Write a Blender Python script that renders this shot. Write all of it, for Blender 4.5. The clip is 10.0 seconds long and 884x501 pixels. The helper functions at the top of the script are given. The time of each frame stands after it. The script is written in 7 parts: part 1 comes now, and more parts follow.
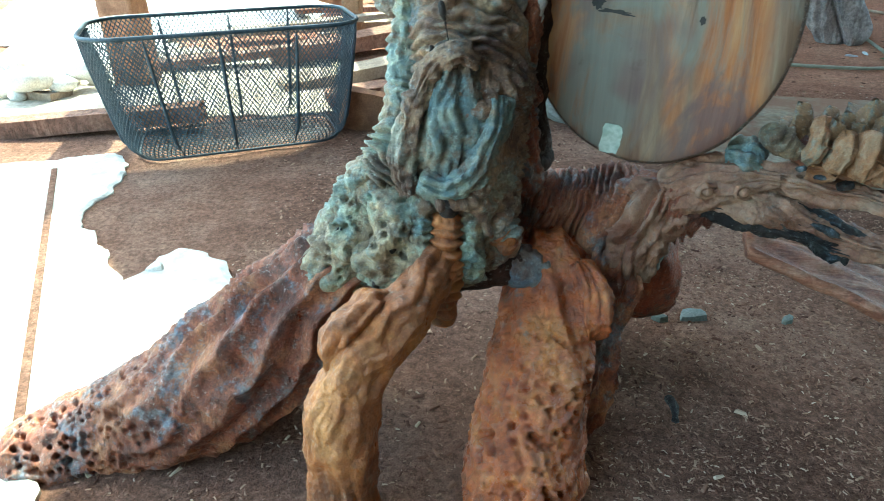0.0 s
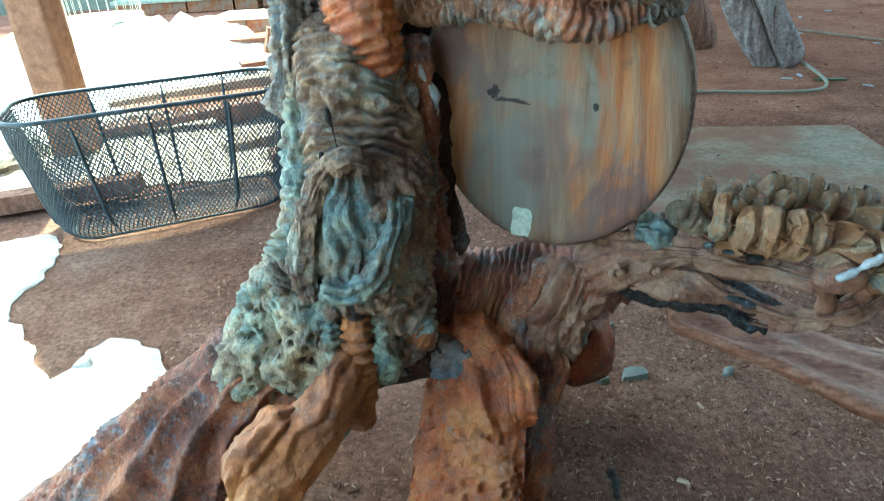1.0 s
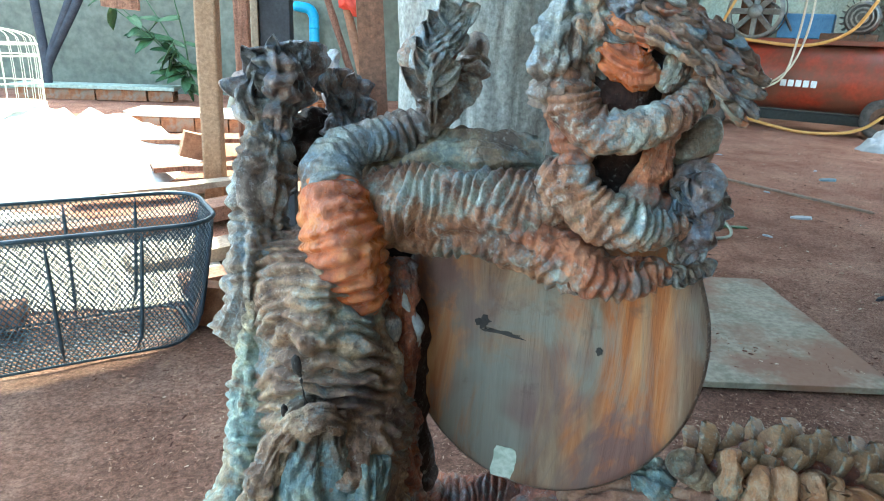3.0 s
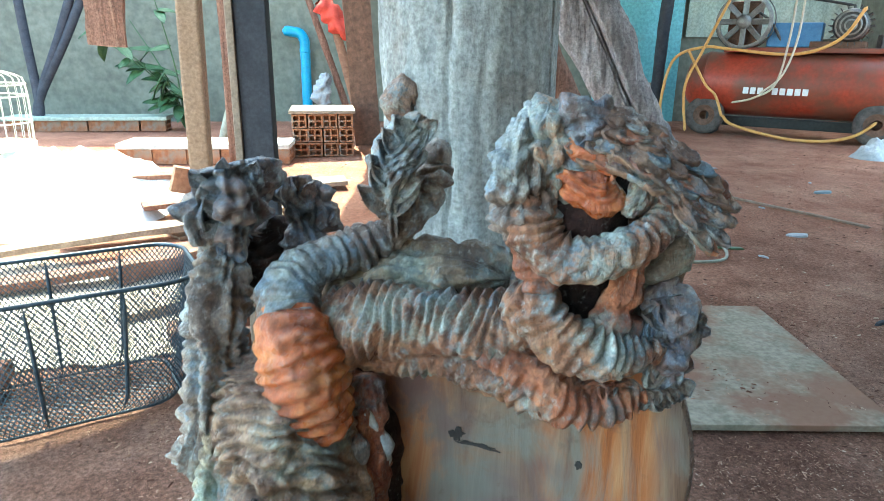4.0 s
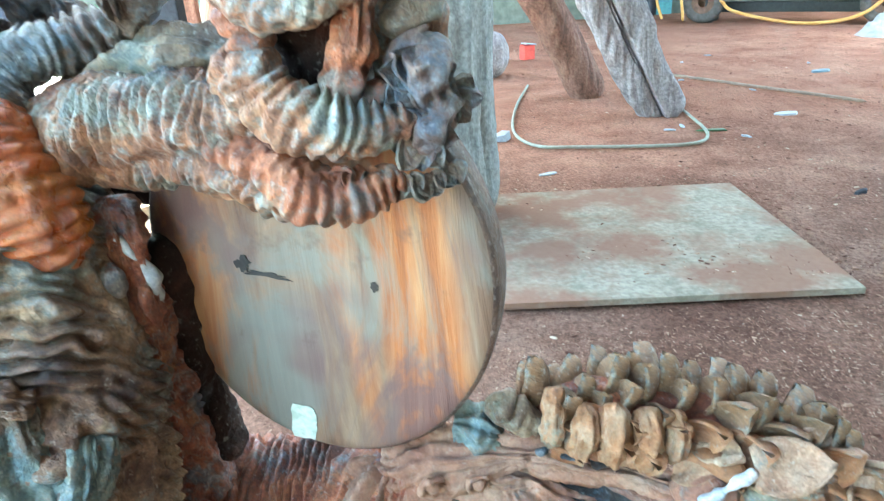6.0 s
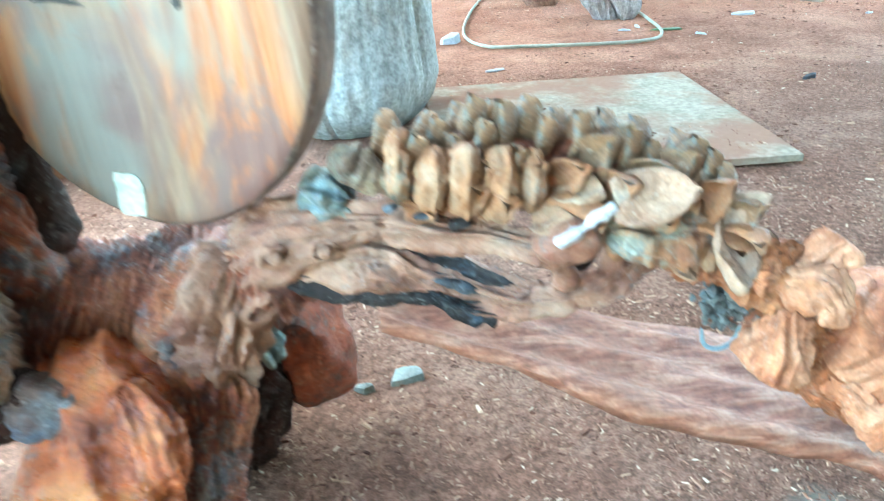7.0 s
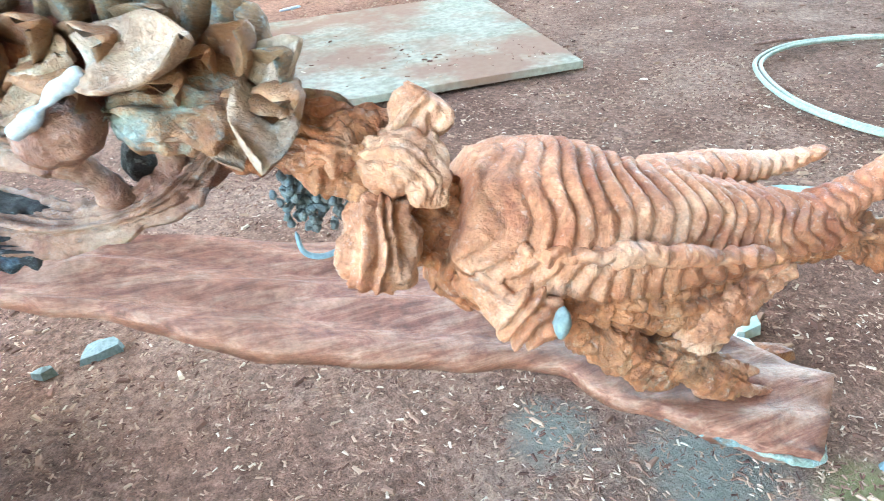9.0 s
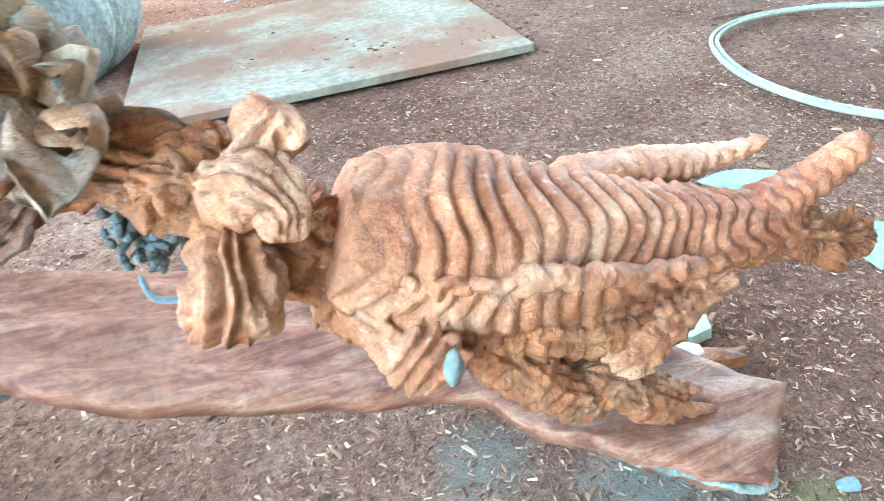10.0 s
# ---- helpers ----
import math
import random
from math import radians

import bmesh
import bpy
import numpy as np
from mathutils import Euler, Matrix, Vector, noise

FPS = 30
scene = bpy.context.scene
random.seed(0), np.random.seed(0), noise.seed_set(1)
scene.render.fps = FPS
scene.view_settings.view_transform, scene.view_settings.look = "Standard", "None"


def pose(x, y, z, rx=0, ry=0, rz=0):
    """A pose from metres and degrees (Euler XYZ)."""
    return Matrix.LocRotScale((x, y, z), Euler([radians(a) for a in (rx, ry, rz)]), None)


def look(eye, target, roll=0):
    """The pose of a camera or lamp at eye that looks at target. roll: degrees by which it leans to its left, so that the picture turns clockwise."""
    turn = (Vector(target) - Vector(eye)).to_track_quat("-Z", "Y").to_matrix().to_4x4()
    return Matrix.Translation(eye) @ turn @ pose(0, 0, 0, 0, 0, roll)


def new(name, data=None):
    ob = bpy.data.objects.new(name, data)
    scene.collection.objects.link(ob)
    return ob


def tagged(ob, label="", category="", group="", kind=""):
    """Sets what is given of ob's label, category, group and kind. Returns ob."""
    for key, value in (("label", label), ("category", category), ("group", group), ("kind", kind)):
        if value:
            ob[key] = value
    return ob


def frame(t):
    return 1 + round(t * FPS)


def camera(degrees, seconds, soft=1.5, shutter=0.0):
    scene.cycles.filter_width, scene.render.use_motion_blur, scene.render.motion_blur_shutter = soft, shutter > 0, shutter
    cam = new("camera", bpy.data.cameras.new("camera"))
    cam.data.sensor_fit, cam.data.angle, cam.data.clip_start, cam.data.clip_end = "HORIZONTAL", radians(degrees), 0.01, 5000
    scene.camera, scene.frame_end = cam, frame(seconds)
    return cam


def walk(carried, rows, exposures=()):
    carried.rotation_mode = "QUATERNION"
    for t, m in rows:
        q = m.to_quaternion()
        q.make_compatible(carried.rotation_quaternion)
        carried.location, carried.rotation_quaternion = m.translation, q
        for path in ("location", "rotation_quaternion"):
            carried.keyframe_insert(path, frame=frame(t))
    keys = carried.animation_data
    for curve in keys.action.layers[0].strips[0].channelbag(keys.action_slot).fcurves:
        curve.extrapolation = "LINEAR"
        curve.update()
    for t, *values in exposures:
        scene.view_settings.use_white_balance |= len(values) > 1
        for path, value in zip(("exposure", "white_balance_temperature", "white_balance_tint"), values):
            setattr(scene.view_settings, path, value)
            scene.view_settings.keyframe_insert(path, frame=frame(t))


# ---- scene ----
cam = camera(68.7, 10.0, soft=0.6, shutter=0.3)
PATH = [
    (0, (0.148, 0.156, 0.648), (-0.004, 1.898, -0.324), -0.5),
    (0.5, (0.189, 0.17, 0.673), (0.062, 1.921, -0.284), -2.7),
    (1, (0.221, 0.216, 0.706), (0.146, 2.001, -0.193), -3.5),
    (1.5, (0.207, 0.244, 0.745), (0.165, 2.062, -0.088), -2.9),
    (2, (0.186, 0.29, 0.775), (0.268, 2.129, -0.007), -1.5),
    (2.5, (0.16, 0.328, 0.806), (0.336, 2.182, 0.078), 0.3),
    (3, (0.147, 0.367, 0.801), (0.374, 2.251, 0.17), 2.6),
    (3.2, (0.132, 0.378, 0.811), (0.39, 2.262, 0.193), 3.6),
    (4.3, (0.211, 0.447, 0.891), (0.391, 2.347, 0.293), -1.6),
    (4.5, (0.232, 0.469, 0.889), (0.367, 2.355, 0.237), -3.3),
    (5, (0.301, 0.476, 0.871), (0.392, 2.354, 0.19), -5.8),
    (5.5, (0.344, 0.453, 0.805), (0.456, 2.314, 0.082), -4.2),
    (5.7, (0.362, 0.448, 0.775), (0.486, 2.298, 0.024), -3.6),
    (6.8, (0.41, 0.439, 0.654), (0.721, 2.155, -0.325), -3.6),
    (7, (0.467, 0.419, 0.581), (0.696, 2.151, -0.393), -3.6),
    (7.5, (0.549, 0.423, 0.507), (0.892, 2.097, -0.532), -3.6),
    (8, (0.596, 0.422, 0.487), (1.002, 2.058, -0.59), -4.3),
    (8.5, (0.643, 0.437, 0.489), (1.11, 2.052, -0.594), -5.6),
    (9, (0.695, 0.442, 0.472), (1.224, 2.027, -0.627), -5.4),
    (9.5, (0.728, 0.453, 0.465), (1.24, 2.03, -0.654), -6.5),
    (10, (0.773, 0.478, 0.456), (1.335, 2.02, -0.687), -7.3),
]
SIZE = 0.72  # metres of the place for one unit of the plan
walk(cam, [(t, look(Vector(eye) * SIZE, Vector(target) * SIZE, roll)) for t, eye, target, roll in PATH],
     exposures=[(0.0, 3.48, 6300, -21), (1.5, 3.66, 6250, -21), (2.5, 3.72, 6300, -15), (4.5, 3.76, 6450, -12), (5.0, 4.02, 6430, -12), (5.6, 4.62, 6400, -12), (7.0, 5.38, 6300, -18), (7.6, 5.54, 6250, -13), (8.5, 5.44, 6300, -13), (10.0, 5.48, 6300, -13)])

# ---- world, sun and exposure ----
SUN_DIR = Vector((0.13, -0.50, -0.857)).normalized()
world = bpy.data.worlds.new("world")
scene.world = world
world.use_nodes = True
wn = world.node_tree.nodes
wn.clear()
sky = wn.new("ShaderNodeTexSky")
sky.sky_type, sky.sun_disc = "NISHITA", False
sky.sun_elevation = math.asin(-SUN_DIR.z)
sky.sun_rotation = math.atan2(-SUN_DIR.x, -SUN_DIR.y)
sky.dust_density = 2.0
bg = wn.new("ShaderNodeBackground")
bg.inputs["Strength"].default_value = 0.15
wout = wn.new("ShaderNodeOutputWorld")
world.node_tree.links.new(sky.outputs[0], bg.inputs[0])
world.node_tree.links.new(bg.outputs[0], wout.inputs[0])
sun_data = bpy.data.lights.new("sun", "SUN")
sun_data.energy, sun_data.angle, sun_data.color = 2.0, radians(0.6), (1.0, 0.95, 0.86)
sun_ob = new("sun", sun_data)
sun_ob.matrix_basis = look((0, 0, 8), Vector((0, 0, 8)) + SUN_DIR)

# ---- mesh helpers ----


def mesh_ob(name, verts, faces, material, smooth=True):
    me = bpy.data.meshes.new(name)
    me.from_pydata([tuple(v) for v in verts], [], faces)
    me.update()
    if smooth:
        me.polygons.foreach_set("use_smooth", [True] * len(me.polygons))
    me.materials.append(material)
    return new(name, me)


def under(ob, parent):
    """Make ob a part of parent, keeping its place in the world."""
    ob.parent = parent
    if parent.parent is None:
        ob.matrix_parent_inverse = parent.matrix_basis.inverted()
    return ob


def thing(name, x, y, z, label, category, group="", kind=""):
    ob = new(name)
    ob.empty_display_size = 0.05
    ob.matrix_basis = pose(x, y, z)
    return tagged(ob, label, category, group, kind)


def box_data(sx, sy, sz, bevel=0.0):
    """Verts and faces of a box with chamfered upright and level edges, centred on the origin."""
    bm = bmesh.new()
    bmesh.ops.create_cube(bm, size=1.0, matrix=Matrix.Diagonal((sx, sy, sz, 1)))
    if bevel:
        bmesh.ops.bevel(bm, geom=bm.edges[:], offset=bevel, segments=2, affect="EDGES", profile=0.6)
    bm.verts.index_update()
    v = [tuple(p.co) for p in bm.verts]
    f = [[p.index for p in face.verts] for face in bm.faces]
    bm.free()
    return v, f


def box(name, m, size, material, bevel=0.0, smooth=False, rough=0.0, cuts=0):
    bm = bmesh.new()
    bmesh.ops.create_cube(bm, size=1.0, matrix=Matrix.Diagonal((*size, 1)))
    if cuts:
        bmesh.ops.subdivide_edges(bm, edges=bm.edges[:], cuts=cuts, use_grid_fill=True)
    if bevel and not cuts:
        bmesh.ops.bevel(bm, geom=bm.edges[:], offset=bevel, segments=2, affect="EDGES", profile=0.6)
    if rough:
        for v in bm.verts:
            w = m @ v.co
            v.co += rough * noise.noise_vector(w * 9.0) + rough * 0.5 * noise.noise_vector(w * 31.0)
    bm.transform(m)
    me = bpy.data.meshes.new(name)
    bm.to_mesh(me)
    bm.free()
    if smooth:
        me.polygons.foreach_set("use_smooth", [True] * len(me.polygons))
    me.materials.append(material)
    return new(name, me)


def spline(pts, n):
    """Catmull-Rom through rows of any width, n samples, even in row number."""
    p = np.array(pts, float)
    p = np.vstack([2 * p[0] - p[1], p, 2 * p[-1] - p[-2]])
    out = []
    for u in np.linspace(0, len(pts) - 1, n):
        i = min(int(u), len(pts) - 2)
        t = u - i
        a, b, c, d = p[i : i + 4]
        out.append(0.5 * (2 * b + (c - a) * t + (2 * a - 5 * b + 4 * c - d) * t * t + (3 * b - a - 3 * c + d) * t**3))
    return np.array(out)


def even_spline(pts, step):
    """Samples spaced about step metres along the curve (first three columns are the place)."""
    fine = spline(pts, 24 * len(pts))
    s = np.r_[0, np.cumsum(np.linalg.norm(np.diff(fine[:, :3], axis=0), axis=1))]
    n = max(4, int(s[-1] / step) + 1)
    at = np.linspace(0, s[-1], n)
    return np.stack([np.interp(at, s, fine[:, k]) for k in range(fine.shape[1])], 1), at


def tube_data(pts, step=0.006, seg=32, disp=None, cap=True, squash=1.0, ends=(0.8, 0.8)):
    """A tube along rows x, y, z, radius. disp(s, angle, place, radius) gives metres outward."""
    rows, at = even_spline(pts, step)
    n = len(rows)
    c = [Vector(r[:3]) for r in rows]
    tan = [(c[min(i + 1, n - 1)] - c[max(i - 1, 0)]).normalized() for i in range(n)]
    side = tan[0].cross(Vector((0, 0, 1)))
    if side.length < 0.2:
        side = Vector((1, 0, 0))
    side.normalize()
    verts, faces = [], []
    for i in range(n):
        side = (side - tan[i] * side.dot(tan[i])).normalized()
        other = tan[i].cross(side)
        r = max(rows[i][3], 0.0004)
        if cap:
            edge = min(at[i] / (ends[0] * r), (at[-1] - at[i]) / (ends[1] * r))
            if edge < 1:
                r *= math.sqrt(max(0.02, 1 - (1 - edge) ** 2))
        for k in range(seg):
            a = 2 * math.pi * k / seg
            way = side * math.cos(a) + other * math.sin(a) * squash
            p = c[i] + way * r
            if disp:
                p = p + way * disp(at[i], a, p, r)
            verts.append(p)
    for i in range(n - 1):
        for k in range(seg):
            k2 = (k + 1) % seg
            faces.append((i * seg + k, i * seg + k2, (i + 1) * seg + k2, (i + 1) * seg + k))
    if cap:
        faces.append(tuple(range(seg - 1, -1, -1)))
        faces.append(tuple(range((n - 1) * seg, n * seg)))
    return verts, faces


def tube(name, pts, material, step=0.006, seg=32, disp=None, cap=True, squash=1.0):
    v, f = tube_data(pts, step, seg, disp, cap, squash)
    return mesh_ob(name, v, f, material)


def joined(name, datas, material, smooth=True):
    verts, faces = [], []
    for v, f in datas:
        o = len(verts)
        verts += list(v)
        faces += [tuple(i + o for i in q) for q in f]
    return mesh_ob(name, verts, faces, material, smooth)


def moved(data, m):
    return [m @ Vector(v) for v in data[0]], data[1]


def n3(p, scale):
    return noise.noise(Vector(p) * scale)


def carved(period=0.012, amp=0.004, lump=0.012, slant=0.0, pits=0.0, pit_scale=60, grain=0.0, lump_scale=14, wob=1.0, facet=0.0035):
    """Relief of hand-cut wood: rings across the limb, soft lumps, gouged pits, lengthwise flutes."""

    def f(s, a, p, r):
        d = lump * (n3(p, lump_scale) + 0.5 * n3(p, 2.4 * lump_scale))
        if amp:
            ph = (s + slant * r * math.sin(a)) / period + wob * (1.2 * n3(p, 13) + 0.75 * n3(p, 44))
            u = abs(2 * (ph % 1.0) - 1)
            d += amp * (0.70 - u**1.6) * max(0.05, 0.80 + 1.9 * n3(p, 24))
            d += 0.5 * amp * (0.3 - abs(n3((p[0] * 1.5, p[1] * 1.5, p[2] * 0.6), 64)))
        if pits:
            q = noise.voronoi(Vector(p) * pit_scale)[0]
            wide = 0.40 + 0.22 * n3(p, 31)
            d -= pits * max(0.0, 1.0 - (q[0] / wide) ** 2) * max(0.1, 0.8 + 1.2 * n3(p, 19))
        if grain:
            w = 0.5 * n3(p, 22)
            g = noise.noise(Vector((8 * s, 2.4 * math.cos(a + w) + 7, 2.4 * math.sin(a + w))))
            h = noise.noise(Vector((16 * s, 6.5 * math.cos(a + w), 6.5 * math.sin(a + w))))
            d += grain * (1.5 * abs(g) - 0.3) + grain * 0.9 * (abs(h) - 0.2)
        if facet:
            q = noise.voronoi(Vector((p[0], p[1], 0.6 * p[2])) * 72)[0]
            d += facet * (min(q[1] - q[0], 0.45) - 0.25)
        return d + 0.0016 * n3(p, 140) + 0.0022 * n3(p, 66)

    return f


def petal_data(length, width, thick, cup=0.35, bend=0.4, nu=7, nv=9, ruffle=0.0, seed=0.0):
    """A carved leaf: grows along +y from the origin, face up, cupped, bent up at the tip, solid."""
    top, verts, faces = [], [], []
    for j in range(nv):
        t = j / (nv - 1)
        w = width * (math.sin(math.pi * min(1.0, 0.12 + 0.86 * t)) ** 0.6) * (1 - 0.25 * t)
        for i in range(nu):
            u = 2 * i / (nu - 1) - 1
            z = cup * width * u * u * 0.5 + bend * length * t * t + ruffle * math.sin(5 * u + 9 * t + seed)
            top.append(Vector((u * w * 0.5, t * length - 0.06 * length * u * u, z)))
    for p in top:
        verts.append(p)
    for k, p in enumerate(top):
        j, i = divmod(k, nu)
        e = 1.0 if 0 < i < nu - 1 and 0 < j < nv - 1 else 0.45
        verts.append(p - Vector((0, 0, thick * e)))
    o = nu * nv
    for j in range(nv - 1):
        for i in range(nu - 1):
            a, b, c, d = j * nu + i, j * nu + i + 1, (j + 1) * nu + i + 1, (j + 1) * nu + i
            faces += [(a, b, c, d), (o + d, o + c, o + b, o + a)]
    rim = [i for i in range(nu)] + [j * nu + nu - 1 for j in range(1, nv)] + [(nv - 1) * nu + i for i in range(nu - 2, -1, -1)] + [j * nu for j in range(nv - 2, 0, -1)]
    for a, b in zip(rim, rim[1:] + rim[:1]):
        faces.append((b, a, o + a, o + b))
    return verts, faces


def place_on(origin, along, up):
    """A matrix that carries +y onto along and +z towards up."""
    y = Vector(along).normalized()
    z = Vector(up)
    x = y.cross(z).normalized()
    z = x.cross(y)
    m = Matrix((x, y, z)).transposed().to_4x4()
    m.translation = Vector(origin)
    return m


# ---- materials ----


class Nodes:
    """A short way to write node materials."""

    def __init__(self, name):
        self.mat = bpy.data.materials.new(name)
        self.mat.use_nodes = True
        self.t = self.mat.node_tree
        self.b = self.t.nodes["Principled BSDF"]
        self.co = self.t.nodes.new("ShaderNodeTexCoord").outputs["Object"]

    def put(self, socket, value):
        if isinstance(value, bpy.types.NodeSocket):
            self.t.links.new(value, socket)
        elif isinstance(value, tuple) and len(value) == 3 and socket.type == "RGBA":
            socket.default_value = (*value, 1)
        else:
            socket.default_value = value

    def stretch(self, scale, turn=(0, 0, 0)):
        n = self.t.nodes.new("ShaderNodeMapping")
        n.inputs["Scale"].default_value = scale
        n.inputs["Rotation"].default_value = [radians(v) for v in turn]
        self.t.links.new(self.co, n.inputs[0])
        return n.outputs[0]

    def noise(self, scale, detail=4.0, rough=0.6, co=None, distort=0.0):
        n = self.t.nodes.new("ShaderNodeTexNoise")
        self.t.links.new(co or self.co, n.inputs["Vector"])
        n.inputs["Scale"].default_value, n.inputs["Detail"].default_value = scale, detail
        n.inputs["Roughness"].default_value, n.inputs["Distortion"].default_value = rough, distort
        return n.outputs["Fac"]

    def voronoi(self, scale, feature="F1", co=None):
        n = self.t.nodes.new("ShaderNodeTexVoronoi")
        n.feature = feature
        self.t.links.new(co or self.co, n.inputs["Vector"])
        n.inputs["Scale"].default_value = scale
        return n.outputs["Distance"]

    def ramp(self, value, stops):
        n = self.t.nodes.new("ShaderNodeValToRGB")
        e = n.color_ramp.elements
        while len(e) < len(stops):
            e.new(0.5)
        for el, (at, c) in zip(e, stops):
            el.position = at
            el.color = (*c, 1) if isinstance(c, tuple) else (c, c, c, 1)
        self.t.links.new(value, n.inputs[0])
        return n.outputs[0]

    def mix(self, fac, a, b, how="MIX"):
        n = self.t.nodes.new("ShaderNodeMix")
        n.data_type, n.blend_type = "RGBA", how
        self.put(n.inputs[0], fac)
        self.put(n.inputs[6], a)
        self.put(n.inputs[7], b)
        return n.outputs[2]

    def math(self, op, a, b=0.0):
        n = self.t.nodes.new("ShaderNodeMath")
        n.operation = op
        self.put(n.inputs[0], a)
        self.put(n.inputs[1], b)
        return n.outputs[0]

    def random(self):
        return self.t.nodes.new("ShaderNodeObjectInfo").outputs["Random"]

    def island(self):
        return self.t.nodes.new("ShaderNodeNewGeometry").outputs["Random Per Island"]

    def bump(self, height, strength=0.5, distance=0.002):
        n = self.t.nodes.new("ShaderNodeBump")
        n.inputs["Strength"].default_value, n.inputs["Distance"].default_value = strength, distance
        self.put(n.inputs["Height"], height)
        self.t.links.new(n.outputs[0], self.b.inputs["Normal"])

    def done(self, colour, rough=0.7, metal=0.0, spec=0.5):
        self.put(self.b.inputs["Base Color"], colour)
        self.put(self.b.inputs["Roughness"], rough)
        self.b.inputs["Metallic"].default_value = metal
        self.b.inputs["Specular IOR Level"].default_value = spec
        return self.mat


def carved_wood(name, low, mid, high, patina_sheen, amount, rough=0.55, cell=16.0, gloss=0.35, crust=0.4, dull=0.25, busy=0.6):
    """Oiled and weathered carved wood: reddish grain; worn grey-green film patches also paint sky sheen."""
    n = Nodes(name)
    base = n.ramp(n.noise(cell, 6, 0.72), [(0.36, low), (0.5, mid), (0.64, high)])
    grain = n.noise(46, 7, 0.78, n.stretch((1, 1, 0.35)), 1.6)
    fine = n.noise(330, 5, 0.75)
    base = n.mix(busy, base, n.ramp(grain, [(0.34, 0.2), (0.5, 0.5), (0.66, 0.8)]), "OVERLAY")
    m = n.math("ADD", n.math("MULTIPLY", n.noise(cell * 0.9, 4, 0.6), 0.55), n.math("MULTIPLY", n.noise(85, 6, 0.75), 0.45))
    film = n.ramp(m, [(0.60 - 0.22 * amount, 0.0), (0.68 - 0.22 * amount, 0.88)])
    blue = n.mix(n.ramp(n.noise(24, 5, 0.65), [(0.42, 0.0), (0.58, 1.0)]), (1.05 * patina_sheen[0], 0.98 * patina_sheen[1], 0.86 * patina_sheen[2]), (0.55 * patina_sheen[0], 0.70 * patina_sheen[1], 0.84 * patina_sheen[2]))
    pale = n.mix(n.ramp(n.noise(70, 5, 0.7), [(0.54, 0.0), (0.64, 0.8)]), blue, tuple(min(0.6, 1.75 * c) for c in patina_sheen))
    col = n.mix(film, base, pale)
    col = n.mix(n.ramp(n.noise(11, 5, 0.7), [(0.52, 0.0), (0.66, dull)]), col, (0.45 * low[0] + 0.03, 0.45 * low[1] + 0.03, 0.45 * low[2] + 0.035))
    spots = n.ramp(n.noise(88, 5, 0.7), [(0.55, 0.0), (0.65, crust)])
    col = n.mix(spots, col, tuple(c * 0.28 for c in low))
    # Small pale specks painted in as highlights.
    glint = n.ramp(n.noise(170, 3, 0.7), [(0.60, 0.0), (0.67, 0.55 * busy)])
    col = n.mix(glint, col, tuple(min(0.62, 0.5 * c + 0.30) for c in high))
    col = n.mix(0.75 * busy, col, n.ramp(fine, [(0.34, 0.25), (0.5, 0.52), (0.66, 0.82)]), "OVERLAY")
    n.bump(n.math("ADD", n.math("ADD", grain, n.math("MULTIPLY", n.noise(150, 4, 0.6), 0.7)), n.math("MULTIPLY", fine, 0.15)), 0.5 + 0.5 * busy, 0.005)
    return n.done(col, n.ramp(n.noise(40, 4), [(0.3, rough - 0.24), (0.7, rough + 0.08)]), 0, min(0.8, 1.6 * gloss))


M_STEM = carved_wood("weathered_stem_wood", (0.085, 0.04, 0.028), (0.24, 0.145, 0.095), (0.43, 0.31, 0.205), (0.295, 0.325, 0.295), 0.48, 0.5, 18, 0.4, 0.42, 0.25, 0.8)
M_BURL = carved_wood("burl_wood", (0.10, 0.06, 0.038), (0.23, 0.175, 0.115), (0.42, 0.35, 0.22), (0.275, 0.335, 0.275), 0.60, 0.5, 18, 0.4, 0.42, 0.25, 0.8)
M_ORANGE = carved_wood("orange_wood", (0.11, 0.028, 0.014), (0.27, 0.085, 0.035), (0.40, 0.18, 0.09), (0.20, 0.19, 0.175), 0.58, 0.5, 20, 0.4, 0.35, 0.25)
M_ROOT = carved_wood("red_root_wood", (0.075, 0.021, 0.014), (0.235, 0.068, 0.034), (0.39, 0.165, 0.08), (0.17, 0.185, 0.215), 0.38, 0.5, 16, 0.35, 0.5, 0.3, 0.75)
M_TAN = carved_wood("tan_root_wood", (0.15, 0.046, 0.014), (0.34, 0.112, 0.032), (0.46, 0.195, 0.062), (0.2, 0.2, 0.18), 0.05, 0.5, 12, 0.35, 0.15, 0.15, 0.4)
M_COIL = carved_wood("coil_wood", (0.09, 0.035, 0.022), (0.25, 0.115, 0.062), (0.42, 0.26, 0.16), (0.275, 0.325, 0.315), 0.58, 0.5, 20, 0.4, 0.42, 0.25, 0.8)
# Near-black tone that puts the shade of recesses and gaps into the wood.
M_DARK = carved_wood("shaded_hollow_wood", (0.012, 0.007, 0.006), (0.028, 0.014, 0.011), (0.065, 0.028, 0.022), (0.06, 0.06, 0.062), 0.15, 0.7, 16, 0.15)
M_PETAL = carved_wood("petal_wood", (0.150, 0.054, 0.022), (0.285, 0.135, 0.060), (0.372, 0.267, 0.174), (0.186, 0.205, 0.174), 0.35, 0.55, 14, 0.35, 0.15, 0.1, 0.4)
M_SCALE = carved_wood("scale_wood", (0.144, 0.072, 0.029), (0.235, 0.130, 0.065), (0.320, 0.225, 0.135), (0.185, 0.225, 0.200), 0.52)
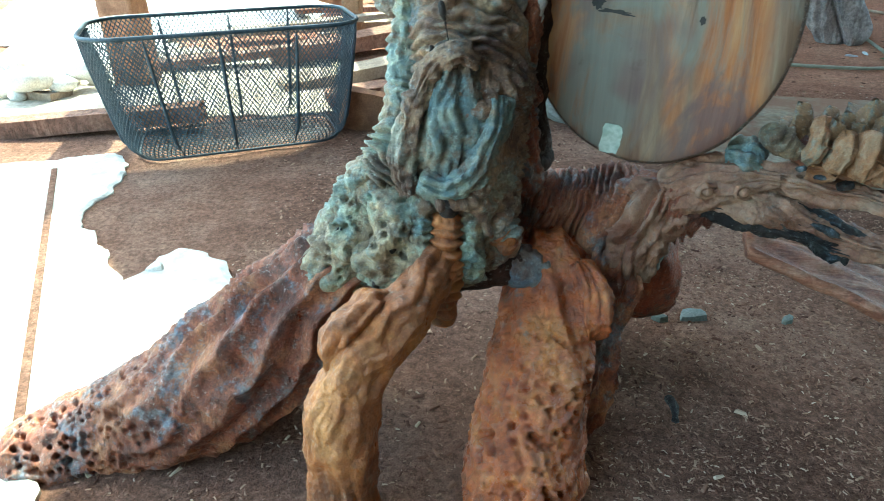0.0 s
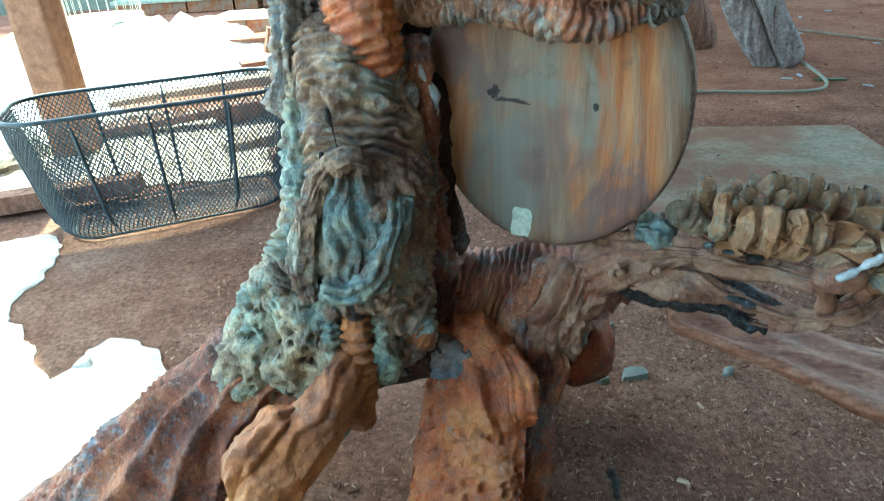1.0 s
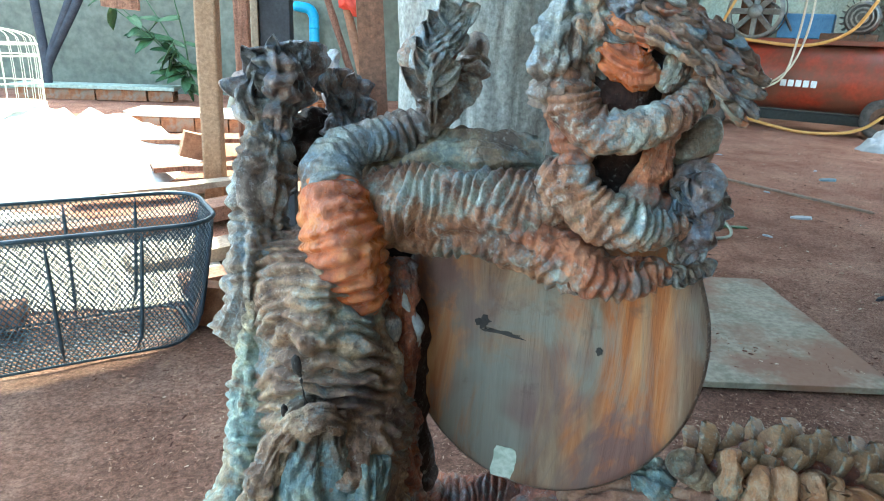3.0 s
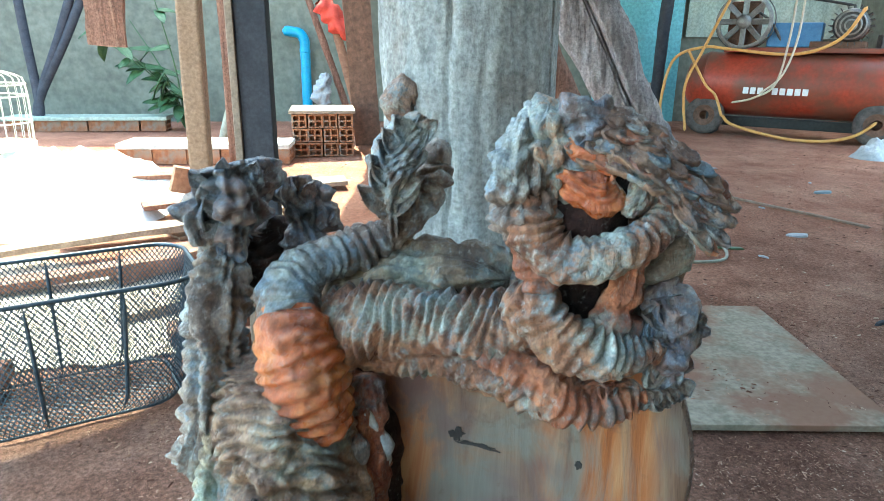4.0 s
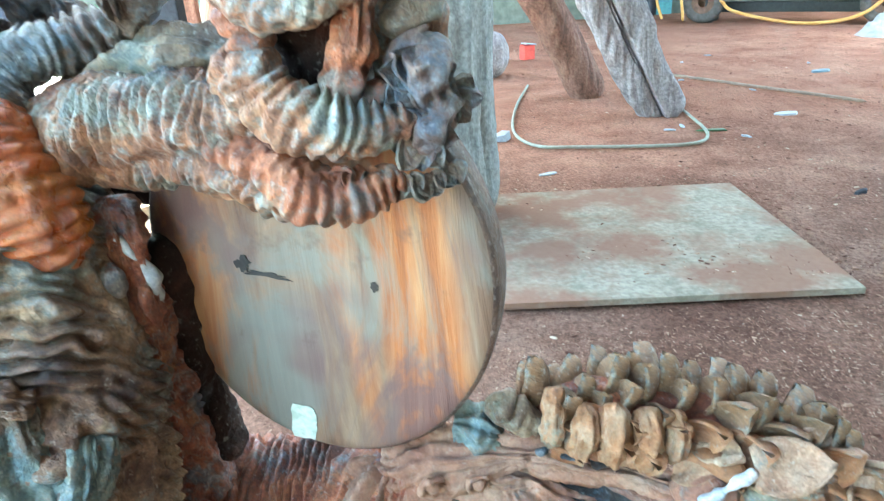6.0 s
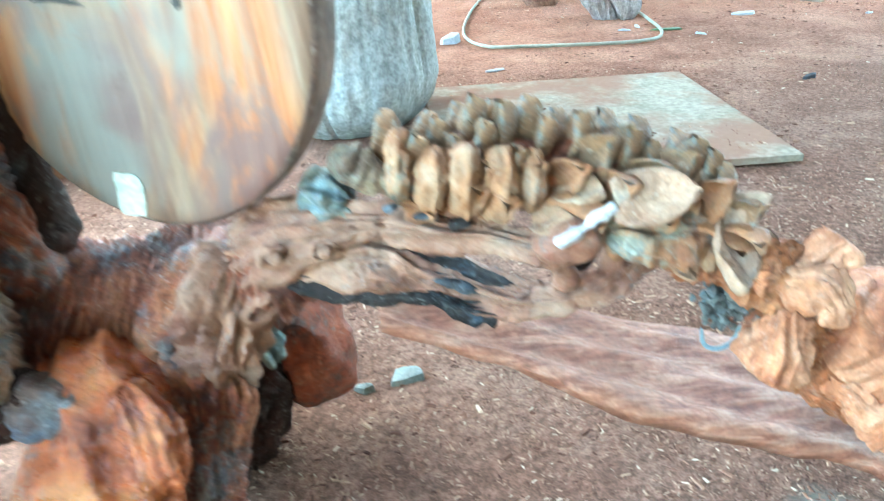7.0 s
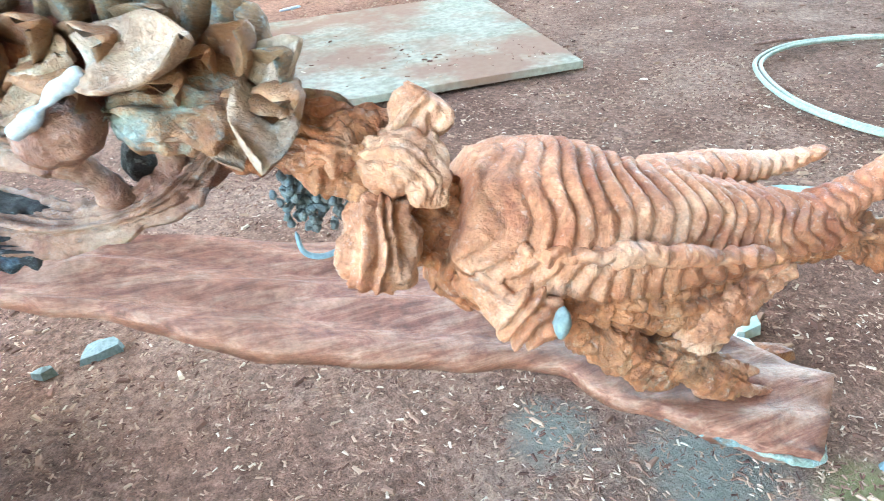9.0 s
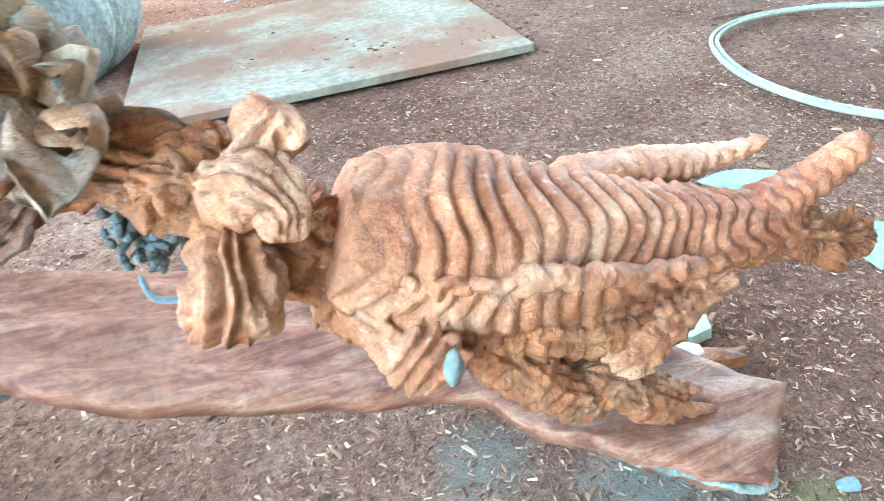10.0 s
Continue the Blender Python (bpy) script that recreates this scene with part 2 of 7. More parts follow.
# Cream and deep orange tones carry highlight and shade in the figure's colour.
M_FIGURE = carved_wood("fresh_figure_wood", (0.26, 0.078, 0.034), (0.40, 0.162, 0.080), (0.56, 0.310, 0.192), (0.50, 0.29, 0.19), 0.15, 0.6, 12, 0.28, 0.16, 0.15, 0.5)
# Darker copy of the figure wood, for parts turned from the light.
M_FIGSHADE = carved_wood("shaded_figure_wood", (0.20, 0.060, 0.022), (0.295, 0.103, 0.040), (0.39, 0.17, 0.078), (0.36, 0.18, 0.09), 0.25, 0.6, 14, 0.28, 0.35, 0.25, 0.6)
M_JAW = carved_wood("jaw_wood", (0.165, 0.062, 0.038), (0.290, 0.148, 0.094), (0.375, 0.245, 0.175), (0.105, 0.116, 0.127), 0.14, 0.5, 12, 0.35, 0.12, 0.12, 0.4)

M_RUSTROOT = carved_wood("rusty_orange_wood", (0.16, 0.038, 0.014), (0.40, 0.096, 0.026), (0.52, 0.20, 0.062), (0.17, 0.18, 0.18), 0.06, 0.38, 14, 0.5, 0.15, 0.15, 0.4)
# Bark of the slab's rim, with its shade darkened into the colour.
M_RIM = carved_wood("shaded_bark_rim", (0.05, 0.028, 0.02), (0.11, 0.065, 0.045), (0.19, 0.12, 0.085), (0.14, 0.13, 0.11), 0.3)
M_REDROOT = carved_wood("red_sawn_root_wood", (0.10, 0.02, 0.012), (0.26, 0.055, 0.022), (0.36, 0.10, 0.05), (0.05, 0.04, 0.04), 0.3, 0.5, 12)
M_KNOB = carved_wood("dark_knob_wood", (0.060, 0.036, 0.034), (0.150, 0.102, 0.092), (0.27, 0.20, 0.165), (0.185, 0.215, 0.255), 0.60)
M_PADTOP = carved_wood("dull_brown_wood", (0.09, 0.055, 0.035), (0.19, 0.135, 0.085), (0.30, 0.23, 0.16), (0.19, 0.20, 0.165), 0.40)
M_TEALWOOD = carved_wood("teal_film_sheen_wood", (0.09, 0.06, 0.045), (0.20, 0.16, 0.12), (0.36, 0.30, 0.22), (0.235, 0.295, 0.27), 0.66)
M_BARK = carved_wood("flaking_bark_wood", (0.08, 0.04, 0.028), (0.18, 0.105, 0.07), (0.34, 0.22, 0.15), (0.17, 0.175, 0.16), 0.45)
M_LEAFWOOD = carved_wood("pale_leaf_wood", (0.224, 0.112, 0.066), (0.350, 0.224, 0.152), (0.409, 0.304, 0.224), (0.370, 0.290, 0.215), 0.30, 0.7, 12, 0.18, 0.15, 0.10, 0.5)
M_LICHEN = carved_wood("grey_lichen", (0.04, 0.042, 0.042), (0.10, 0.105, 0.10), (0.20, 0.21, 0.20), (0.17, 0.19, 0.18), 0.6, 0.8)
# Char; the same near-black also paints the shade inside slits and holes.
M_CHARHOLE = carved_wood("charred_and_hole_wood", (0.012, 0.009, 0.009), (0.025, 0.02, 0.02), (0.05, 0.045, 0.045), (0.10, 0.12, 0.14), 0.25, 0.7, 16, 0.15)


M_BLUEWOOD = carved_wood("blue_grey_wood", (0.06, 0.036, 0.028), (0.16, 0.115, 0.09), (0.31, 0.25, 0.20), (0.25, 0.295, 0.315), 0.62, 0.5, 20, 0.4, 0.40, 0.25, 0.8)


def plank_wood():
    n = Nodes("pink_plank_wood")
    c = n.stretch((3, 40, 40), (0, 0, -22))
    g = n.noise(2.2, 8, 0.72, c, 0.5)
    col = n.ramp(g, [(0.36, (0.14, 0.046, 0.028)), (0.48, (0.25, 0.10, 0.062)), (0.62, (0.37, 0.20, 0.14))])
    col = n.mix(n.ramp(n.noise(9, 6, 0.7), [(0.48, 0.0), (0.68, 0.6)]), col, (0.20, 0.085, 0.048))
    col = n.mix(0.5, col, n.ramp(n.noise(120, 5, 0.75), [(0.36, 0.25), (0.64, 0.77)]), "OVERLAY")
    n.bump(g, 0.6, 0.004)
    return n.done(col, 0.5, 0, 0.4)


M_PLANK = plank_wood()


def disc_wood():
    n = Nodes("sawn_disc_wood")
    line = n.stretch((1, 1, 0.09), (0, 8, 22))
    streak = n.noise(26, 7, 0.68, line, 1.8)
    hair = n.noise(150, 5, 0.7, n.stretch((1, 1, 0.05), (0, 8, 22)), 0.4)
    wide = n.noise(9, 3, 0.5, n.stretch((1, 1, 0.2), (0, 6, 22)), 0.8)
    taupe = n.ramp(streak, [(0.30, (0.09, 0.056, 0.04)), (0.46, (0.16, 0.108, 0.075)), (0.56, (0.20, 0.148, 0.106)), (0.72, (0.28, 0.225, 0.165))])
    amber = n.ramp(streak, [(0.32, (0.16, 0.050, 0.016)), (0.5, (0.32, 0.112, 0.036)), (0.68, (0.40, 0.215, 0.10))])
    sep = n.t.nodes.new("ShaderNodeSeparateXYZ")
    n.t.links.new(n.co, sep.inputs[0])
    across = n.math("MULTIPLY", n.math("SUBTRACT", sep.outputs["X"], 0.18), 3.7)
    across = n.math("ADD", across, n.math("MULTIPLY", n.math("SUBTRACT", wide, 0.5), 0.45))
    band = n.ramp(across, [(0.04, 0.15), (0.10, 0.85), (0.17, 0.75), (0.25, 0.15), (0.55, 0.1), (0.60, 0.8), (0.66, 0.1), (0.72, 1.0), (0.88, 0.9), (0.95, 0.05)])
    col = n.mix(band, taupe, amber)
    film = n.ramp(n.noise(8, 6, 0.68, n.stretch((1, 1, 0.6), (0, 20, 0)), 1.4), [(0.43, 0.0), (0.55, 0.85)])
    tone = n.ramp(n.noise(5, 3, 0.6), [(0.42, (0.115, 0.072, 0.072)), (0.5, (0.145, 0.108, 0.10)), (0.58, (0.175, 0.182, 0.16))])
    col = n.mix(film, col, tone)
    col = n.mix(n.ramp(n.noise(19, 5, 0.7), [(0.60, 0.0), (0.70, 0.6)]), col, (0.10, 0.065, 0.05))
    col = n.mix(0.12, col, n.ramp(hair, [(0.34, 0.25), (0.66, 0.77)]), "OVERLAY")
    n.bump(n.math("ADD", streak, n.math("MULTIPLY", hair, 0.2)), 0.5, 0.003)
    return n.done(col, n.ramp(streak, [(0.3, 0.32), (0.7, 0.58)]), 0, 0.4)


M_DISC = disc_wood()


def dirt():
    n = Nodes("red_dirt")
    a = n.noise(2.2, 7, 0.72)
    col = n.ramp(a, [(0.32, (0.104, 0.052, 0.037)), (0.5, (0.180, 0.099, 0.071)), (0.68, (0.264, 0.165, 0.124))])
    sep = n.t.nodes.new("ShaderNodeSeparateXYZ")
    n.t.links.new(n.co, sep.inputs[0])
    # Far dirt gets a brighter, redder colour in place of stronger light there.
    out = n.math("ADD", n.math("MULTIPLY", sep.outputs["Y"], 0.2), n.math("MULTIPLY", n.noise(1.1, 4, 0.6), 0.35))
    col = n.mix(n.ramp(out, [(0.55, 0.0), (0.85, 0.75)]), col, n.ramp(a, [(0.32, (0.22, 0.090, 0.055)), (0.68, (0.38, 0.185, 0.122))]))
    fine = n.noise(95, 7, 0.8)
    tiny = n.noise(420, 4, 0.75)
    col = n.mix(0.95, col, n.ramp(fine, [(0.36, 0.26), (0.5, 0.51), (0.64, 0.80)]), "OVERLAY")
    col = n.mix(0.7, col, n.ramp(tiny, [(0.34, 0.30), (0.66, 0.76)]), "OVERLAY")
    grit = n.ramp(n.voronoi(240), [(0.0, 0.75), (0.25, 0.0)])
    col = n.mix(n.math("MULTIPLY", grit, n.ramp(n.noise(60, 2), [(0.5, 0.0), (0.62, 0.6)])), col, (0.46, 0.33, 0.26))
    for x, y, r, c in ((1.00, 0.70, 0.075, (0.20, 0.205, 0.175)), (0.90, 0.80, 0.05, (0.20, 0.20, 0.17)), (1.10, 0.63, 0.045, (0.21, 0.205, 0.085))):
        d = n.t.nodes.new("ShaderNodeVectorMath")
        d.operation = "DISTANCE"
        n.t.links.new(n.co, d.inputs[0])
        d.inputs[1].default_value = (x, y, 0)
        far = n.math("ADD", n.math("DIVIDE", d.outputs["Value"], r), n.math("MULTIPLY", n.noise(26, 5, 0.7), 1.1))
        col = n.mix(n.ramp(n.math("MULTIPLY", far, 0.5), [(0.5, 0.7), (0.78, 0.0)]), col, c)
    n.bump(n.math("ADD", n.math("ADD", fine, n.math("MULTIPLY", tiny, 0.4)), n.math("MULTIPLY", n.noise(22, 4), 1.6)), 1.0, 0.0055)
    return n.done(col, 0.95, 0, 0.06)


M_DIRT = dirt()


def plain(name, a, b, scale, rough=0.7, metal=0.0, bump=0.3, dist=0.002, spec=0.4, stain=None, stain_at=0.6):
    n = Nodes(name)
    f = n.noise(scale, 6, 0.65)
    col = n.ramp(f, [(0.32, a), (0.68, b)])
    fine = n.noise(scale * 9, 4, 0.6)
    col = n.mix(0.5, col, n.ramp(fine, [(0.34, 0.3), (0.66, 0.72)]), "OVERLAY")
    if stain:
        col = n.mix(n.ramp(n.noise(scale * 0.45, 5, 0.65), [(stain_at, 0.0), (stain_at + 0.14, 0.85)]), col, stain)
    n.bump(n.math("ADD", f, n.math("MULTIPLY", fine, 0.5)), bump, dist)
    return n.done(col, rough, metal, spec)


def grained(name, a, b, c, stretch, turn=(0, 0, 0), scale=8.0, rough=0.75, bump=0.6, dist=0.004):
    n = Nodes(name)
    g = n.noise(scale, 8, 0.68, n.stretch(stretch, turn), 0.7)
    col = n.ramp(g, [(0.3, a), (0.5, b), (0.7, c)])
    col = n.mix(n.ramp(n.noise(7, 6, 0.7), [(0.48, 0.0), (0.68, 0.55)]), col, (0.75 * a[0] + 0.03, 0.65 * a[1] + 0.015, 0.55 * a[2] + 0.01))
    fine = n.noise(70, 6, 0.75)
    col = n.mix(0.7, col, n.ramp(fine, [(0.36, 0.25), (0.64, 0.77)]), "OVERLAY")
    n.bump(n.math("ADD", g, n.math("MULTIPLY", fine, 0.5)), bump, dist)
    return n.done(col, rough, 0, 0.3)


M_CONCRETE = plain("pale_concrete", (0.40, 0.38, 0.34), (0.56, 0.54, 0.50), 5, 0.85, stain=(0.25, 0.22, 0.19), stain_at=0.62)
# Dirt in sunlight, its brightness put into a pale colour.
M_SUNDIRT = plain("sunlit_dirt_tone", (0.36, 0.29, 0.22), (0.56, 0.48, 0.39), 6, 0.9, 0, 0.5, 0.004, 0.1, (0.24, 0.14, 0.10), 0.60)
M_PLY = plain("dusty_plywood", (0.21, 0.185, 0.14), (0.30, 0.262, 0.205), 7, 0.9, 0, 0.25, 0.0015, 0.1, (0.21, 0.108, 0.072), 0.43)
M_WALL = plain("grey_green_plaster", (0.135, 0.138, 0.108), (0.19, 0.193, 0.154), 1.2, 0.9, 0, 0.15, 0.003, 0.2, (0.13, 0.12, 0.09), 0.56)
M_CYAN = plain("cyan_painted_sheet", (0.13, 0.36, 0.38), (0.19, 0.45, 0.47), 3, 0.6, stain=(0.16, 0.24, 0.23), stain_at=0.6)
M_LOG = grained("grey_weathered_log", (0.17, 0.178, 0.176), (0.25, 0.26, 0.254), (0.34, 0.35, 0.33), (5, 5, 1.3), (0, 3, 0), 4.0, 0.8, 0.45, 0.008)
M_LEAN = grained("grey_bark_log", (0.15, 0.13, 0.13), (0.29, 0.25, 0.245), (0.43, 0.38, 0.37), (9, 9, 1.2), (0, 24, 0), 3.0, 0.85, 0.8, 0.010)
M_BROWNLOG = grained("brown_log", (0.10, 0.05, 0.035), (0.20, 0.10, 0.07), (0.28, 0.16, 0.11), (9, 9, 1.0), (0, 20, 0), 3.0, 0.85, 0.9, 0.01)
M_POST = plain("speckled_wood_post", (0.19, 0.12, 0.075), (0.33, 0.225, 0.15), 60, 0.8, 0, 0.5, 0.002)
M_STEEL = plain("dark_steel", (0.02, 0.022, 0.03), (0.045, 0.045, 0.055), 14, 0.7)
M_BRICK = plain("hollow_clay_brick", (0.20, 0.075, 0.035), (0.33, 0.145, 0.07), 16, 0.85, stain=(0.20, 0.17, 0.14), stain_at=0.50)
M_FILLER = plain("dull_filler", (0.27, 0.29, 0.30), (0.40, 0.42, 0.43), 40, 0.5)
M_BASKET = plain("black_mesh_paint", (0.022, 0.036, 0.050), (0.05, 0.075, 0.098), 30, 0.45, 0.2)
M_TANK = plain("red_tank_paint", (0.27, 0.030, 0.016), (0.37, 0.052, 0.025), 3, 0.45, 0, 0.1, 0.001, 0.4, (0.15, 0.065, 0.042), 0.43)
M_TYRE = plain("dusty_rubber", (0.05, 0.045, 0.042), (0.13, 0.11, 0.10), 20, 0.85)
M_RUST = plain("rusty_iron", (0.09, 0.05, 0.035), (0.2, 0.11, 0.075), 22, 0.8, 0.2)
M_DARKMETAL = plain("oily_dark_metal", (0.05, 0.05, 0.052), (0.13, 0.125, 0.12), 22, 0.45, 0.5)
M_METAL = plain("grey_cast_metal", (0.17, 0.17, 0.165), (0.30, 0.295, 0.28), 20, 0.5, 0.6)
M_HOSE = plain("yellow_hose", (0.55, 0.27, 0.07), (0.66, 0.37, 0.13), 25, 0.6)
M_PALEHOSE = plain("pale_hose", (0.21, 0.215, 0.165), (0.30, 0.305, 0.24), 25, 0.6)
M_ROPE = plain("pale_rope", (0.50, 0.42, 0.32), (0.62, 0.56, 0.45), 60, 0.8)
M_WHITE = plain("white_lettering", (0.68, 0.68, 0.66), (0.80, 0.80, 0.78), 30, 0.6)
M_PRINT = plain("faded_blue_print", (0.30, 0.62, 0.66), (0.42, 0.72, 0.74), 14, 0.6)
M_SACK = plain("white_plastic_sack", (0.66, 0.68, 0.68), (0.80, 0.82, 0.82), 6, 0.6, 0, 0.5, 0.006)
M_BLUEPIPE = plain("blue_pvc", (0.02, 0.26, 0.46), (0.03, 0.34, 0.55), 12, 0.35)
M_LEAF = plain("green_leaf", (0.03, 0.075, 0.03), (0.07, 0.13, 0.05), 20, 0.45)
M_DEBRIS = plain("broken_board", (0.18, 0.13, 0.095), (0.33, 0.25, 0.185), 12, 0.85)
M_STONE = plain("pale_pebble", (0.45, 0.43, 0.40), (0.62, 0.60, 0.56), 20, 0.8)
M_SHARD = plain("grey_green_shard", (0.11, 0.13, 0.12), (0.18, 0.20, 0.185), 30, 0.85)
M_PAPER = plain("pale_green_paper", (0.42, 0.50, 0.43), (0.54, 0.60, 0.52), 14, 0.8)
M_SCRAP = plain("faded_green_paper", (0.17, 0.23, 0.205), (0.25, 0.31, 0.28), 14, 0.8)
M_GLUE = plain("dull_white", (0.26, 0.28, 0.30), (0.38, 0.40, 0.42), 40, 0.4)
M_REDPOST = plain("reddish_post_wood", (0.16, 0.075, 0.045), (0.29, 0.15, 0.09), 30, 0.8, 0, 0.6, 0.003)
M_BLUEGREY = plain("dull_blue_plastic", (0.11, 0.16, 0.18), (0.17, 0.22, 0.24), 30, 0.5)
M_RAG = plain("dusty_rag", (0.42, 0.38, 0.35), (0.60, 0.55, 0.52), 9, 0.9, 0, 0.5, 0.006, 0.2, (0.5, 0.3, 0.28), 0.6)
M_GREENSHEET = plain("pale_green_sheet", (0.27, 0.31, 0.255), (0.37, 0.41, 0.335), 4, 0.6)
M_CHIP = Nodes("wood_chip")
M_CHIP = M_CHIP.done(M_CHIP.ramp(M_CHIP.island(), [(0.0, (0.072, 0.034, 0.026)), (0.35, (0.175, 0.090, 0.063)), (0.65, (0.285, 0.165, 0.113)), (0.93, (0.39, 0.255, 0.18)), (1.0, (0.52, 0.41, 0.31))]), 0.9, 0, 0.08)
M_ROOF = plain("roof_sheet", (0.30, 0.30, 0.30), (0.4, 0.4, 0.4), 3, 0.7)
M_BLUE = plain("blue_plastic", (0.05, 0.16, 0.32), (0.08, 0.22, 0.40), 20, 0.5)
M_RED = plain("red_cloth", (0.50, 0.05, 0.04), (0.62, 0.09, 0.06), 14, 0.8)
M_CAGE = plain("pale_bamboo", (0.40, 0.38, 0.30), (0.55, 0.53, 0.44), 40, 0.7)
M_BLACK = plain("black_paint", (0.012, 0.012, 0.012), (0.03, 0.03, 0.03), 30, 0.6)

# ---- ground, walls, roof ----


def ground_sheet():
    near = np.arange(-3.0, 6.01, 0.06)
    xs = np.r_[-400, -60, -20, -8, -5, near, 8, 12, 30, 90, 400]
    ys = np.r_[-400, -60, -20, -8, -4, np.arange(-1.0, 7.01, 0.06), 9, 14, 40, 120, 400]
    verts = []
    for y in ys:
        for x in xs:
            z = 0.0
            if -3 < x < 6 and -1 < y < 7:
                z = 0.006 * n3((x, y, 0), 2.1) + 0.004 * n3((x, y, 3), 9.0) - 0.004
            verts.append((x, y, z))
    w = len(xs)
    faces = [(j * w + i, j * w + i + 1, (j + 1) * w + i + 1, (j + 1) * w + i) for j in range(len(ys) - 1) for i in range(w - 1)]
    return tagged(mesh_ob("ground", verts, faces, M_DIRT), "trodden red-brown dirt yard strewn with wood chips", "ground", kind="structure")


ground_sheet()


def slab_outline(name, outline, z0, z1, material, label, category, kind="structure"):
    """A flat slab with a broken, uneven outline."""
    pts = spline([(*p, 0) for p in outline] + [(*outline[0], 0)], 40 * len(outline))[:-1]
    n = len(pts)
    ring = []
    for z, grow in ((z0, 1.0), (z1 - 0.004, 1.0), (z1, 0.985)):
        for x, y, _ in pts:
            q = Vector((x, y, 0))
            j = 0.045 * noise.noise_vector(q * 5) + 0.022 * noise.noise_vector(q * 15) + 0.009 * noise.noise_vector(q * 45)
            ring.append((-1.4 + (x + j.x + 1.4) * grow, 1.0 + (y + j.y - 1.0) * grow, z))
    faces = [(r * n + i, r * n + (i + 1) % n, (r + 1) * n + (i + 1) % n, (r + 1) * n + i) for r in range(2) for i in range(n)]
    faces.append(tuple(range(2 * n, 3 * n)))
    ob = mesh_ob(name, ring, faces, material, False)
    return tagged(ob, label, category, kind=kind)


# The outline follows the sunlit area too: a shadow tongue is left out as dirt.
slab_outline("pavement", [(-0.38, 0.1), (-0.41, 0.6), (-0.40, 0.85), (-0.34, 1.02), (-0.31, 1.17), (-0.40, 1.27), (-0.49, 1.28), (-0.565, 1.17), (-0.68, 1.28), (-0.79, 1.50), (-0.92, 1.80), (-1.15, 1.72), (-1.7, 1.68), (-3.0, 1.6), (-3.2, 0.8), (-3.0, -0.2), (-1.5, -0.3)],
             -0.03, 0.007, M_CONCRETE, "pale worn concrete slab with a dark joint, edge shaped by dirt and a shadow tongue", "pavement")
# Flat pale patch added where sun strikes the dirt behind the basket.
slab_outline("pavement", [(-0.40, 2.26), (-0.70, 2.20), (-1.00, 2.10), (-1.25, 2.16), (-1.60, 2.12), (-2.05, 2.30), (-2.15, 2.80), (-1.80, 3.20), (-1.30, 3.22), (-0.85, 3.05), (-0.50, 2.95), (-0.36, 2.55)],
             -0.03, 0.006, M_SUNDIRT, "pale patch under the debris, sunlight on the dirt painted as its colour", "pavement")
joint = box("trim", pose(-0.75, 1.21, 0.0085, 0, 0, 30), (0.014, 1.08, 0.003), M_DIRT)
tagged(joint, "dirt-filled joint in the concrete", "joint", kind="structure")
wall_n = box("wall_north", pose(0, 8.75, 1.75), (20, 0.3, 3.6), M_WALL)
tagged(wall_n, "stained grey-green plastered yard wall", "wall", kind="structure")


def roof():
    """Unseen sheet roof added for shade, its ragged free edge shaped to the shadow line."""
    edge = [(-0.70, -2.4), (-0.72, -0.6), (-0.74, 1.2), (-0.76, 2.2), (-0.72, 2.72), (-0.94, 2.68), (-1.0, 2.75), (-1.28, 3.02), (-1.25, 3.20), (-0.95, 3.30), (-0.72, 3.60), (-0.5, 4.6), (-0.3, 6.0), (-0.2, 7.2), (-0.2, 8.6)]
    line = spline([(*p, 0) for p in edge], 120)
    verts, faces = [], []
    for x, y, _ in line:
        x += 0.05 * n3((x, y, 5), 6.0)
        for xx, z in ((x, 2.60), (4.8, 3.90), (4.8, 3.94), (x, 2.63)):
            verts.append((xx, y, z))
    for i in range(len(line) - 1):
        for k in range(4):
            faces.append((4 * i + k, 4 * i + (k + 1) % 4, 4 * i + 4 + (k + 1) % 4, 4 * i + 4 + k))
    return tagged(mesh_ob("ceiling", verts, faces, M_ROOF, False), "unseen grey sheet roof, added to keep sun off the workplace", "roof", kind="structure")


roof()
# Walls added to block sky light, so that it comes mostly from the left.
tagged(box("wall_south", pose(2.0, -2.6, 1.9), (6.2, 0.2, 3.9), M_WALL), "unseen plastered wall, added to block light behind the camera", "wall", kind="structure")
tagged(box("wall_east", pose(5.0, -0.2, 1.95), (0.2, 4.6, 3.96), M_WALL), "unseen plastered side wall, added to block light from the right", "wall", kind="structure")
tagged(box("wall_east", pose(6.6, 7.2, 1.95), (0.2, 2.7, 3.96), M_WALL), "plain plastered side wall, added to darken the compressor's corner", "wall", kind="structure")

# ---- the root carving ----
carving = thing("root_carving", 0.1, 0.9, 0.0, "large root carved into ringed coils and scales around a slab", "sculpture")


def limb(name, pts, material, disp=None, step=0.003, seg=40, squash=1.0, label="", ends=(0.8, 0.8)):
    v, f = tube_data(pts, step, seg, disp, True, squash, ends)
    ob = under(mesh_ob(name, v, f, material), carving)
    if label:
        tagged(ob, label)
    return ob


# stem with slanting rings
limb("stem", [(0.100, 0.904, 0.191, 0.066), (0.094, 0.898, 0.270, 0.078), (0.101, 0.896, 0.350, 0.077), (0.108, 0.899, 0.433, 0.073), (0.107, 0.912, 0.497, 0.070), (0.103, 0.930, 0.572, 0.065), (0.110, 0.945, 0.634, 0.050)],
     M_STEM, carved(0.0135, 0.0085, 0.010, 1.0, 0.003, 40, 0.004), 0.0018, 150, label="ringed grey-green stem")
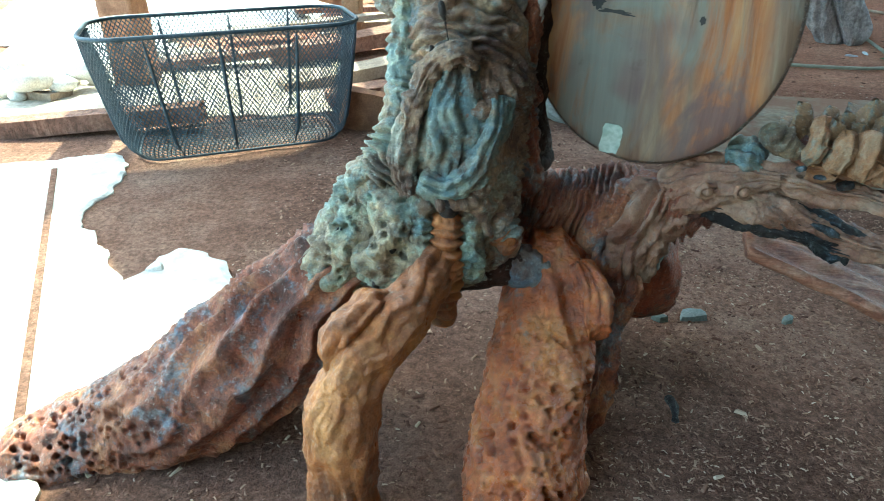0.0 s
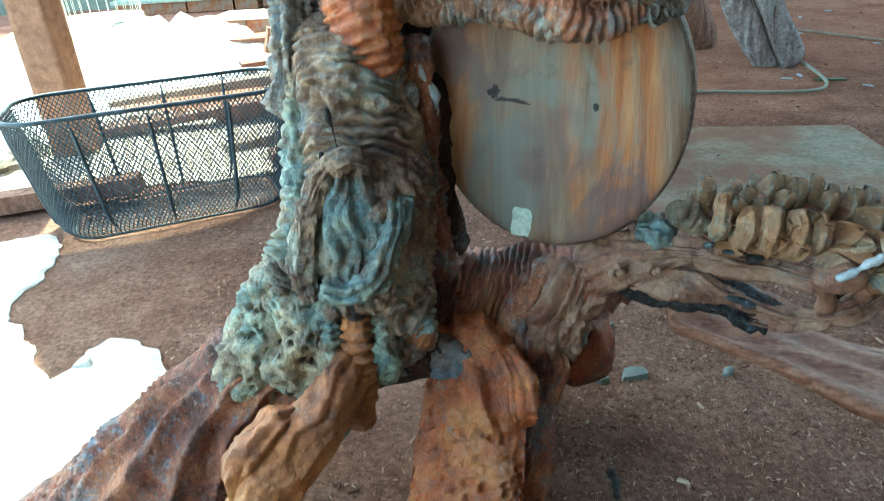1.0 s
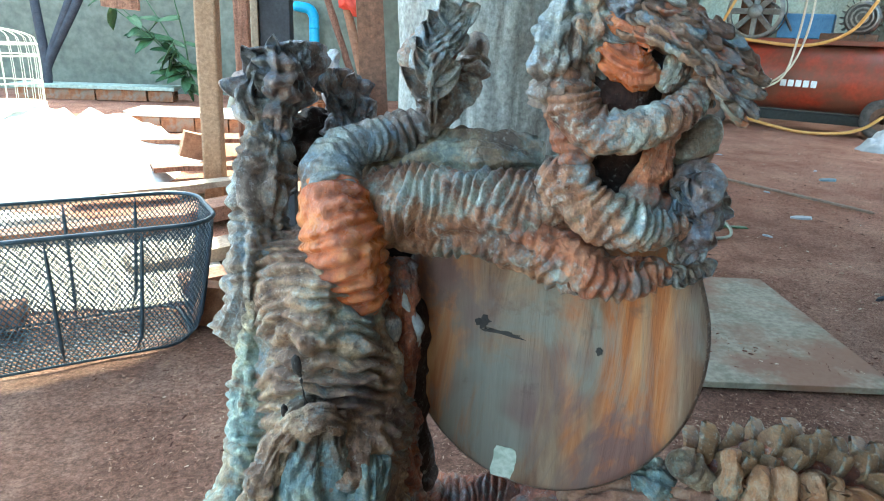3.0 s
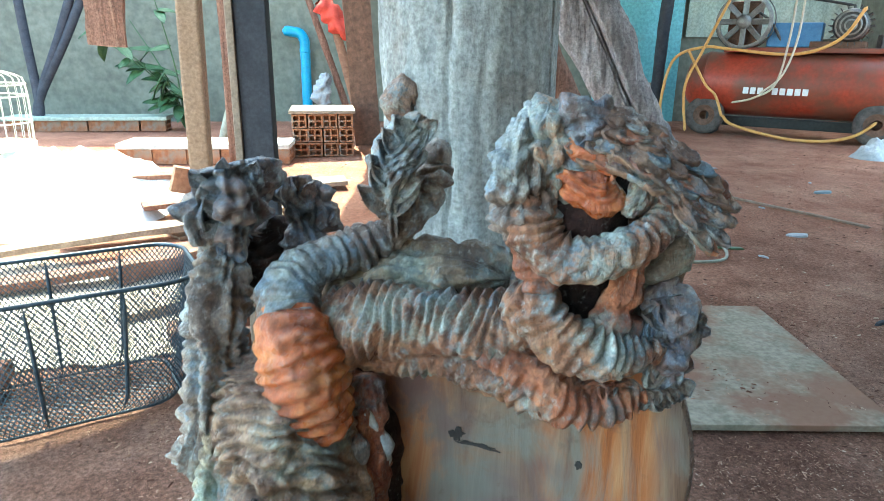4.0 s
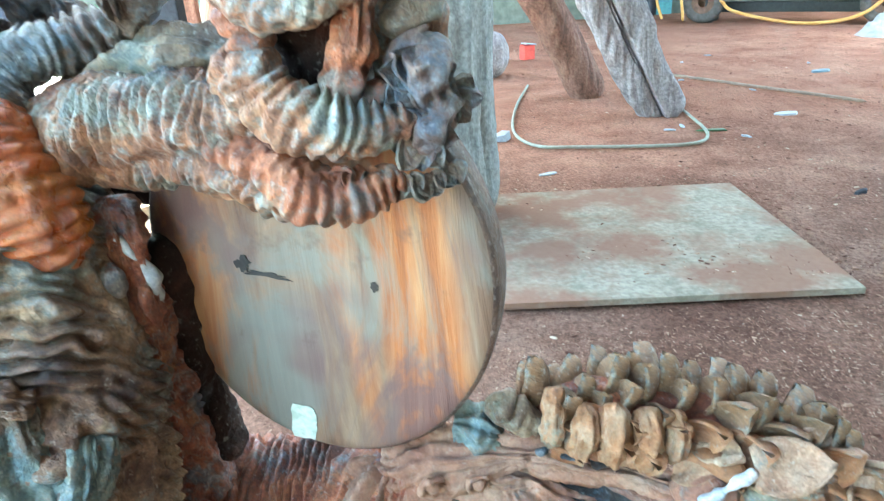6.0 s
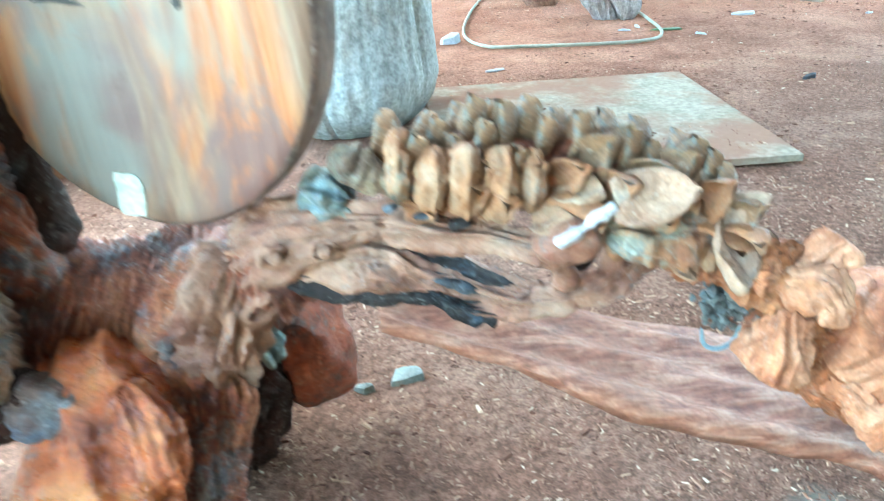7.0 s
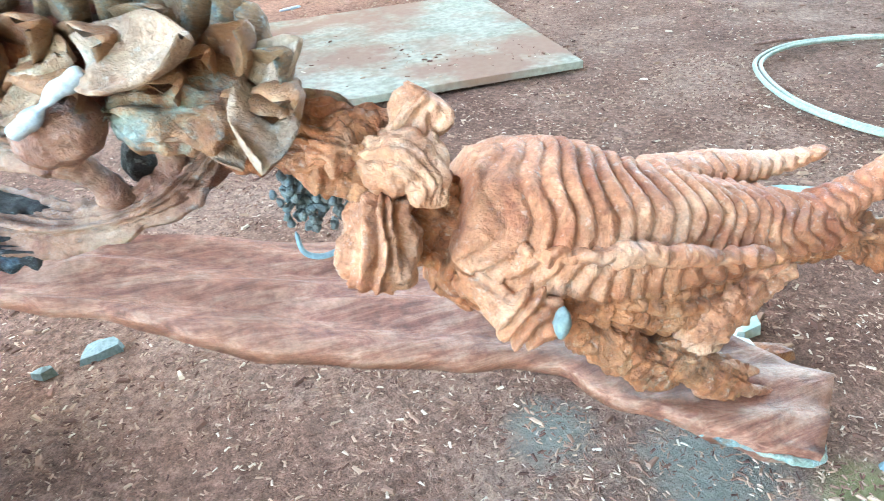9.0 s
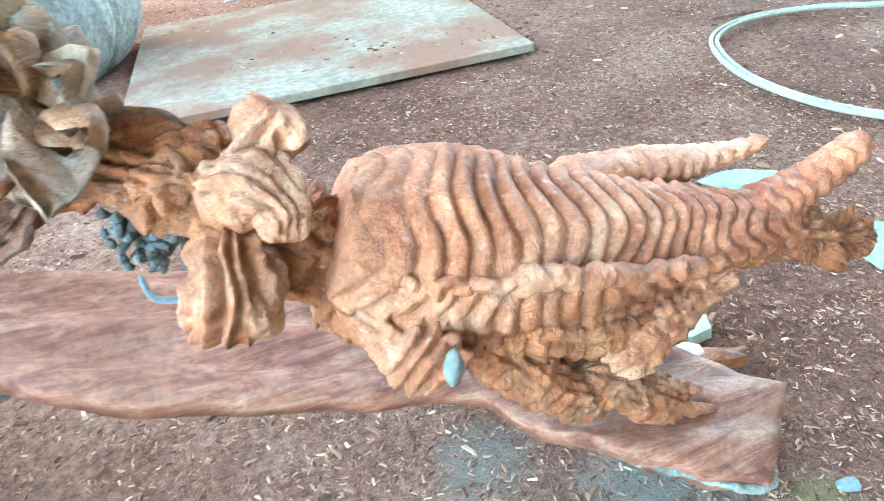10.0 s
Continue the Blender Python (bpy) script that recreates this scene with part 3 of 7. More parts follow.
limb("flank", [(0.048, 0.896, 0.580, 0.005), (0.046, 0.880, 0.510, 0.014), (0.042, 0.862, 0.455, 0.018), (0.036, 0.848, 0.405, 0.020), (0.018, 0.842, 0.360, 0.020), (-0.020, 0.840, 0.305, 0.016)], M_BURL, carved(0.0125, 0.009, 0.004), 0.0015, 48, label="pale knuckled ridge down the stem")
# streaked hollow and its arched lip
limb("hollow", [(0.105, 0.846, 0.512, 0.014), (0.098, 0.842, 0.470, 0.026), (0.092, 0.838, 0.425, 0.033), (0.096, 0.833, 0.385, 0.030), (0.110, 0.835, 0.345, 0.022)], M_TEALWOOD, carved(0, 0, 0.005, 0, 0, 60, 0.012), 0.002, 84, label="teal streaked hollow in the stem")
limb("hollow_lip", [(0.128, 0.838, 0.492, 0.007), (0.106, 0.826, 0.506, 0.010), (0.078, 0.822, 0.484, 0.011), (0.060, 0.816, 0.440, 0.012), (0.048, 0.812, 0.394, 0.012), (0.052, 0.808, 0.350, 0.010)], M_STEM, carved(0.018, 0.003, 0.008, 0, 0, 60, 0.006), 0.002, 40)
limb("hollow_lip", [(0.152, 0.846, 0.455, 0.010), (0.146, 0.828, 0.420, 0.014), (0.128, 0.815, 0.385, 0.014), (0.098, 0.806, 0.362, 0.013), (0.066, 0.806, 0.372, 0.010)], M_TEALWOOD, carved(0, 0, 0.010, 0, 0, 60, 0.010), 0.002, 44)
limb("hollow_lip", [(0.150, 0.842, 0.405, 0.012), (0.140, 0.824, 0.372, 0.012), (0.124, 0.812, 0.348, 0.010), (0.085, 0.802, 0.342, 0.010)], M_STEM, carved(0.015, 0.004, 0.008), 0.002, 40)
for x, y, z, h in ((0.091, 0.838, 0.542, 0.010), (0.096, 0.834, 0.520, 0.013), (0.081, 0.834, 0.503, 0.006), (0.139, 0.836, 0.446, 0.008)):
    limb("slit", [(x - 0.002, y + 0.006, z + h, 0.002), (x, y + 0.001, z, 0.0032), (x + 0.002, y + 0.005, z - h, 0.002)], M_CHARHOLE, carved(0, 0, 0.003), 0.002, 16, label="slit, a near-black lump for its shade")
limb("burl", [(0.045, 0.872, 0.409, 0.022), (0.004, 0.862, 0.342, 0.036), (-0.022, 0.855, 0.292, 0.042), (-0.036, 0.849, 0.240, 0.044), (-0.034, 0.845, 0.190, 0.036)],
     M_BURL, carved(0.016, 0.004, 0.018, 0, 0.014, 78, lump_scale=26), 0.002, 100, label="honeycombed greenish burl")
limb("burl", [(0.072, 0.848, 0.364, 0.026), (0.045, 0.833, 0.310, 0.038), (0.025, 0.826, 0.262, 0.040), (0.016, 0.821, 0.215, 0.032)],
     M_BURL, carved(0, 0, 0.018, 0, 0.015, 80, lump_scale=28), 0.002, 96, label="honeycombed greenish burl")
limb("burl", [(0.117, 0.853, 0.360, 0.028), (0.135, 0.849, 0.320, 0.032), (0.147, 0.856, 0.281, 0.030), (0.154, 0.868, 0.241, 0.018)],
     M_STEM, carved(0.012, 0.006, 0.018, 0, 0.014, 55, lump_scale=28), 0.002, 72)
limb("collar", [(0.138, 0.905, 0.556, 0.022), (0.133, 0.902, 0.590, 0.031), (0.126, 0.902, 0.626, 0.034), (0.119, 0.909, 0.658, 0.031), (0.118, 0.922, 0.682, 0.024)],
     M_RUSTROOT, carved(0.0120, 0.0050, 0.002, 0.1, wob=0.35, facet=0.0), 0.0013, 80, label="bright orange ringed collar")
# bark rind between stem and slab, streaked with white filler
limb("rind", [(0.176, 0.932, 0.604, 0.010), (0.176, 0.928, 0.560, 0.015), (0.178, 0.926, 0.510, 0.015), (0.178, 0.930, 0.460, 0.012), (0.186, 0.936, 0.410, 0.014), (0.192, 0.940, 0.350, 0.018)], M_ROOT, carved(0.02, 0.004, 0.010, 0, 0, 60, 0.006), 0.002, 44, label="dark red rind beside the slab")
limb("rind", [(0.160, 0.940, 0.600, 0.022), (0.162, 0.938, 0.530, 0.026), (0.166, 0.940, 0.450, 0.028), (0.172, 0.945, 0.360, 0.032), (0.176, 0.950, 0.290, 0.034)], M_ROOT, carved(0, 0, 0.010, 0, 0, 60, 0.012), 0.0025, 52, label="dark red hollow between stem and slab")
limb("filler_strip", [(0.174, 0.918, 0.578, 0.003), (0.186, 0.920, 0.560, 0.005), (0.192, 0.921, 0.538, 0.0045), (0.195, 0.923, 0.516, 0.003)], M_FILLER, carved(0, 0, 0.006, lump_scale=40), 0.002, 20, label="crumpled pale smear")
limb("boss", [(0.168, 0.912, 0.560, 0.008), (0.170, 0.908, 0.546, 0.012), (0.172, 0.912, 0.530, 0.008)], M_ORANGE, carved(0, 0, 0.006), 0.002, 28)
limb("rind", [(0.190, 0.962, 0.560, 0.016), (0.190, 0.962, 0.480, 0.020), (0.194, 0.965, 0.400, 0.024), (0.198, 0.968, 0.320, 0.028)], M_DARK, carved(0, 0, 0.010), 0.003, 40, label="near-black wood behind the slab, shade put into its colour")
limb("side_branch", [(0.043, 0.921, 0.520, 0.030), (0.048, 0.926, 0.585, 0.024), (0.054, 0.940, 0.650, 0.018), (0.056, 0.956, 0.706, 0.014), (0.058, 0.966, 0.742, 0.018)],
     M_BLUEWOOD, carved(0.0125, 0.005, 0.012, 0.5, grain=0.010), 0.0018, 60)
# cluster of dark weathered knobs and the bar behind them
for pts in ([(0.058, 0.966, 0.706, 0.018), (0.063, 0.965, 0.738, 0.023), (0.068, 0.964, 0.764, 0.022), (0.066, 0.965, 0.786, 0.015)],
            [(0.076, 0.970, 0.726, 0.011), (0.080, 0.968, 0.752, 0.014), (0.082, 0.970, 0.774, 0.013), (0.079, 0.972, 0.790, 0.009)],
            [(0.052, 0.958, 0.730, 0.009), (0.044, 0.954, 0.744, 0.013), (0.046, 0.956, 0.760, 0.012), (0.052, 0.960, 0.772, 0.007)],
            [(0.110, 1.020, 0.690, 0.013), (0.115, 1.020, 0.722, 0.016), (0.113, 1.018, 0.748, 0.017), (0.111, 1.020, 0.766, 0.011)],
            [(0.126, 1.026, 0.714, 0.011), (0.132, 1.024, 0.736, 0.015), (0.128, 1.024, 0.756, 0.011)]):
    limb("knob", pts, M_KNOB, carved(0.020, 0.004, 0.022, 0.8, 0.007, 70, 0.009, lump_scale=34, facet=0.008), 0.0014, 72, ends=(0.8, 0.8))
for k, (x, y, z, sx, sz) in enumerate(((0.050, 0.952, 0.770, -0.5, 0.9), (0.066, 0.948, 0.778, 0.1, 1.0), (0.084, 0.958, 0.776, 0.5, 0.9), (0.040, 0.948, 0.748, -0.9, 0.3), (0.060, 0.944, 0.750, -0.3, 0.8),
                                       (0.078, 0.950, 0.748, 0.3, 0.8), (0.108, 1.006, 0.752, -0.5, 0.9), (0.126, 1.012, 0.748, 0.4, 0.9), (0.138, 1.014, 0.730, 0.9, 0.4), (0.114, 1.004, 0.728, -0.2, 0.9))):
    v, f = petal_data(0.019, 0.015, 0.008, 0.4, 0.3, 7, 7, 0.002, k + 40)
    m = place_on((x, y, z), (sx, -0.15, sz), (0.3 * sx, -1, 0.2))
    under(mesh_ob("flake", [m @ Vector(q) for q in v], f, M_KNOB), carving)
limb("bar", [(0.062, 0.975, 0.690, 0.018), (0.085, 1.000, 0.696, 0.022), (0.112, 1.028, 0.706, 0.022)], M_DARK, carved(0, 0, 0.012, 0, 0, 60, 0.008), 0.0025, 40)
# hook with its feathered plume
limb("hook", [(0.122, 0.910, 0.650, 0.022), (0.114, 0.922, 0.678, 0.024), (0.122, 0.936, 0.698, 0.021), (0.145, 0.948, 0.709, 0.0175), (0.173, 0.958, 0.715, 0.0155), (0.203, 0.962, 0.726, 0.0145), (0.226, 0.966, 0.744, 0.0145), (0.239, 0.975, 0.768, 0.016), (0.240, 0.980, 0.788, 0.013)],
     M_BLUEWOOD, carved(0.0100, 0.0036, 0.005, 0.35, wob=1.0), 0.0012, 48, label="ringed hook curling upward")
limb("hook_tip", [(0.242, 0.979, 0.774, 0.014), (0.243, 0.980, 0.794, 0.013), (0.242, 0.981, 0.806, 0.008)], M_BLUEWOOD, carved(0, 0, 0.008), 0.0025, 30)
plume = limb("plume", [(0.205, 0.958, 0.724, 0.012), (0.200, 0.957, 0.748, 0.017), (0.199, 0.954, 0.772, 0.024), (0.207, 0.949, 0.798, 0.024), (0.222, 0.945, 0.822, 0.013), (0.226, 0.944, 0.830, 0.005)],
             M_BLUEWOOD, carved(0.0105, 0.006, 0.005, 1.2, grain=0.008), 0.0015, 64, 0.55, "feathered plume of the hook")
for k in range(12):
    t, side = (k // 2) / 5.0, 1 if k % 2 else -1
    p = Vector((0.198 + 0.020 * t * t, 0.940 - 0.004 * t, 0.752 + 0.058 * t))
    v, f = petal_data(0.034 - 0.008 * t, 0.021, 0.009, 0.4, 0.06, 7, 9, 0.0018, k)
    m = place_on(p, (side * 0.72 + 0.15, -0.1, 0.62), (side * -0.25, -1, 0.15)) @ pose(0, 0, 0, 12 * n3((k, 0, 0), 1.7), 30 * n3((k, 5, 0), 1.7), 20 * n3((k, 9, 0), 1.7))
    under(mesh_ob("barb", [m @ Vector(q) for q in v], f, M_BLUEWOOD), carving)
# arm over the slab
limb("arm", [(0.137, 0.945, 0.645, 0.034), (0.195, 0.918, 0.656, 0.030), (0.254, 0.895, 0.666, 0.028), (0.292, 0.876, 0.672, 0.024), (0.306, 0.866, 0.690, 0.016)],
     M_COIL, carved(0.0094, 0.0062, 0.006, 0.3, wob=0.8), 0.0013, 72)
limb("backing", [(0.130, 1.010, 0.612, 0.028), (0.190, 1.012, 0.606, 0.030), (0.250, 1.000, 0.606, 0.030), (0.310, 0.985, 0.625, 0.028)], M_DARK, carved(0, 0, 0.010, 0, 0, 60, 0.008), 0.0025, 44, label="near-black wood filling the gap above the slab as painted shade")
limb("pad", [(0.140, 0.968, 0.660, 0.020), (0.203, 0.958, 0.683, 0.036), (0.257, 0.945, 0.693, 0.040), (0.300, 0.922, 0.694, 0.030)], M_PADTOP, carved(0, 0, 0.012, 0, 0, 60, 0.014, lump_scale=30), 0.0025, 60, 0.7)
limb("coil", [(0.164, 0.936, 0.636, 0.022), (0.228, 0.910, 0.638, 0.022), (0.280, 0.880, 0.632, 0.020), (0.318, 0.858, 0.622, 0.017), (0.350, 0.848, 0.618, 0.013)],
     M_COIL, carved(0.0090, 0.0058, 0.006, 0.3, wob=0.8), 0.0013, 60)
limb("coil", [(0.266, 0.884, 0.652, 0.014), (0.298, 0.862, 0.642, 0.017), (0.326, 0.848, 0.624, 0.018), (0.358, 0.842, 0.618, 0.016), (0.392, 0.842, 0.630, 0.013)],
     M_ORANGE, carved(0.0095, 0.0062, 0.008, wob=1.0), 0.0015, 52)
limb("coil", [(0.285, 0.873, 0.700, 0.018), (0.302, 0.858, 0.692, 0.020), (0.320, 0.847, 0.675, 0.020), (0.345, 0.840, 0.663, 0.019), (0.376, 0.838, 0.660, 0.017), (0.402, 0.841, 0.668, 0.012)],
     M_COIL, carved(0.0094, 0.0058, 0.007, 0.3, wob=0.9), 0.0013, 60)
# mouth of the crest: ringed rim, orange scroll, throat with its shade painted dark
limb("rim", [(0.297, 0.868, 0.782, 0.011), (0.300, 0.858, 0.757, 0.015), (0.313, 0.846, 0.740, 0.0145), (0.335, 0.838, 0.738, 0.0145), (0.360, 0.836, 0.746, 0.014), (0.383, 0.839, 0.759, 0.013), (0.393, 0.843, 0.776, 0.011), (0.384, 0.850, 0.796, 0.009)],
     M_COIL, carved(0.0100, 0.0042, 0.007, 0.3), 0.0013, 56)
limb("rim", [(0.295, 0.868, 0.752, 0.010), (0.303, 0.860, 0.726, 0.012), (0.312, 0.856, 0.706, 0.010)], M_ORANGE, carved(0.011, 0.006, 0.004), 0.0015, 36)
limb("rim", [(0.364, 0.846, 0.768, 0.007), (0.373, 0.842, 0.784, 0.009), (0.376, 0.846, 0.802, 0.007)], M_COIL, carved(0, 0, 0.006, 0, 0, 60, 0.006), 0.0018, 30)
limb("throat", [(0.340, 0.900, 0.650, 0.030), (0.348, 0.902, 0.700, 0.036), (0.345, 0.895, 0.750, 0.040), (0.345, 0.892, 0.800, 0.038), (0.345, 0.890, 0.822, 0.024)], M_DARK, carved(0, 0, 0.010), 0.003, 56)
limb("throat", [(0.395, 0.872, 0.660, 0.020), (0.402, 0.876, 0.700, 0.020), (0.398, 0.878, 0.745, 0.016), (0.388, 0.876, 0.785, 0.014)], M_COIL, carved(0, 0, 0.012, 0, 0, 60, 0.008), 0.0025, 48)
limb("strut", [(0.374, 0.845, 0.744, 0.008), (0.368, 0.845, 0.715, 0.009), (0.362, 0.846, 0.688, 0.010), (0.358, 0.848, 0.668, 0.012)], M_ORANGE, carved(0.018, 0.003, 0.006, 0, 0, 60, 0.006), 0.0018, 36)
limb("boss", [(0.383, 0.852, 0.690, 0.010), (0.379, 0.848, 0.677, 0.014), (0.372, 0.846, 0.664, 0.010)], M_ORANGE, carved(0, 0, 0.010), 0.002, 36)
limb("scroll", [(0.322, 0.866, 0.800, 0.010), (0.332, 0.854, 0.790, 0.012), (0.346, 0.849, 0.783, 0.012), (0.358, 0.853, 0.790, 0.009)], M_RUSTROOT, carved(0.012, 0.004, 0.006, 0.8, grain=0.006, facet=0.006), 0.0016, 48, label="bright orange knot in the mouth")
limb("scroll", [(0.318, 0.858, 0.818, 0.006), (0.330, 0.846, 0.812, 0.009), (0.342, 0.840, 0.806, 0.008), (0.350, 0.838, 0.798, 0.004)], M_RUSTROOT, carved(0, 0, 0.008), 0.0018, 30)
# folded column, knob and wing of the crest
for dx, r, z0, z1 in ((-0.006, 0.0085, 0.752, 0.830), (0.006, 0.0085, 0.762, 0.838), (0.017, 0.008, 0.776, 0.842)):
    limb("fold", [(0.300 + dx, 0.872, z0, r), (0.295 + dx, 0.866 - dx * 0.3, z0 + 0.028, r * 1.1), (0.296 + dx, 0.868, 0.5 * (z0 + z1) + 0.02, r * 1.15), (0.306 + dx, 0.876, z1, r * 0.8)], M_BLUEWOOD if dx < 0.01 else M_COIL, carved(0.017, 0.006, 0.010, 0.9, 0, 60, 0.008), 0.0015, 44, label="blue-grey folded bark")
limb("knob", [(0.318, 0.866, 0.828, 0.014), (0.332, 0.858, 0.836, 0.0165), (0.342, 0.860, 0.828, 0.014)], M_KNOB, carved(0, 0, 0.014, 0, 0.006, 80, 0.006, lump_scale=40), 0.0016, 48)
limb("crest", [(0.330, 0.872, 0.824, 0.018), (0.352, 0.862, 0.824, 0.022), (0.376, 0.853, 0.814, 0.022), (0.400, 0.845, 0.796, 0.018), (0.417, 0.838, 0.779, 0.010), (0.424, 0.835, 0.769, 0.004)], M_BARK, carved(0.013, 0.004, 0.008, 0.8, 0, 60, 0.009, lump_scale=30, facet=0.008), 0.0014, 80, 0.62, "beaked crest of flaking bark")
limb("crest", [(0.345, 0.850, 0.812, 0.008), (0.366, 0.842, 0.808, 0.011), (0.388, 0.838, 0.795, 0.010), (0.408, 0.835, 0.778, 0.005)], M_BARK, carved(0, 0, 0.006, 0, 0, 60, 0.014, lump_scale=40), 0.0014, 52, 0.7)
# curl, flaky rosettes
limb("curl", [(0.384, 0.856, 0.716, 0.010), (0.400, 0.858, 0.727, 0.012), (0.414, 0.860, 0.737, 0.0145), (0.426, 0.861, 0.739, 0.012)], M_TEALWOOD, carved(0, 0, 0.006), 0.002, 36, label="pale blue-grey curl")
limb("flange", [(0.398, 0.852, 0.715, 0.012), (0.408, 0.848, 0.692, 0.018), (0.410, 0.846, 0.668, 0.018), (0.402, 0.846, 0.640, 0.012)], M_KNOB, carved(0, 0, 0.012, 0, 0.008, 80, lump_scale=40), 0.002, 48)
# saddle below the slab
limb("saddle", [(0.080, 0.926, 0.275, 0.06), (0.154, 0.964, 0.263, 0.060), (0.226, 0.975, 0.262, 0.052), (0.296, 0.963, 0.270, 0.048), (0.361, 0.935, 0.294, 0.042), (0.423, 0.902, 0.323, 0.030)], M_ROOT, carved(0.0115, 0.010, 0.010, 0.6), 0.0016, 100, label="dark red saddle with chipped grooves")
limb("spur", [(0.372, 0.922, 0.318, 0.030), (0.350, 0.914, 0.290, 0.032), (0.338, 0.912, 0.240, 0.028), (0.334, 0.912, 0.196, 0.014)], M_JAW, carved(0, 0, 0.006, 0, 0, 60, 0.022, lump_scale=26), 0.0018, 76)
limb("spur", [(0.326, 0.926, 0.298, 0.025), (0.303, 0.922, 0.250, 0.028), (0.294, 0.910, 0.205, 0.022), (0.294, 0.900, 0.160, 0.012)], M_ROOT, carved(0, 0, 0.010, 0, 0, 60, 0.018, lump_scale=26), 0.002, 64)
limb("spur", [(0.328, 0.908, 0.210, 0.020), (0.316, 0.902, 0.158, 0.022), (0.298, 0.884, 0.115, 0.026), (0.284, 0.858, 0.050, 0.030), (0.270, 0.835, -0.030, 0.034)], M_ROOT, carved(0, 0, 0.008, 0, 0, 60, 0.014), 0.0022, 60, label="dark red root edge reaching the dirt")
# jaw-like arm with holes
limb("jaw", [(0.356, 0.930, 0.304, 0.030), (0.405, 0.905, 0.336, 0.029), (0.440, 0.893, 0.345, 0.022), (0.470, 0.885, 0.352, 0.014), (0.501, 0.880, 0.350, 0.0125), (0.531, 0.872, 0.346, 0.011), (0.560, 0.862, 0.343, 0.009), (0.585, 0.848, 0.337, 0.009), (0.606, 0.838, 0.334, 0.012)], M_JAW, carved(0, 0, 0.005, 0, 0, 26, 0.010, facet=0.0015), 0.0018, 68, label="smooth pinkish limb with dark hollows")
limb("jaw", [(0.400, 0.905, 0.322, 0.022), (0.447, 0.890, 0.324, 0.021), (0.484, 0.885, 0.313, 0.018), (0.522, 0.878, 0.299, 0.016), (0.562, 0.866, 0.284, 0.0125), (0.603, 0.852, 0.281, 0.0105), (0.645, 0.846, 0.289, 0.0095), (0.676, 0.846, 0.305, 0.009), (0.692, 0.848, 0.318, 0.008)], M_JAW, carved(0, 0, 0.005, 0, 0, 30, 0.010, facet=0.0015), 0.0018, 60)
limb("jaw", [(0.395, 0.905, 0.312, 0.006), (0.408, 0.886, 0.311, 0.008), (0.454, 0.880, 0.304, 0.0085), (0.513, 0.868, 0.289, 0.008), (0.543, 0.862, 0.275, 0.006), (0.570, 0.856, 0.268, 0.005)], M_CHARHOLE, carved(0, 0, 0.004, 0, 0, 30, 0.010), 0.002, 36, label="charred lower edge with its blue highlights in the colour")
limb("hole", [(0.642, 0.866, 0.328, 0.008), (0.641, 0.864, 0.312, 0.012), (0.636, 0.862, 0.296, 0.008)], M_CHARHOLE, carved(0, 0, 0.003), 0.002, 28, label="hollow, its shade drawn as a near-black lump")
limb("hole", [(0.676, 0.860, 0.330, 0.005), (0.674, 0.858, 0.318, 0.007), (0.670, 0.857, 0.308, 0.005)], M_CHARHOLE, carved(0, 0, 0.003), 0.002, 24, label="hollow, its shade drawn as a near-black lump")
limb("burnt_groove", [(0.490, 0.880, 0.326, 0.003), (0.530, 0.876, 0.312, 0.008), (0.562, 0.868, 0.298, 0.008), (0.592, 0.858, 0.288, 0.003)], M_CHARHOLE, carved(0, 0, 0.003), 0.002, 26, 0.7, "charred blue-grey groove")
limb("burnt_groove", [(0.505, 0.872, 0.313, 0.003), (0.535, 0.862, 0.300, 0.007), (0.562, 0.858, 0.289, 0.003)], M_CHARHOLE, carved(0, 0, 0.003), 0.002, 22, 0.6, "charred blue-grey groove")
limb("strut", [(0.600, 0.836, 0.336, 0.012), (0.618, 0.842, 0.314, 0.008), (0.626, 0.848, 0.290, 0.012)], M_JAW, carved(0, 0, 0.005), 0.0025, 26)
limb("strut", [(0.655, 0.835, 0.342, 0.012), (0.662, 0.842, 0.322, 0.007), (0.660, 0.848, 0.302, 0.011)], M_JAW, carved(0, 0, 0.005), 0.0025, 26)
limb("strut", [(0.690, 0.830, 0.342, 0.012), (0.694, 0.840, 0.322, 0.007), (0.686, 0.848, 0.310, 0.009)], M_JAW, carved(0, 0, 0.005), 0.0025, 26)
limb("pad", [(0.590, 0.835, 0.345, 0.016), (0.615, 0.818, 0.352, 0.018), (0.640, 0.812, 0.358, 0.014)], M_JAW, carved(0, 0, 0.008), 0.002, 40)
limb("pad", [(0.640, 0.815, 0.358, 0.014), (0.672, 0.806, 0.354, 0.018), (0.700, 0.805, 0.348, 0.018), (0.735, 0.812, 0.326, 0.016)], M_PETAL, carved(0, 0, 0.012, 0, 0, 60, 0.010, lump_scale=34), 0.002, 48)
for x, y, z, r in ((0.435, 0.866, 0.343, 0.0099), (0.396, 0.872, 0.340, 0.0099)):
    ring = [(x + r * math.cos(a), y - 0.002 + 0.3 * r * math.cos(a), z + r * 0.8 * math.sin(a), 0.0028) for a in np.linspace(0.3, 6.2, 16)]
    limb("swirl", ring, M_JAW, carved(0, 0, 0.0015), 0.0015, 12, label="ring cut into the limb")
    limb("swirl", [(x, y + 0.002, z - 0.005, 0.004), (x, y - 0.002, z, 0.006), (x, y + 0.002, z + 0.005, 0.004)], M_JAW, None, 0.002, 14)
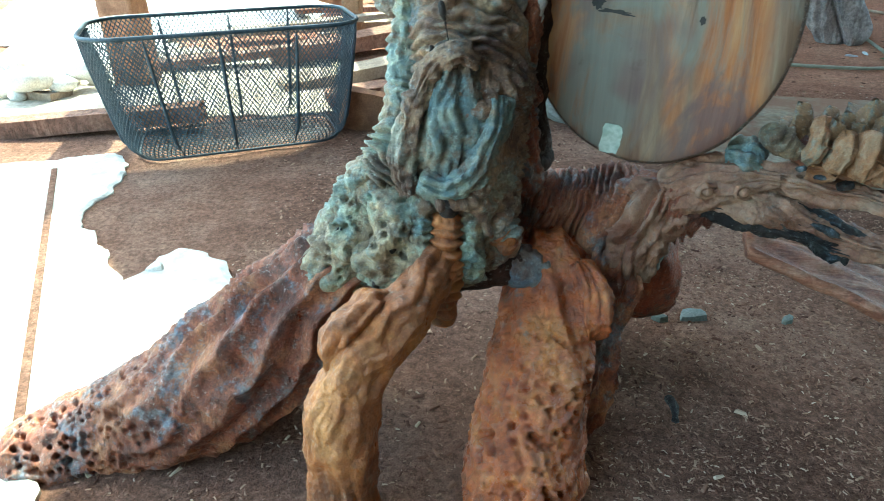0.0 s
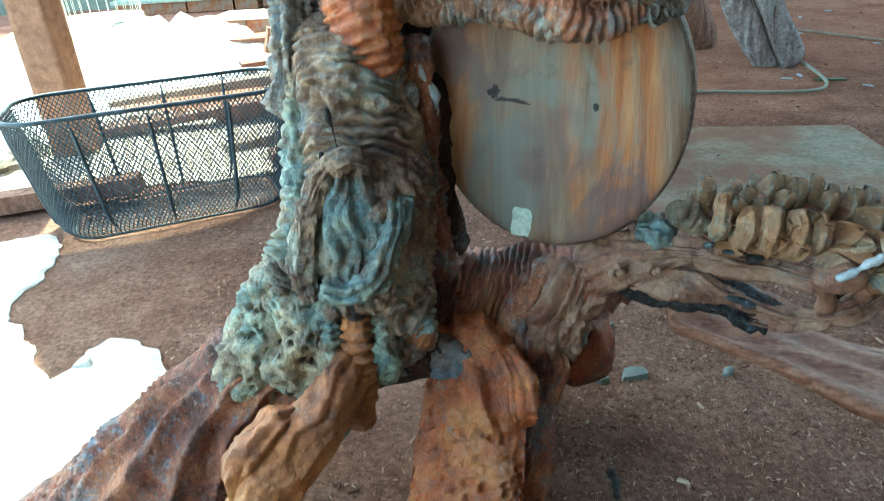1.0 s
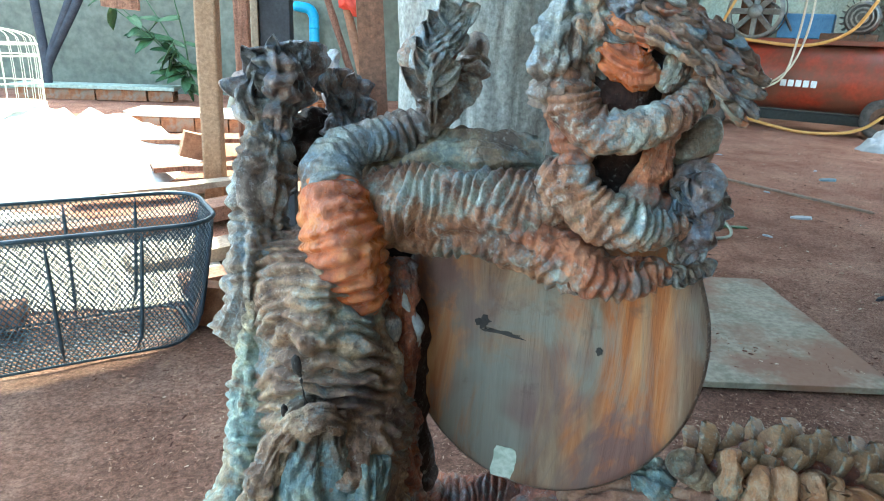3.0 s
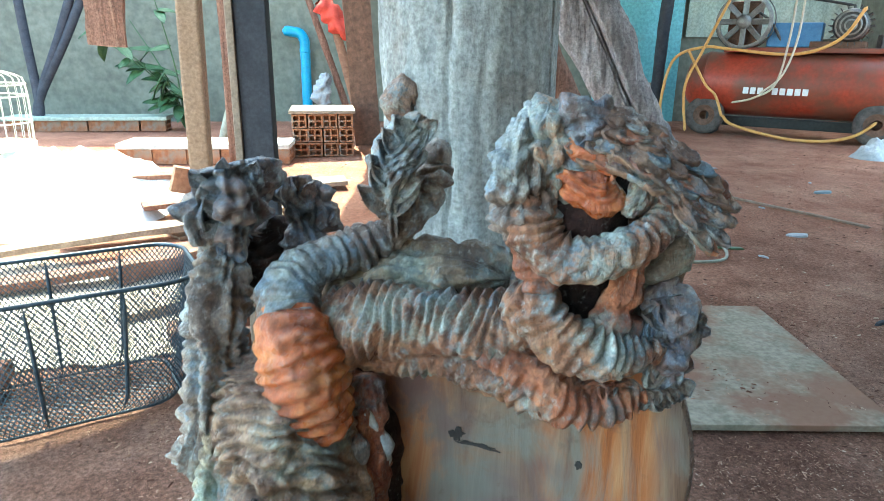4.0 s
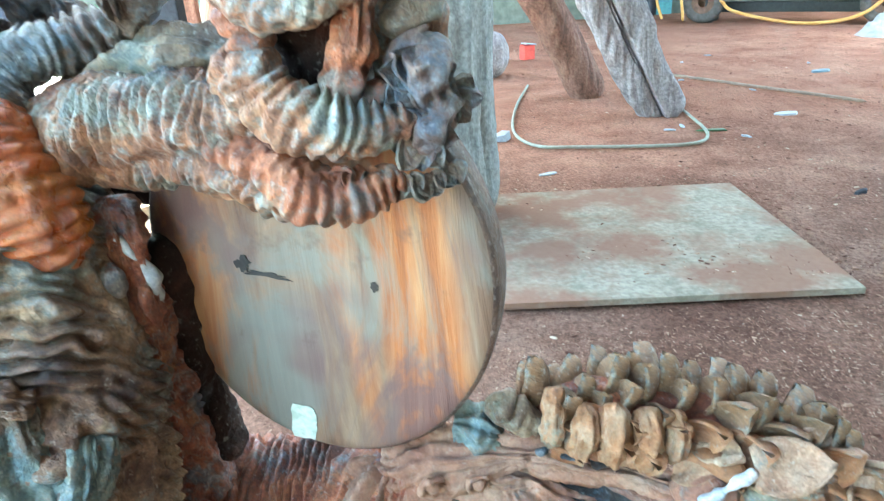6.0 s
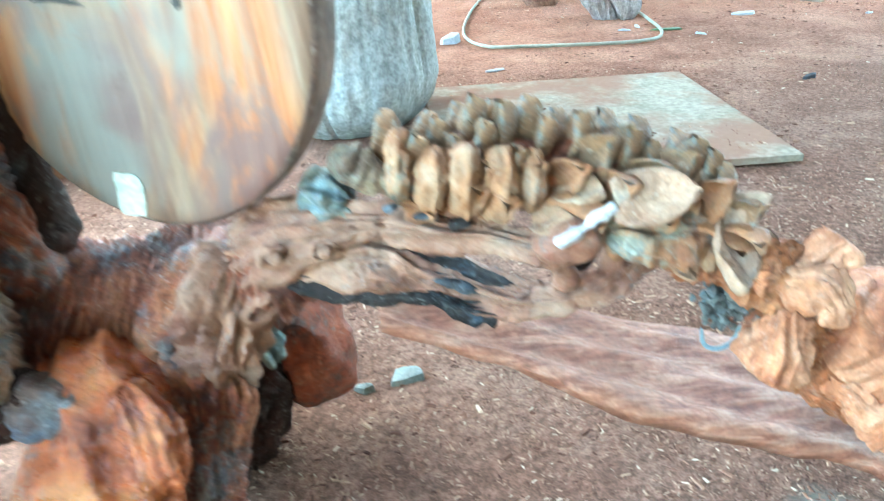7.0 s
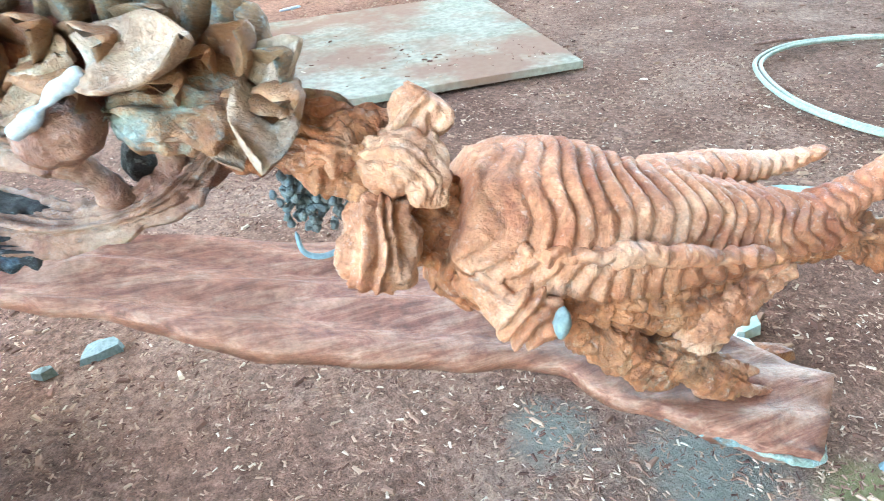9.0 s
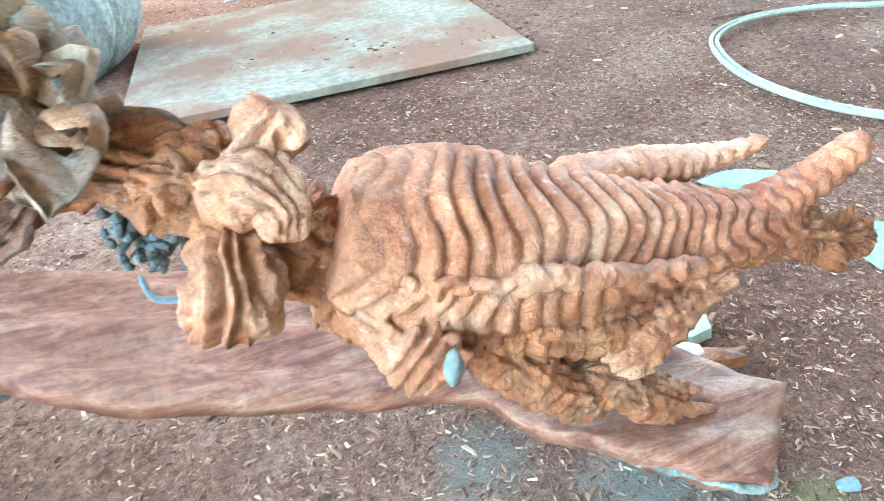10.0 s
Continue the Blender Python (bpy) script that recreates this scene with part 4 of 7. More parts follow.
limb("hole", [(0.483, 0.862, 0.374, 0.0022), (0.490, 0.858, 0.376, 0.0048), (0.495, 0.862, 0.376, 0.0022)], M_CHARHOLE, carved(0, 0, 0.002), 0.0015, 22, label="small hole drawn as a near-black lump for its shade")
limb("hole", [(0.505, 0.862, 0.364, 0.0023), (0.514, 0.858, 0.366, 0.0049), (0.523, 0.862, 0.365, 0.0023)], M_CHARHOLE, carved(0, 0, 0.002), 0.0015, 22, label="small hole drawn as a near-black lump for its shade")
limb("hole", [(0.532, 0.862, 0.355, 0.0023), (0.541, 0.858, 0.357, 0.0050), (0.550, 0.862, 0.356, 0.0023)], M_CHARHOLE, carved(0, 0, 0.002), 0.0015, 22, label="small hole drawn as a near-black lump for its shade")
# roots
def fluted(count, amp, twist, soft=1.5):
    """Long gouged grooves that run along the limb and wander."""

    def f(s, a, p, r):
        ph = count * a / (2 * math.pi) + twist * s + 0.7 * n3(p, 7) + 0.3 * n3(p, 24)
        u = abs(2 * (ph % 1.0) - 1)
        return amp * (u**soft - 0.45) * (0.75 + 0.9 * n3(p, 13)) + 0.006 * n3(p, 12) + 0.0025 * n3(p, 60) + 0.0014 * n3(p, 140)

    return f


def streaks_then_pits(s0, s1, streak, pitted):
    """Relief that passes from one cut to another along the limb."""

    def f(s, a, p, r):
        w = min(1.0, max(0.0, (s - s0) / (s1 - s0) + 0.5 * n3(p, 14)))
        return streak(s, a, p, r) * (1 - w) + pitted(s, a, p, r) * w

    return f


limb("root", [(0.017, 0.892, 0.240, 0.054), (-0.060, 0.866, 0.195, 0.073), (-0.140, 0.838, 0.126, 0.086), (-0.250, 0.798, 0.050, 0.085), (-0.362, 0.770, 0.004, 0.073), (-0.501, 0.712, -0.025, 0.052)], M_ROOT, streaks_then_pits(0.26, 0.44, fluted(13, 0.024, 5.0), carved(0, 0, 0.004, 0, 0.012, 82, 0.006, facet=0.001)), 0.002, 150, label="long pitted reddish root lying on the dirt")
limb("root", [(0.110, 0.850, 0.262, 0.024), (0.080, 0.775, 0.262, 0.026), (0.052, 0.724, 0.252, 0.031), (0.020, 0.688, 0.224, 0.035), (0.000, 0.663, 0.180, 0.037), (-0.006, 0.650, 0.100, 0.038), (-0.008, 0.646, -0.042, 0.044)], M_TAN, carved(0, 0, 0.008, 0, 0.0, 60, 0.005, lump_scale=18, facet=0.001), 0.002, 84, label="tan smooth bent root")
limb("boss", [(0.046, 0.732, 0.268, 0.014), (0.018, 0.702, 0.256, 0.022), (-0.004, 0.684, 0.226, 0.022), (-0.012, 0.672, 0.186, 0.012)], M_TAN, carved(0, 0, 0.012, 0, 0, 60, 0.006, lump_scale=24), 0.002, 56)
limb("root", [(0.215, 0.950, 0.240, 0.045), (0.224, 0.890, 0.196, 0.056), (0.213, 0.811, 0.107, 0.068), (0.197, 0.737, 0.022, 0.076), (0.192, 0.663, -0.047, 0.07)], M_RUSTROOT, streaks_then_pits(0.10, 0.20, fluted(9, 0.012, 2.0), carved(0, 0, 0.008, 0, 0.016, 72, 0.006, facet=0.001)), 0.0018, 140, label="orange paddle-shaped root full of round pits")
limb("boss", [(0.256, 0.872, 0.240, 0.014), (0.274, 0.848, 0.196, 0.022), (0.276, 0.832, 0.150, 0.014)], M_RUSTROOT, carved(0, 0, 0.012, 0, 0, 60, 0.010), 0.002, 56)
limb("boss", [(0.170, 0.880, 0.245, 0.022), (0.190, 0.868, 0.230, 0.024), (0.222, 0.855, 0.215, 0.018)], M_KNOB, carved(0, 0, 0.012, 0, 0.006, 70), 0.0025, 44)
limb("root", [(0.315, 0.990, 0.240, 0.036), (0.362, 1.025, 0.195, 0.048), (0.386, 1.040, 0.140, 0.050), (0.388, 1.048, 0.085, 0.046), (0.386, 1.050, 0.060, 0.034)], M_REDROOT, fluted(5, 0.010, 1.0), 0.003, 64, label="short red root sawn off at its end", ends=(0.8, 0.1))
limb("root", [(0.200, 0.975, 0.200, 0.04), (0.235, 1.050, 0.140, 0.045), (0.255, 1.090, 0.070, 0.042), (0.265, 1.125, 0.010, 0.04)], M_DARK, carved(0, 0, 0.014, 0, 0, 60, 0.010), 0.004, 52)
# Char and the root's shadow side share this one dark limb.
limb("root", [(0.262, 0.960, 0.240, 0.048), (0.298, 0.988, 0.190, 0.054), (0.306, 0.998, 0.120, 0.056), (0.296, 1.005, 0.050, 0.052), (0.290, 1.010, 0.000, 0.050)], M_DARK, carved(0, 0, 0.014, 0, 0, 60, 0.016), 0.003, 64, label="charred inner side of the red root, its shade painted in as well")
limb("flake", [(0.352, 0.935, 0.262, 0.006), (0.358, 0.934, 0.240, 0.011), (0.364, 0.934, 0.212, 0.008), (0.368, 0.934, 0.192, 0.004)], M_TEALWOOD, carved(0, 0, 0.006, 0, 0, 60, 0.008), 0.002, 30, label="teal splinter hanging in the hollow, its shade drawn as a near-black lump")
limb("strand", [(0.095, 0.822, 0.330, 0.018), (0.096, 0.806, 0.290, 0.016), (0.094, 0.797, 0.245, 0.015), (0.090, 0.795, 0.190, 0.013)], M_TAN, carved(0.0115, 0.0065, 0.004, wob=0.5), 0.0015, 44, label="beaded orange strand")
limb("strand", [(0.066, 0.818, 0.330, 0.016), (0.066, 0.798, 0.285, 0.014), (0.064, 0.790, 0.230, 0.012), (0.066, 0.788, 0.180, 0.010)], M_BURL, carved(0.011, 0.006, 0.008), 0.0015, 40)
limb("strand", [(0.126, 0.832, 0.330, 0.018), (0.126, 0.812, 0.290, 0.015), (0.124, 0.806, 0.245, 0.010)], M_BURL, carved(0.011, 0.005, 0.010, 0, 0.006, 70), 0.0015, 40)
limb("strand", [(0.125, 0.850, 0.315, 0.015), (0.150, 0.842, 0.296, 0.016), (0.172, 0.846, 0.268, 0.013)], M_TAN, carved(0.012, 0.006, 0.008), 0.0015, 40)
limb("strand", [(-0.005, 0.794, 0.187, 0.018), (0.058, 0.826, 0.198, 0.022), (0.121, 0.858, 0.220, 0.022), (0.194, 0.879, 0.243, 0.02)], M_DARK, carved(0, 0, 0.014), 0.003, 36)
limb("hole", [(0.090, 0.812, 0.356, 0.006), (0.097, 0.806, 0.344, 0.012), (0.102, 0.812, 0.326, 0.009)], M_CHARHOLE, carved(0, 0, 0.004), 0.002, 24, label="hole, a near-black lump for its shade")
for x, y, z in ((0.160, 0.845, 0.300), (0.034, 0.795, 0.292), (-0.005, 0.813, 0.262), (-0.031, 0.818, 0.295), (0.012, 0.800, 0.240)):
    limb("hole", [(x, y + 0.006, z + 0.009, 0.004), (x, y + 0.002, z, 0.007), (x, y + 0.005, z - 0.009, 0.004)], M_CHARHOLE, carved(0, 0, 0.003), 0.0025, 18, label="hole, a near-black lump for its shade")


# round slab held in the coils
def disc_slab():
    m = place_on((0.316, 0.9134, 0.528), (0.93, -0.37, 0), (-0.37, -0.93, 0))
    verts, faces, seg = [], [], 96
    prof = [(0.0, 0.0), (0.5, 0.0), (0.9, 0.0), (0.975, -0.0005), (1.0, -0.004), (1.004, -0.018), (1.0, -0.036), (0.97, -0.040), (0.0, -0.040)]
    for r, h in prof:
        for k in range(seg):
            a = 2 * math.pi * k / seg
            w = 1 + 0.012 * math.sin(2 * a + 0.6) + 0.006 * noise.noise(Vector((3 * math.cos(a), 3 * math.sin(a), 0)))
            verts.append(m @ Vector((0.173 * r * w * math.sin(a), 0.147 * r * w * math.cos(a), h)))
    for j in range(len(prof) - 1):
        for k in range(seg):
            k2 = (k + 1) % seg
            faces.append((j * seg + k, (j + 1) * seg + k, (j + 1) * seg + k2, j * seg + k2))
    ob = under(mesh_ob("slab_disc", verts, faces, M_DISC), carving)
    ob.data.materials.append(M_RIM)
    for p in ob.data.polygons[3 * seg :]:
        p.material_index = 1
    return tagged(ob, "round sawn slab with orange and grey streaks")


disc = disc_slab()


def on_disc(u, z, out=0.0):
    """A place on the slab's face, u metres sideways from the middle, z above it."""
    return Vector((0.322, 0.911, 0.501)) + Vector((0.93, -0.37, 0)) * u + Vector((0, 0, z)) + Vector((-0.37, -0.93, 0)) * out


def patch(name, u, z, w, h, turn, material, parent, thick=0.0008, seed=0, rag=0.18):
    """A small ragged-edged piece stuck on the slab's face."""
    n, verts = 22, []
    for lift in (0.0, thick):
        for k in range(n):
            a = 2 * math.pi * k / n
            q = max(abs(math.cos(a)), abs(math.sin(a)))
            r = (1 / q) * (1 + rag * noise.noise(Vector((2.5 * math.cos(a), 2.5 * math.sin(a), seed))))
            x, y = 0.5 * w * r * math.cos(a), 0.5 * h * r * math.sin(a)
            c, s = math.cos(radians(turn)), math.sin(radians(turn))
            verts.append(on_disc(u + c * x - s * y, z + s * x + c * y, lift + 0.0006))
    faces = [(k, (k + 1) % n, n + (k + 1) % n, n + k) for k in range(n)] + [tuple(range(n, 2 * n))]
    return under(mesh_ob(name, verts, faces, material, False), parent)


tagged(patch("paper_label", -0.036, -0.118, 0.024, 0.036, -6, M_PAPER, disc, seed=3), "torn pale green paper label")
tagged(patch("stain", -0.068, 0.037, 0.012, 0.012, 40, M_BLACK, disc, 0.0004, 8, 0.9), "small black mark")
tagged(patch("stain", -0.046, 0.028, 0.03, 0.004, -6, M_BLACK, disc, 0.0004, 5, 0.9), "small black mark")
tagged(patch("stain", 0.045, 0.024, 0.005, 0.008, 20, M_BLACK, disc, 0.0004, 6, 0.6), "small black mark")

# scale cone
limb("cone_core", [(0.488, 0.900, 0.380, 0.024), (0.545, 0.888, 0.390, 0.032), (0.607, 0.874, 0.386, 0.032), (0.676, 0.846, 0.364, 0.028), (0.731, 0.812, 0.344, 0.02)], M_ROOT, carved(0, 0, 0.008), 0.005, 36)
scale_mesh = {}


def scale_piece(name, kind, m, material, length, width, thick, cup, bend, label=""):
    key = (kind, material.name)
    if key not in scale_mesh:
        v, f = petal_data(length, width, thick, cup, bend, 7, 8, 0.0008, len(scale_mesh))
        me = bpy.data.meshes.new(name)
        me.from_pydata([tuple(p) for p in v], [], f)
        me.polygons.foreach_set("use_smooth", [True] * len(me.polygons))
        me.materials.append(material)
        scale_mesh[key] = me
    ob = new(name, scale_mesh[key])
    ob.parent = carving
    ob.matrix_parent_inverse = carving.matrix_basis.inverted()
    ob.matrix_basis = m
    if label:
        tagged(ob, label)
    return ob


rng = random.Random(4)
core = even_spline([(0.493, 0.894, 0.369, 0.034), (0.545, 0.882, 0.373, 0.045), (0.607, 0.870, 0.372, 0.045), (0.676, 0.844, 0.357, 0.036), (0.717, 0.813, 0.346, 0.024)], 0.026)[0]
for i, (x, y, z, r) in enumerate(core):
    for k, ang in enumerate((4, 36, 68, 100, 136)):
        ang += (16 if i % 2 else 0) + rng.uniform(-7, 7)
        out = Vector((0.25 * math.cos(radians(ang)), -math.cos(radians(ang)), math.sin(radians(ang)))).normalized()
        along = (Vector((0.55, -0.2, 0)) + out * 0.75 + Vector((0, 0, 0.35))).normalized()
        m = place_on(Vector((x, y, z)) + out * r * 0.75, along, out) @ pose(0, 0, 0, rng.uniform(-14, 14), rng.uniform(-16, 16), rng.uniform(-14, 14)) @ Matrix.Scale(rng.uniform(0.8, 1.25), 4)
        high = ang > 40
        scale_piece("scale", "s" + str(rng.randint(0, 2)), m, M_SCALE if high else M_PETAL, 0.040, 0.032, 0.009, 0.45, 0.20)
# thick fingers below the cone
for x, y, top, low, r in ((0.497, 0.862, 0.430, 0.380, 0.0095), (0.520, 0.850, 0.420, 0.378, 0.0115), (0.543, 0.845, 0.420, 0.374, 0.012), (0.568, 0.838, 0.418, 0.370, 0.0135), (0.590, 0.836, 0.414, 0.376, 0.010)):
    h = top - low
    limb("finger", [(x + 0.002, y + 0.010, top, r * 0.75), (x + 0.001, y - 0.004, top - 0.35 * h, r), (x - 0.001, y - 0.004, top - 0.7 * h, r), (x - 0.002, y + 0.006, low, r * 0.85)], M_PETAL, carved(0, 0, 0.005, 0, 0, 60, 0.004, lump_scale=36), 0.002, 34, 1.0, "", (0.7, 0.5))
limb("shell", [(0.448, 0.890, 0.412, 0.010), (0.462, 0.884, 0.404, 0.017), (0.478, 0.880, 0.394, 0.016), (0.496, 0.878, 0.382, 0.008)], M_PADTOP, carved(0.010, 0.006, 0.005), 0.0015, 44)
limb("shell", [(0.420, 0.905, 0.378, 0.012), (0.440, 0.900, 0.374, 0.018), (0.462, 0.893, 0.368, 0.012)], M_TEALWOOD, carved(0, 0, 0.010, 0, 0, 60, 0.012, lump_scale=40), 0.0018, 44)
# large loose leaves: middle, way of growth, face, length, width
leaf_rows = (((0.640, 0.800, 0.386), (0.95, -0.25, 0.10), (-0.1, -0.55, 0.8), 0.056, 0.052),
             ((0.720, 0.786, 0.364), (-0.22, -0.65, -0.5), (0.2, -0.8, 0.5), 0.052, 0.040),
             ((0.716, 0.792, 0.366), (0.75, -0.2, 0.50), (-0.4, -0.7, 0.5), 0.036, 0.030),
             ((0.655, 0.806, 0.360), (0.85, -0.35, -0.3), (0.1, -0.8, 0.5), 0.046, 0.034),
             ((0.610, 0.832, 0.388), (0.6, -0.6, 0.0), (0.0, -0.6, 0.8), 0.036, 0.034),
             ((0.590, 0.830, 0.366), (0.8, -0.5, 0.10), (-0.2, -0.7, 0.7), 0.032, 0.026),
             ((0.690, 0.815, 0.380), (0.5, 0.1, 0.75), (-0.3, -0.9, 0.2), 0.030, 0.030),
             ((0.735, 0.806, 0.342), (0.85, -0.2, -0.15), (0.1, -0.8, 0.6), 0.036, 0.028),
             ((0.690, 0.804, 0.344), (0.3, -0.5, -0.8), (0.2, -0.9, 0.1), 0.030, 0.026))
for k, (p, along, up, ln, wd) in enumerate(leaf_rows):
    v, f = petal_data(ln, wd, 0.006, 0.22, 0.10, 9, 11, 0.0022, 1.7 * k)
    m = place_on(p, along, up)
    tagged(under(mesh_ob("leaf", [m @ Vector(q) for q in v], f, M_LEAFWOOD), carving), "broad pale carved leaf")
# Crumpled clear plastic wrap, drawn as a lumpy pale strip.
limb("filler_strip", [(0.597, 0.800, 0.361, 0.0031), (0.607, 0.797, 0.367, 0.0052), (0.617, 0.796, 0.373, 0.0031), (0.628, 0.796, 0.380, 0.0038), (0.639, 0.797, 0.386, 0.0017)], M_GLUE, carved(0, 0, 0.005, lump_scale=40), 0.002, 22, label="crumpled pale smear")
# flaky fringe under the coils and the two rosettes
for k in range(16):
    a = k / 15
    p = Vector((0.315 + 0.105 * a, 0.842 - 0.006 * math.sin(3 * a), 0.618 + 0.012 * math.sin(5 * a) + 0.022 * a * a))
    v, f = petal_data(rng.uniform(0.014, 0.019), rng.uniform(0.018, 0.024), 0.006, 0.5, -0.10, 9, 7, 0.0012, k)
    m = place_on(p + Vector((0, 0.004, 0.004)), (0.35 * a + 0.1, -0.20, -0.80), (0.2, -1, 0.25)) @ pose(0, 0, 0, 0, rng.uniform(-25, 25), rng.uniform(-20, 20))
    under(mesh_ob("flake", [m @ Vector(q) for q in v], f, M_ORANGE if a < 0.5 else M_BLUEWOOD), carving)
for cx, cy, cz, rr, n in ((0.405, 0.838, 0.690, 0.024, 9), (0.402, 0.836, 0.655, 0.022, 8), (0.424, 0.850, 0.672, 0.018, 7)):
    for k in range(n):
        a = 2 * math.pi * k / n + rng.uniform(-0.25, 0.25)
        out = Vector((math.cos(a), 0.1 * math.cos(a) - 0.25, math.sin(a)))
        v, f = petal_data(rr * rng.uniform(0.75, 1.0), rr * 1.05, 0.006, 0.4, 0.05, 9, 7, 0.0012, k)
        m = place_on(Vector((cx, cy + 0.006, cz)) + out * 0.004, out, (0.1, -1, 0.1)) @ pose(0, 0, 0, 0, rng.uniform(-22, 22), 0)
        under(mesh_ob("flake", [m @ Vector(q) for q in v], f, M_BLUEWOOD if k % 3 else M_KNOB), carving)
# bark shingles on the crest's wing
wing = spline([(0.326, 0.860, 0.832), (0.350, 0.846, 0.832), (0.376, 0.836, 0.820), (0.402, 0.829, 0.800), (0.418, 0.826, 0.784)], 11)
for row in range(4):
    for k, (x, y, z) in enumerate(wing):
        v, f = petal_data(rng.uniform(0.016, 0.024), rng.uniform(0.010, 0.015), 0.005, 0.35, 0.05, 7, 7, 0.0012, k + row)
        p = Vector((x - 0.004 * row + rng.uniform(-0.003, 0.003), y - 0.002 - 0.004 * min(row, 2), z + 0.006 - 0.0095 * row))
        m = place_on(p, (0.75, -0.22, -0.35 - 0.05 * k), (0.15, -0.8, 0.55)) @ pose(0, 0, 0, rng.uniform(-6, 16), rng.uniform(-22, 22), rng.uniform(-16, 16))
        under(mesh_ob("flake", [m @ Vector(q) for q in v], f, (M_BARK, M_ORANGE, M_BARK, M_BLUEWOOD)[(k + 2 * row + row // 2) % 4]), carving)


# long sloping plank of the root
def plank_slab():
    front = [(0.470, 0.896, 0.257), (0.579, 0.861, 0.217), (0.672, 0.819, 0.180), (0.787, 0.794, 0.142), (0.885, 0.775, 0.111), (0.923, 0.742, 0.094), (0.988, 0.697, 0.065), (1.061, 0.653, 0.040)]
    back = [(0.473, 0.930, 0.264), (0.581, 0.928, 0.235), (0.694, 0.928, 0.198), (0.808, 0.918, 0.166), (0.906, 0.888, 0.135), (0.982, 0.847, 0.105), (1.052, 0.792, 0.072), (1.144, 0.718, 0.034)]
    f, b = spline(front, 70), spline(back, 70)
    verts, faces, w = [], [], 16
    for level in (0, 1):
        for p, q in zip(f, b):
            for k in range(w):
                t = k / (w - 1)
                c = Vector(p) * (1 - t) + Vector(q) * t
                c += Vector((0, 0, 0.004 * n3((c.x * 0.4, c.y * 2.5, 0), 30) + 0.003 * math.sin(140 * (c.y + 0.25 * c.x))))
                if k == 0:
                    c.y += 0.006 * n3(c, 30)
                verts.append(c - Vector((0, 0, 0.017 * level)))
    n, o = 70, 70 * w
    for j in range(n - 1):
        for k in range(w - 1):
            a, bb, cc, d = j * w + k, (j + 1) * w + k, (j + 1) * w + k + 1, j * w + k + 1
            faces += [(a, bb, cc, d), (o + d, o + cc, o + bb, o + a)]
        faces += [(j * w, o + j * w, o + (j + 1) * w, (j + 1) * w), ((j + 1) * w + w - 1, o + (j + 1) * w + w - 1, o + j * w + w - 1, j * w + w - 1)]
    for k in range(w - 1):
        faces += [(k + 1, o + k + 1, o + k, k), ((n - 1) * w + k, o + (n - 1) * w + k, o + (n - 1) * w + k + 1, (n - 1) * w + k + 1)]
    return tagged(under(mesh_ob("plank", verts, faces, M_PLANK), carving), "long smooth pinkish plank sloping down to the dirt")


plank_slab()
limb("plank_edge", [(0.940, 0.734, 0.076, 0.0016), (0.986, 0.701, 0.054, 0.0030), (1.056, 0.658, 0.030, 0.0034), (1.098, 0.690, 0.025, 0.0030), (1.138, 0.716, 0.022, 0.0024)], M_TEALWOOD, carved(0, 0, 0.003, lump_scale=40), 0.003, 18, label="pale teal underside of the plank end")


# carved figure lying on the plank: one plain mesh
def wrap(a):
    return (a + math.pi) % (2 * math.pi) - math.pi


def ridged(period, amp, low=0.10, scaled=True, wave=0.30):
    """Wavy round ridges over the back and flank, rows of cut scales below the ledge."""

    def f(s, a, p, r):
        a = wrap(a)
        edge = min(1.0, max(0.0, (a - low - 0.25 * n3(p, 16)) / 0.16)) if scaled else 0.0
        ph = s / period + wave * math.sin(4.6 * a + 14 * s) + 0.8 * n3(p, 11) + 0.25 * n3(p, 38)
        u = abs(2 * (ph % 1.0) - 1)
        ridge = amp * (0.50 - u**1.8) * (0.85 + 0.7 * n3(p, 20))
        v = a * r / 0.0135 + 0.35 * n3(p, 30)
        q = s / 0.0150 + 0.5 * (math.floor(v) % 2) + 0.25 * n3(p, 50)
        fu, fv = q % 1.0, v % 1.0
        scale = 0.0075 * (min(fu, 0.75) * (1 - abs(2 * fv - 1) ** 3) - 0.35)
        d = ridge * (1 - edge) + scale * edge + 0.004 * n3(p, 16)
        return d + 0.0012 * n3(p, 70) + 0.0006 * n3(p, 190)

    return f


def both(f, g):
    return lambda s, a, p, r: f(s, a, p, r) + g(s, a, p, r)


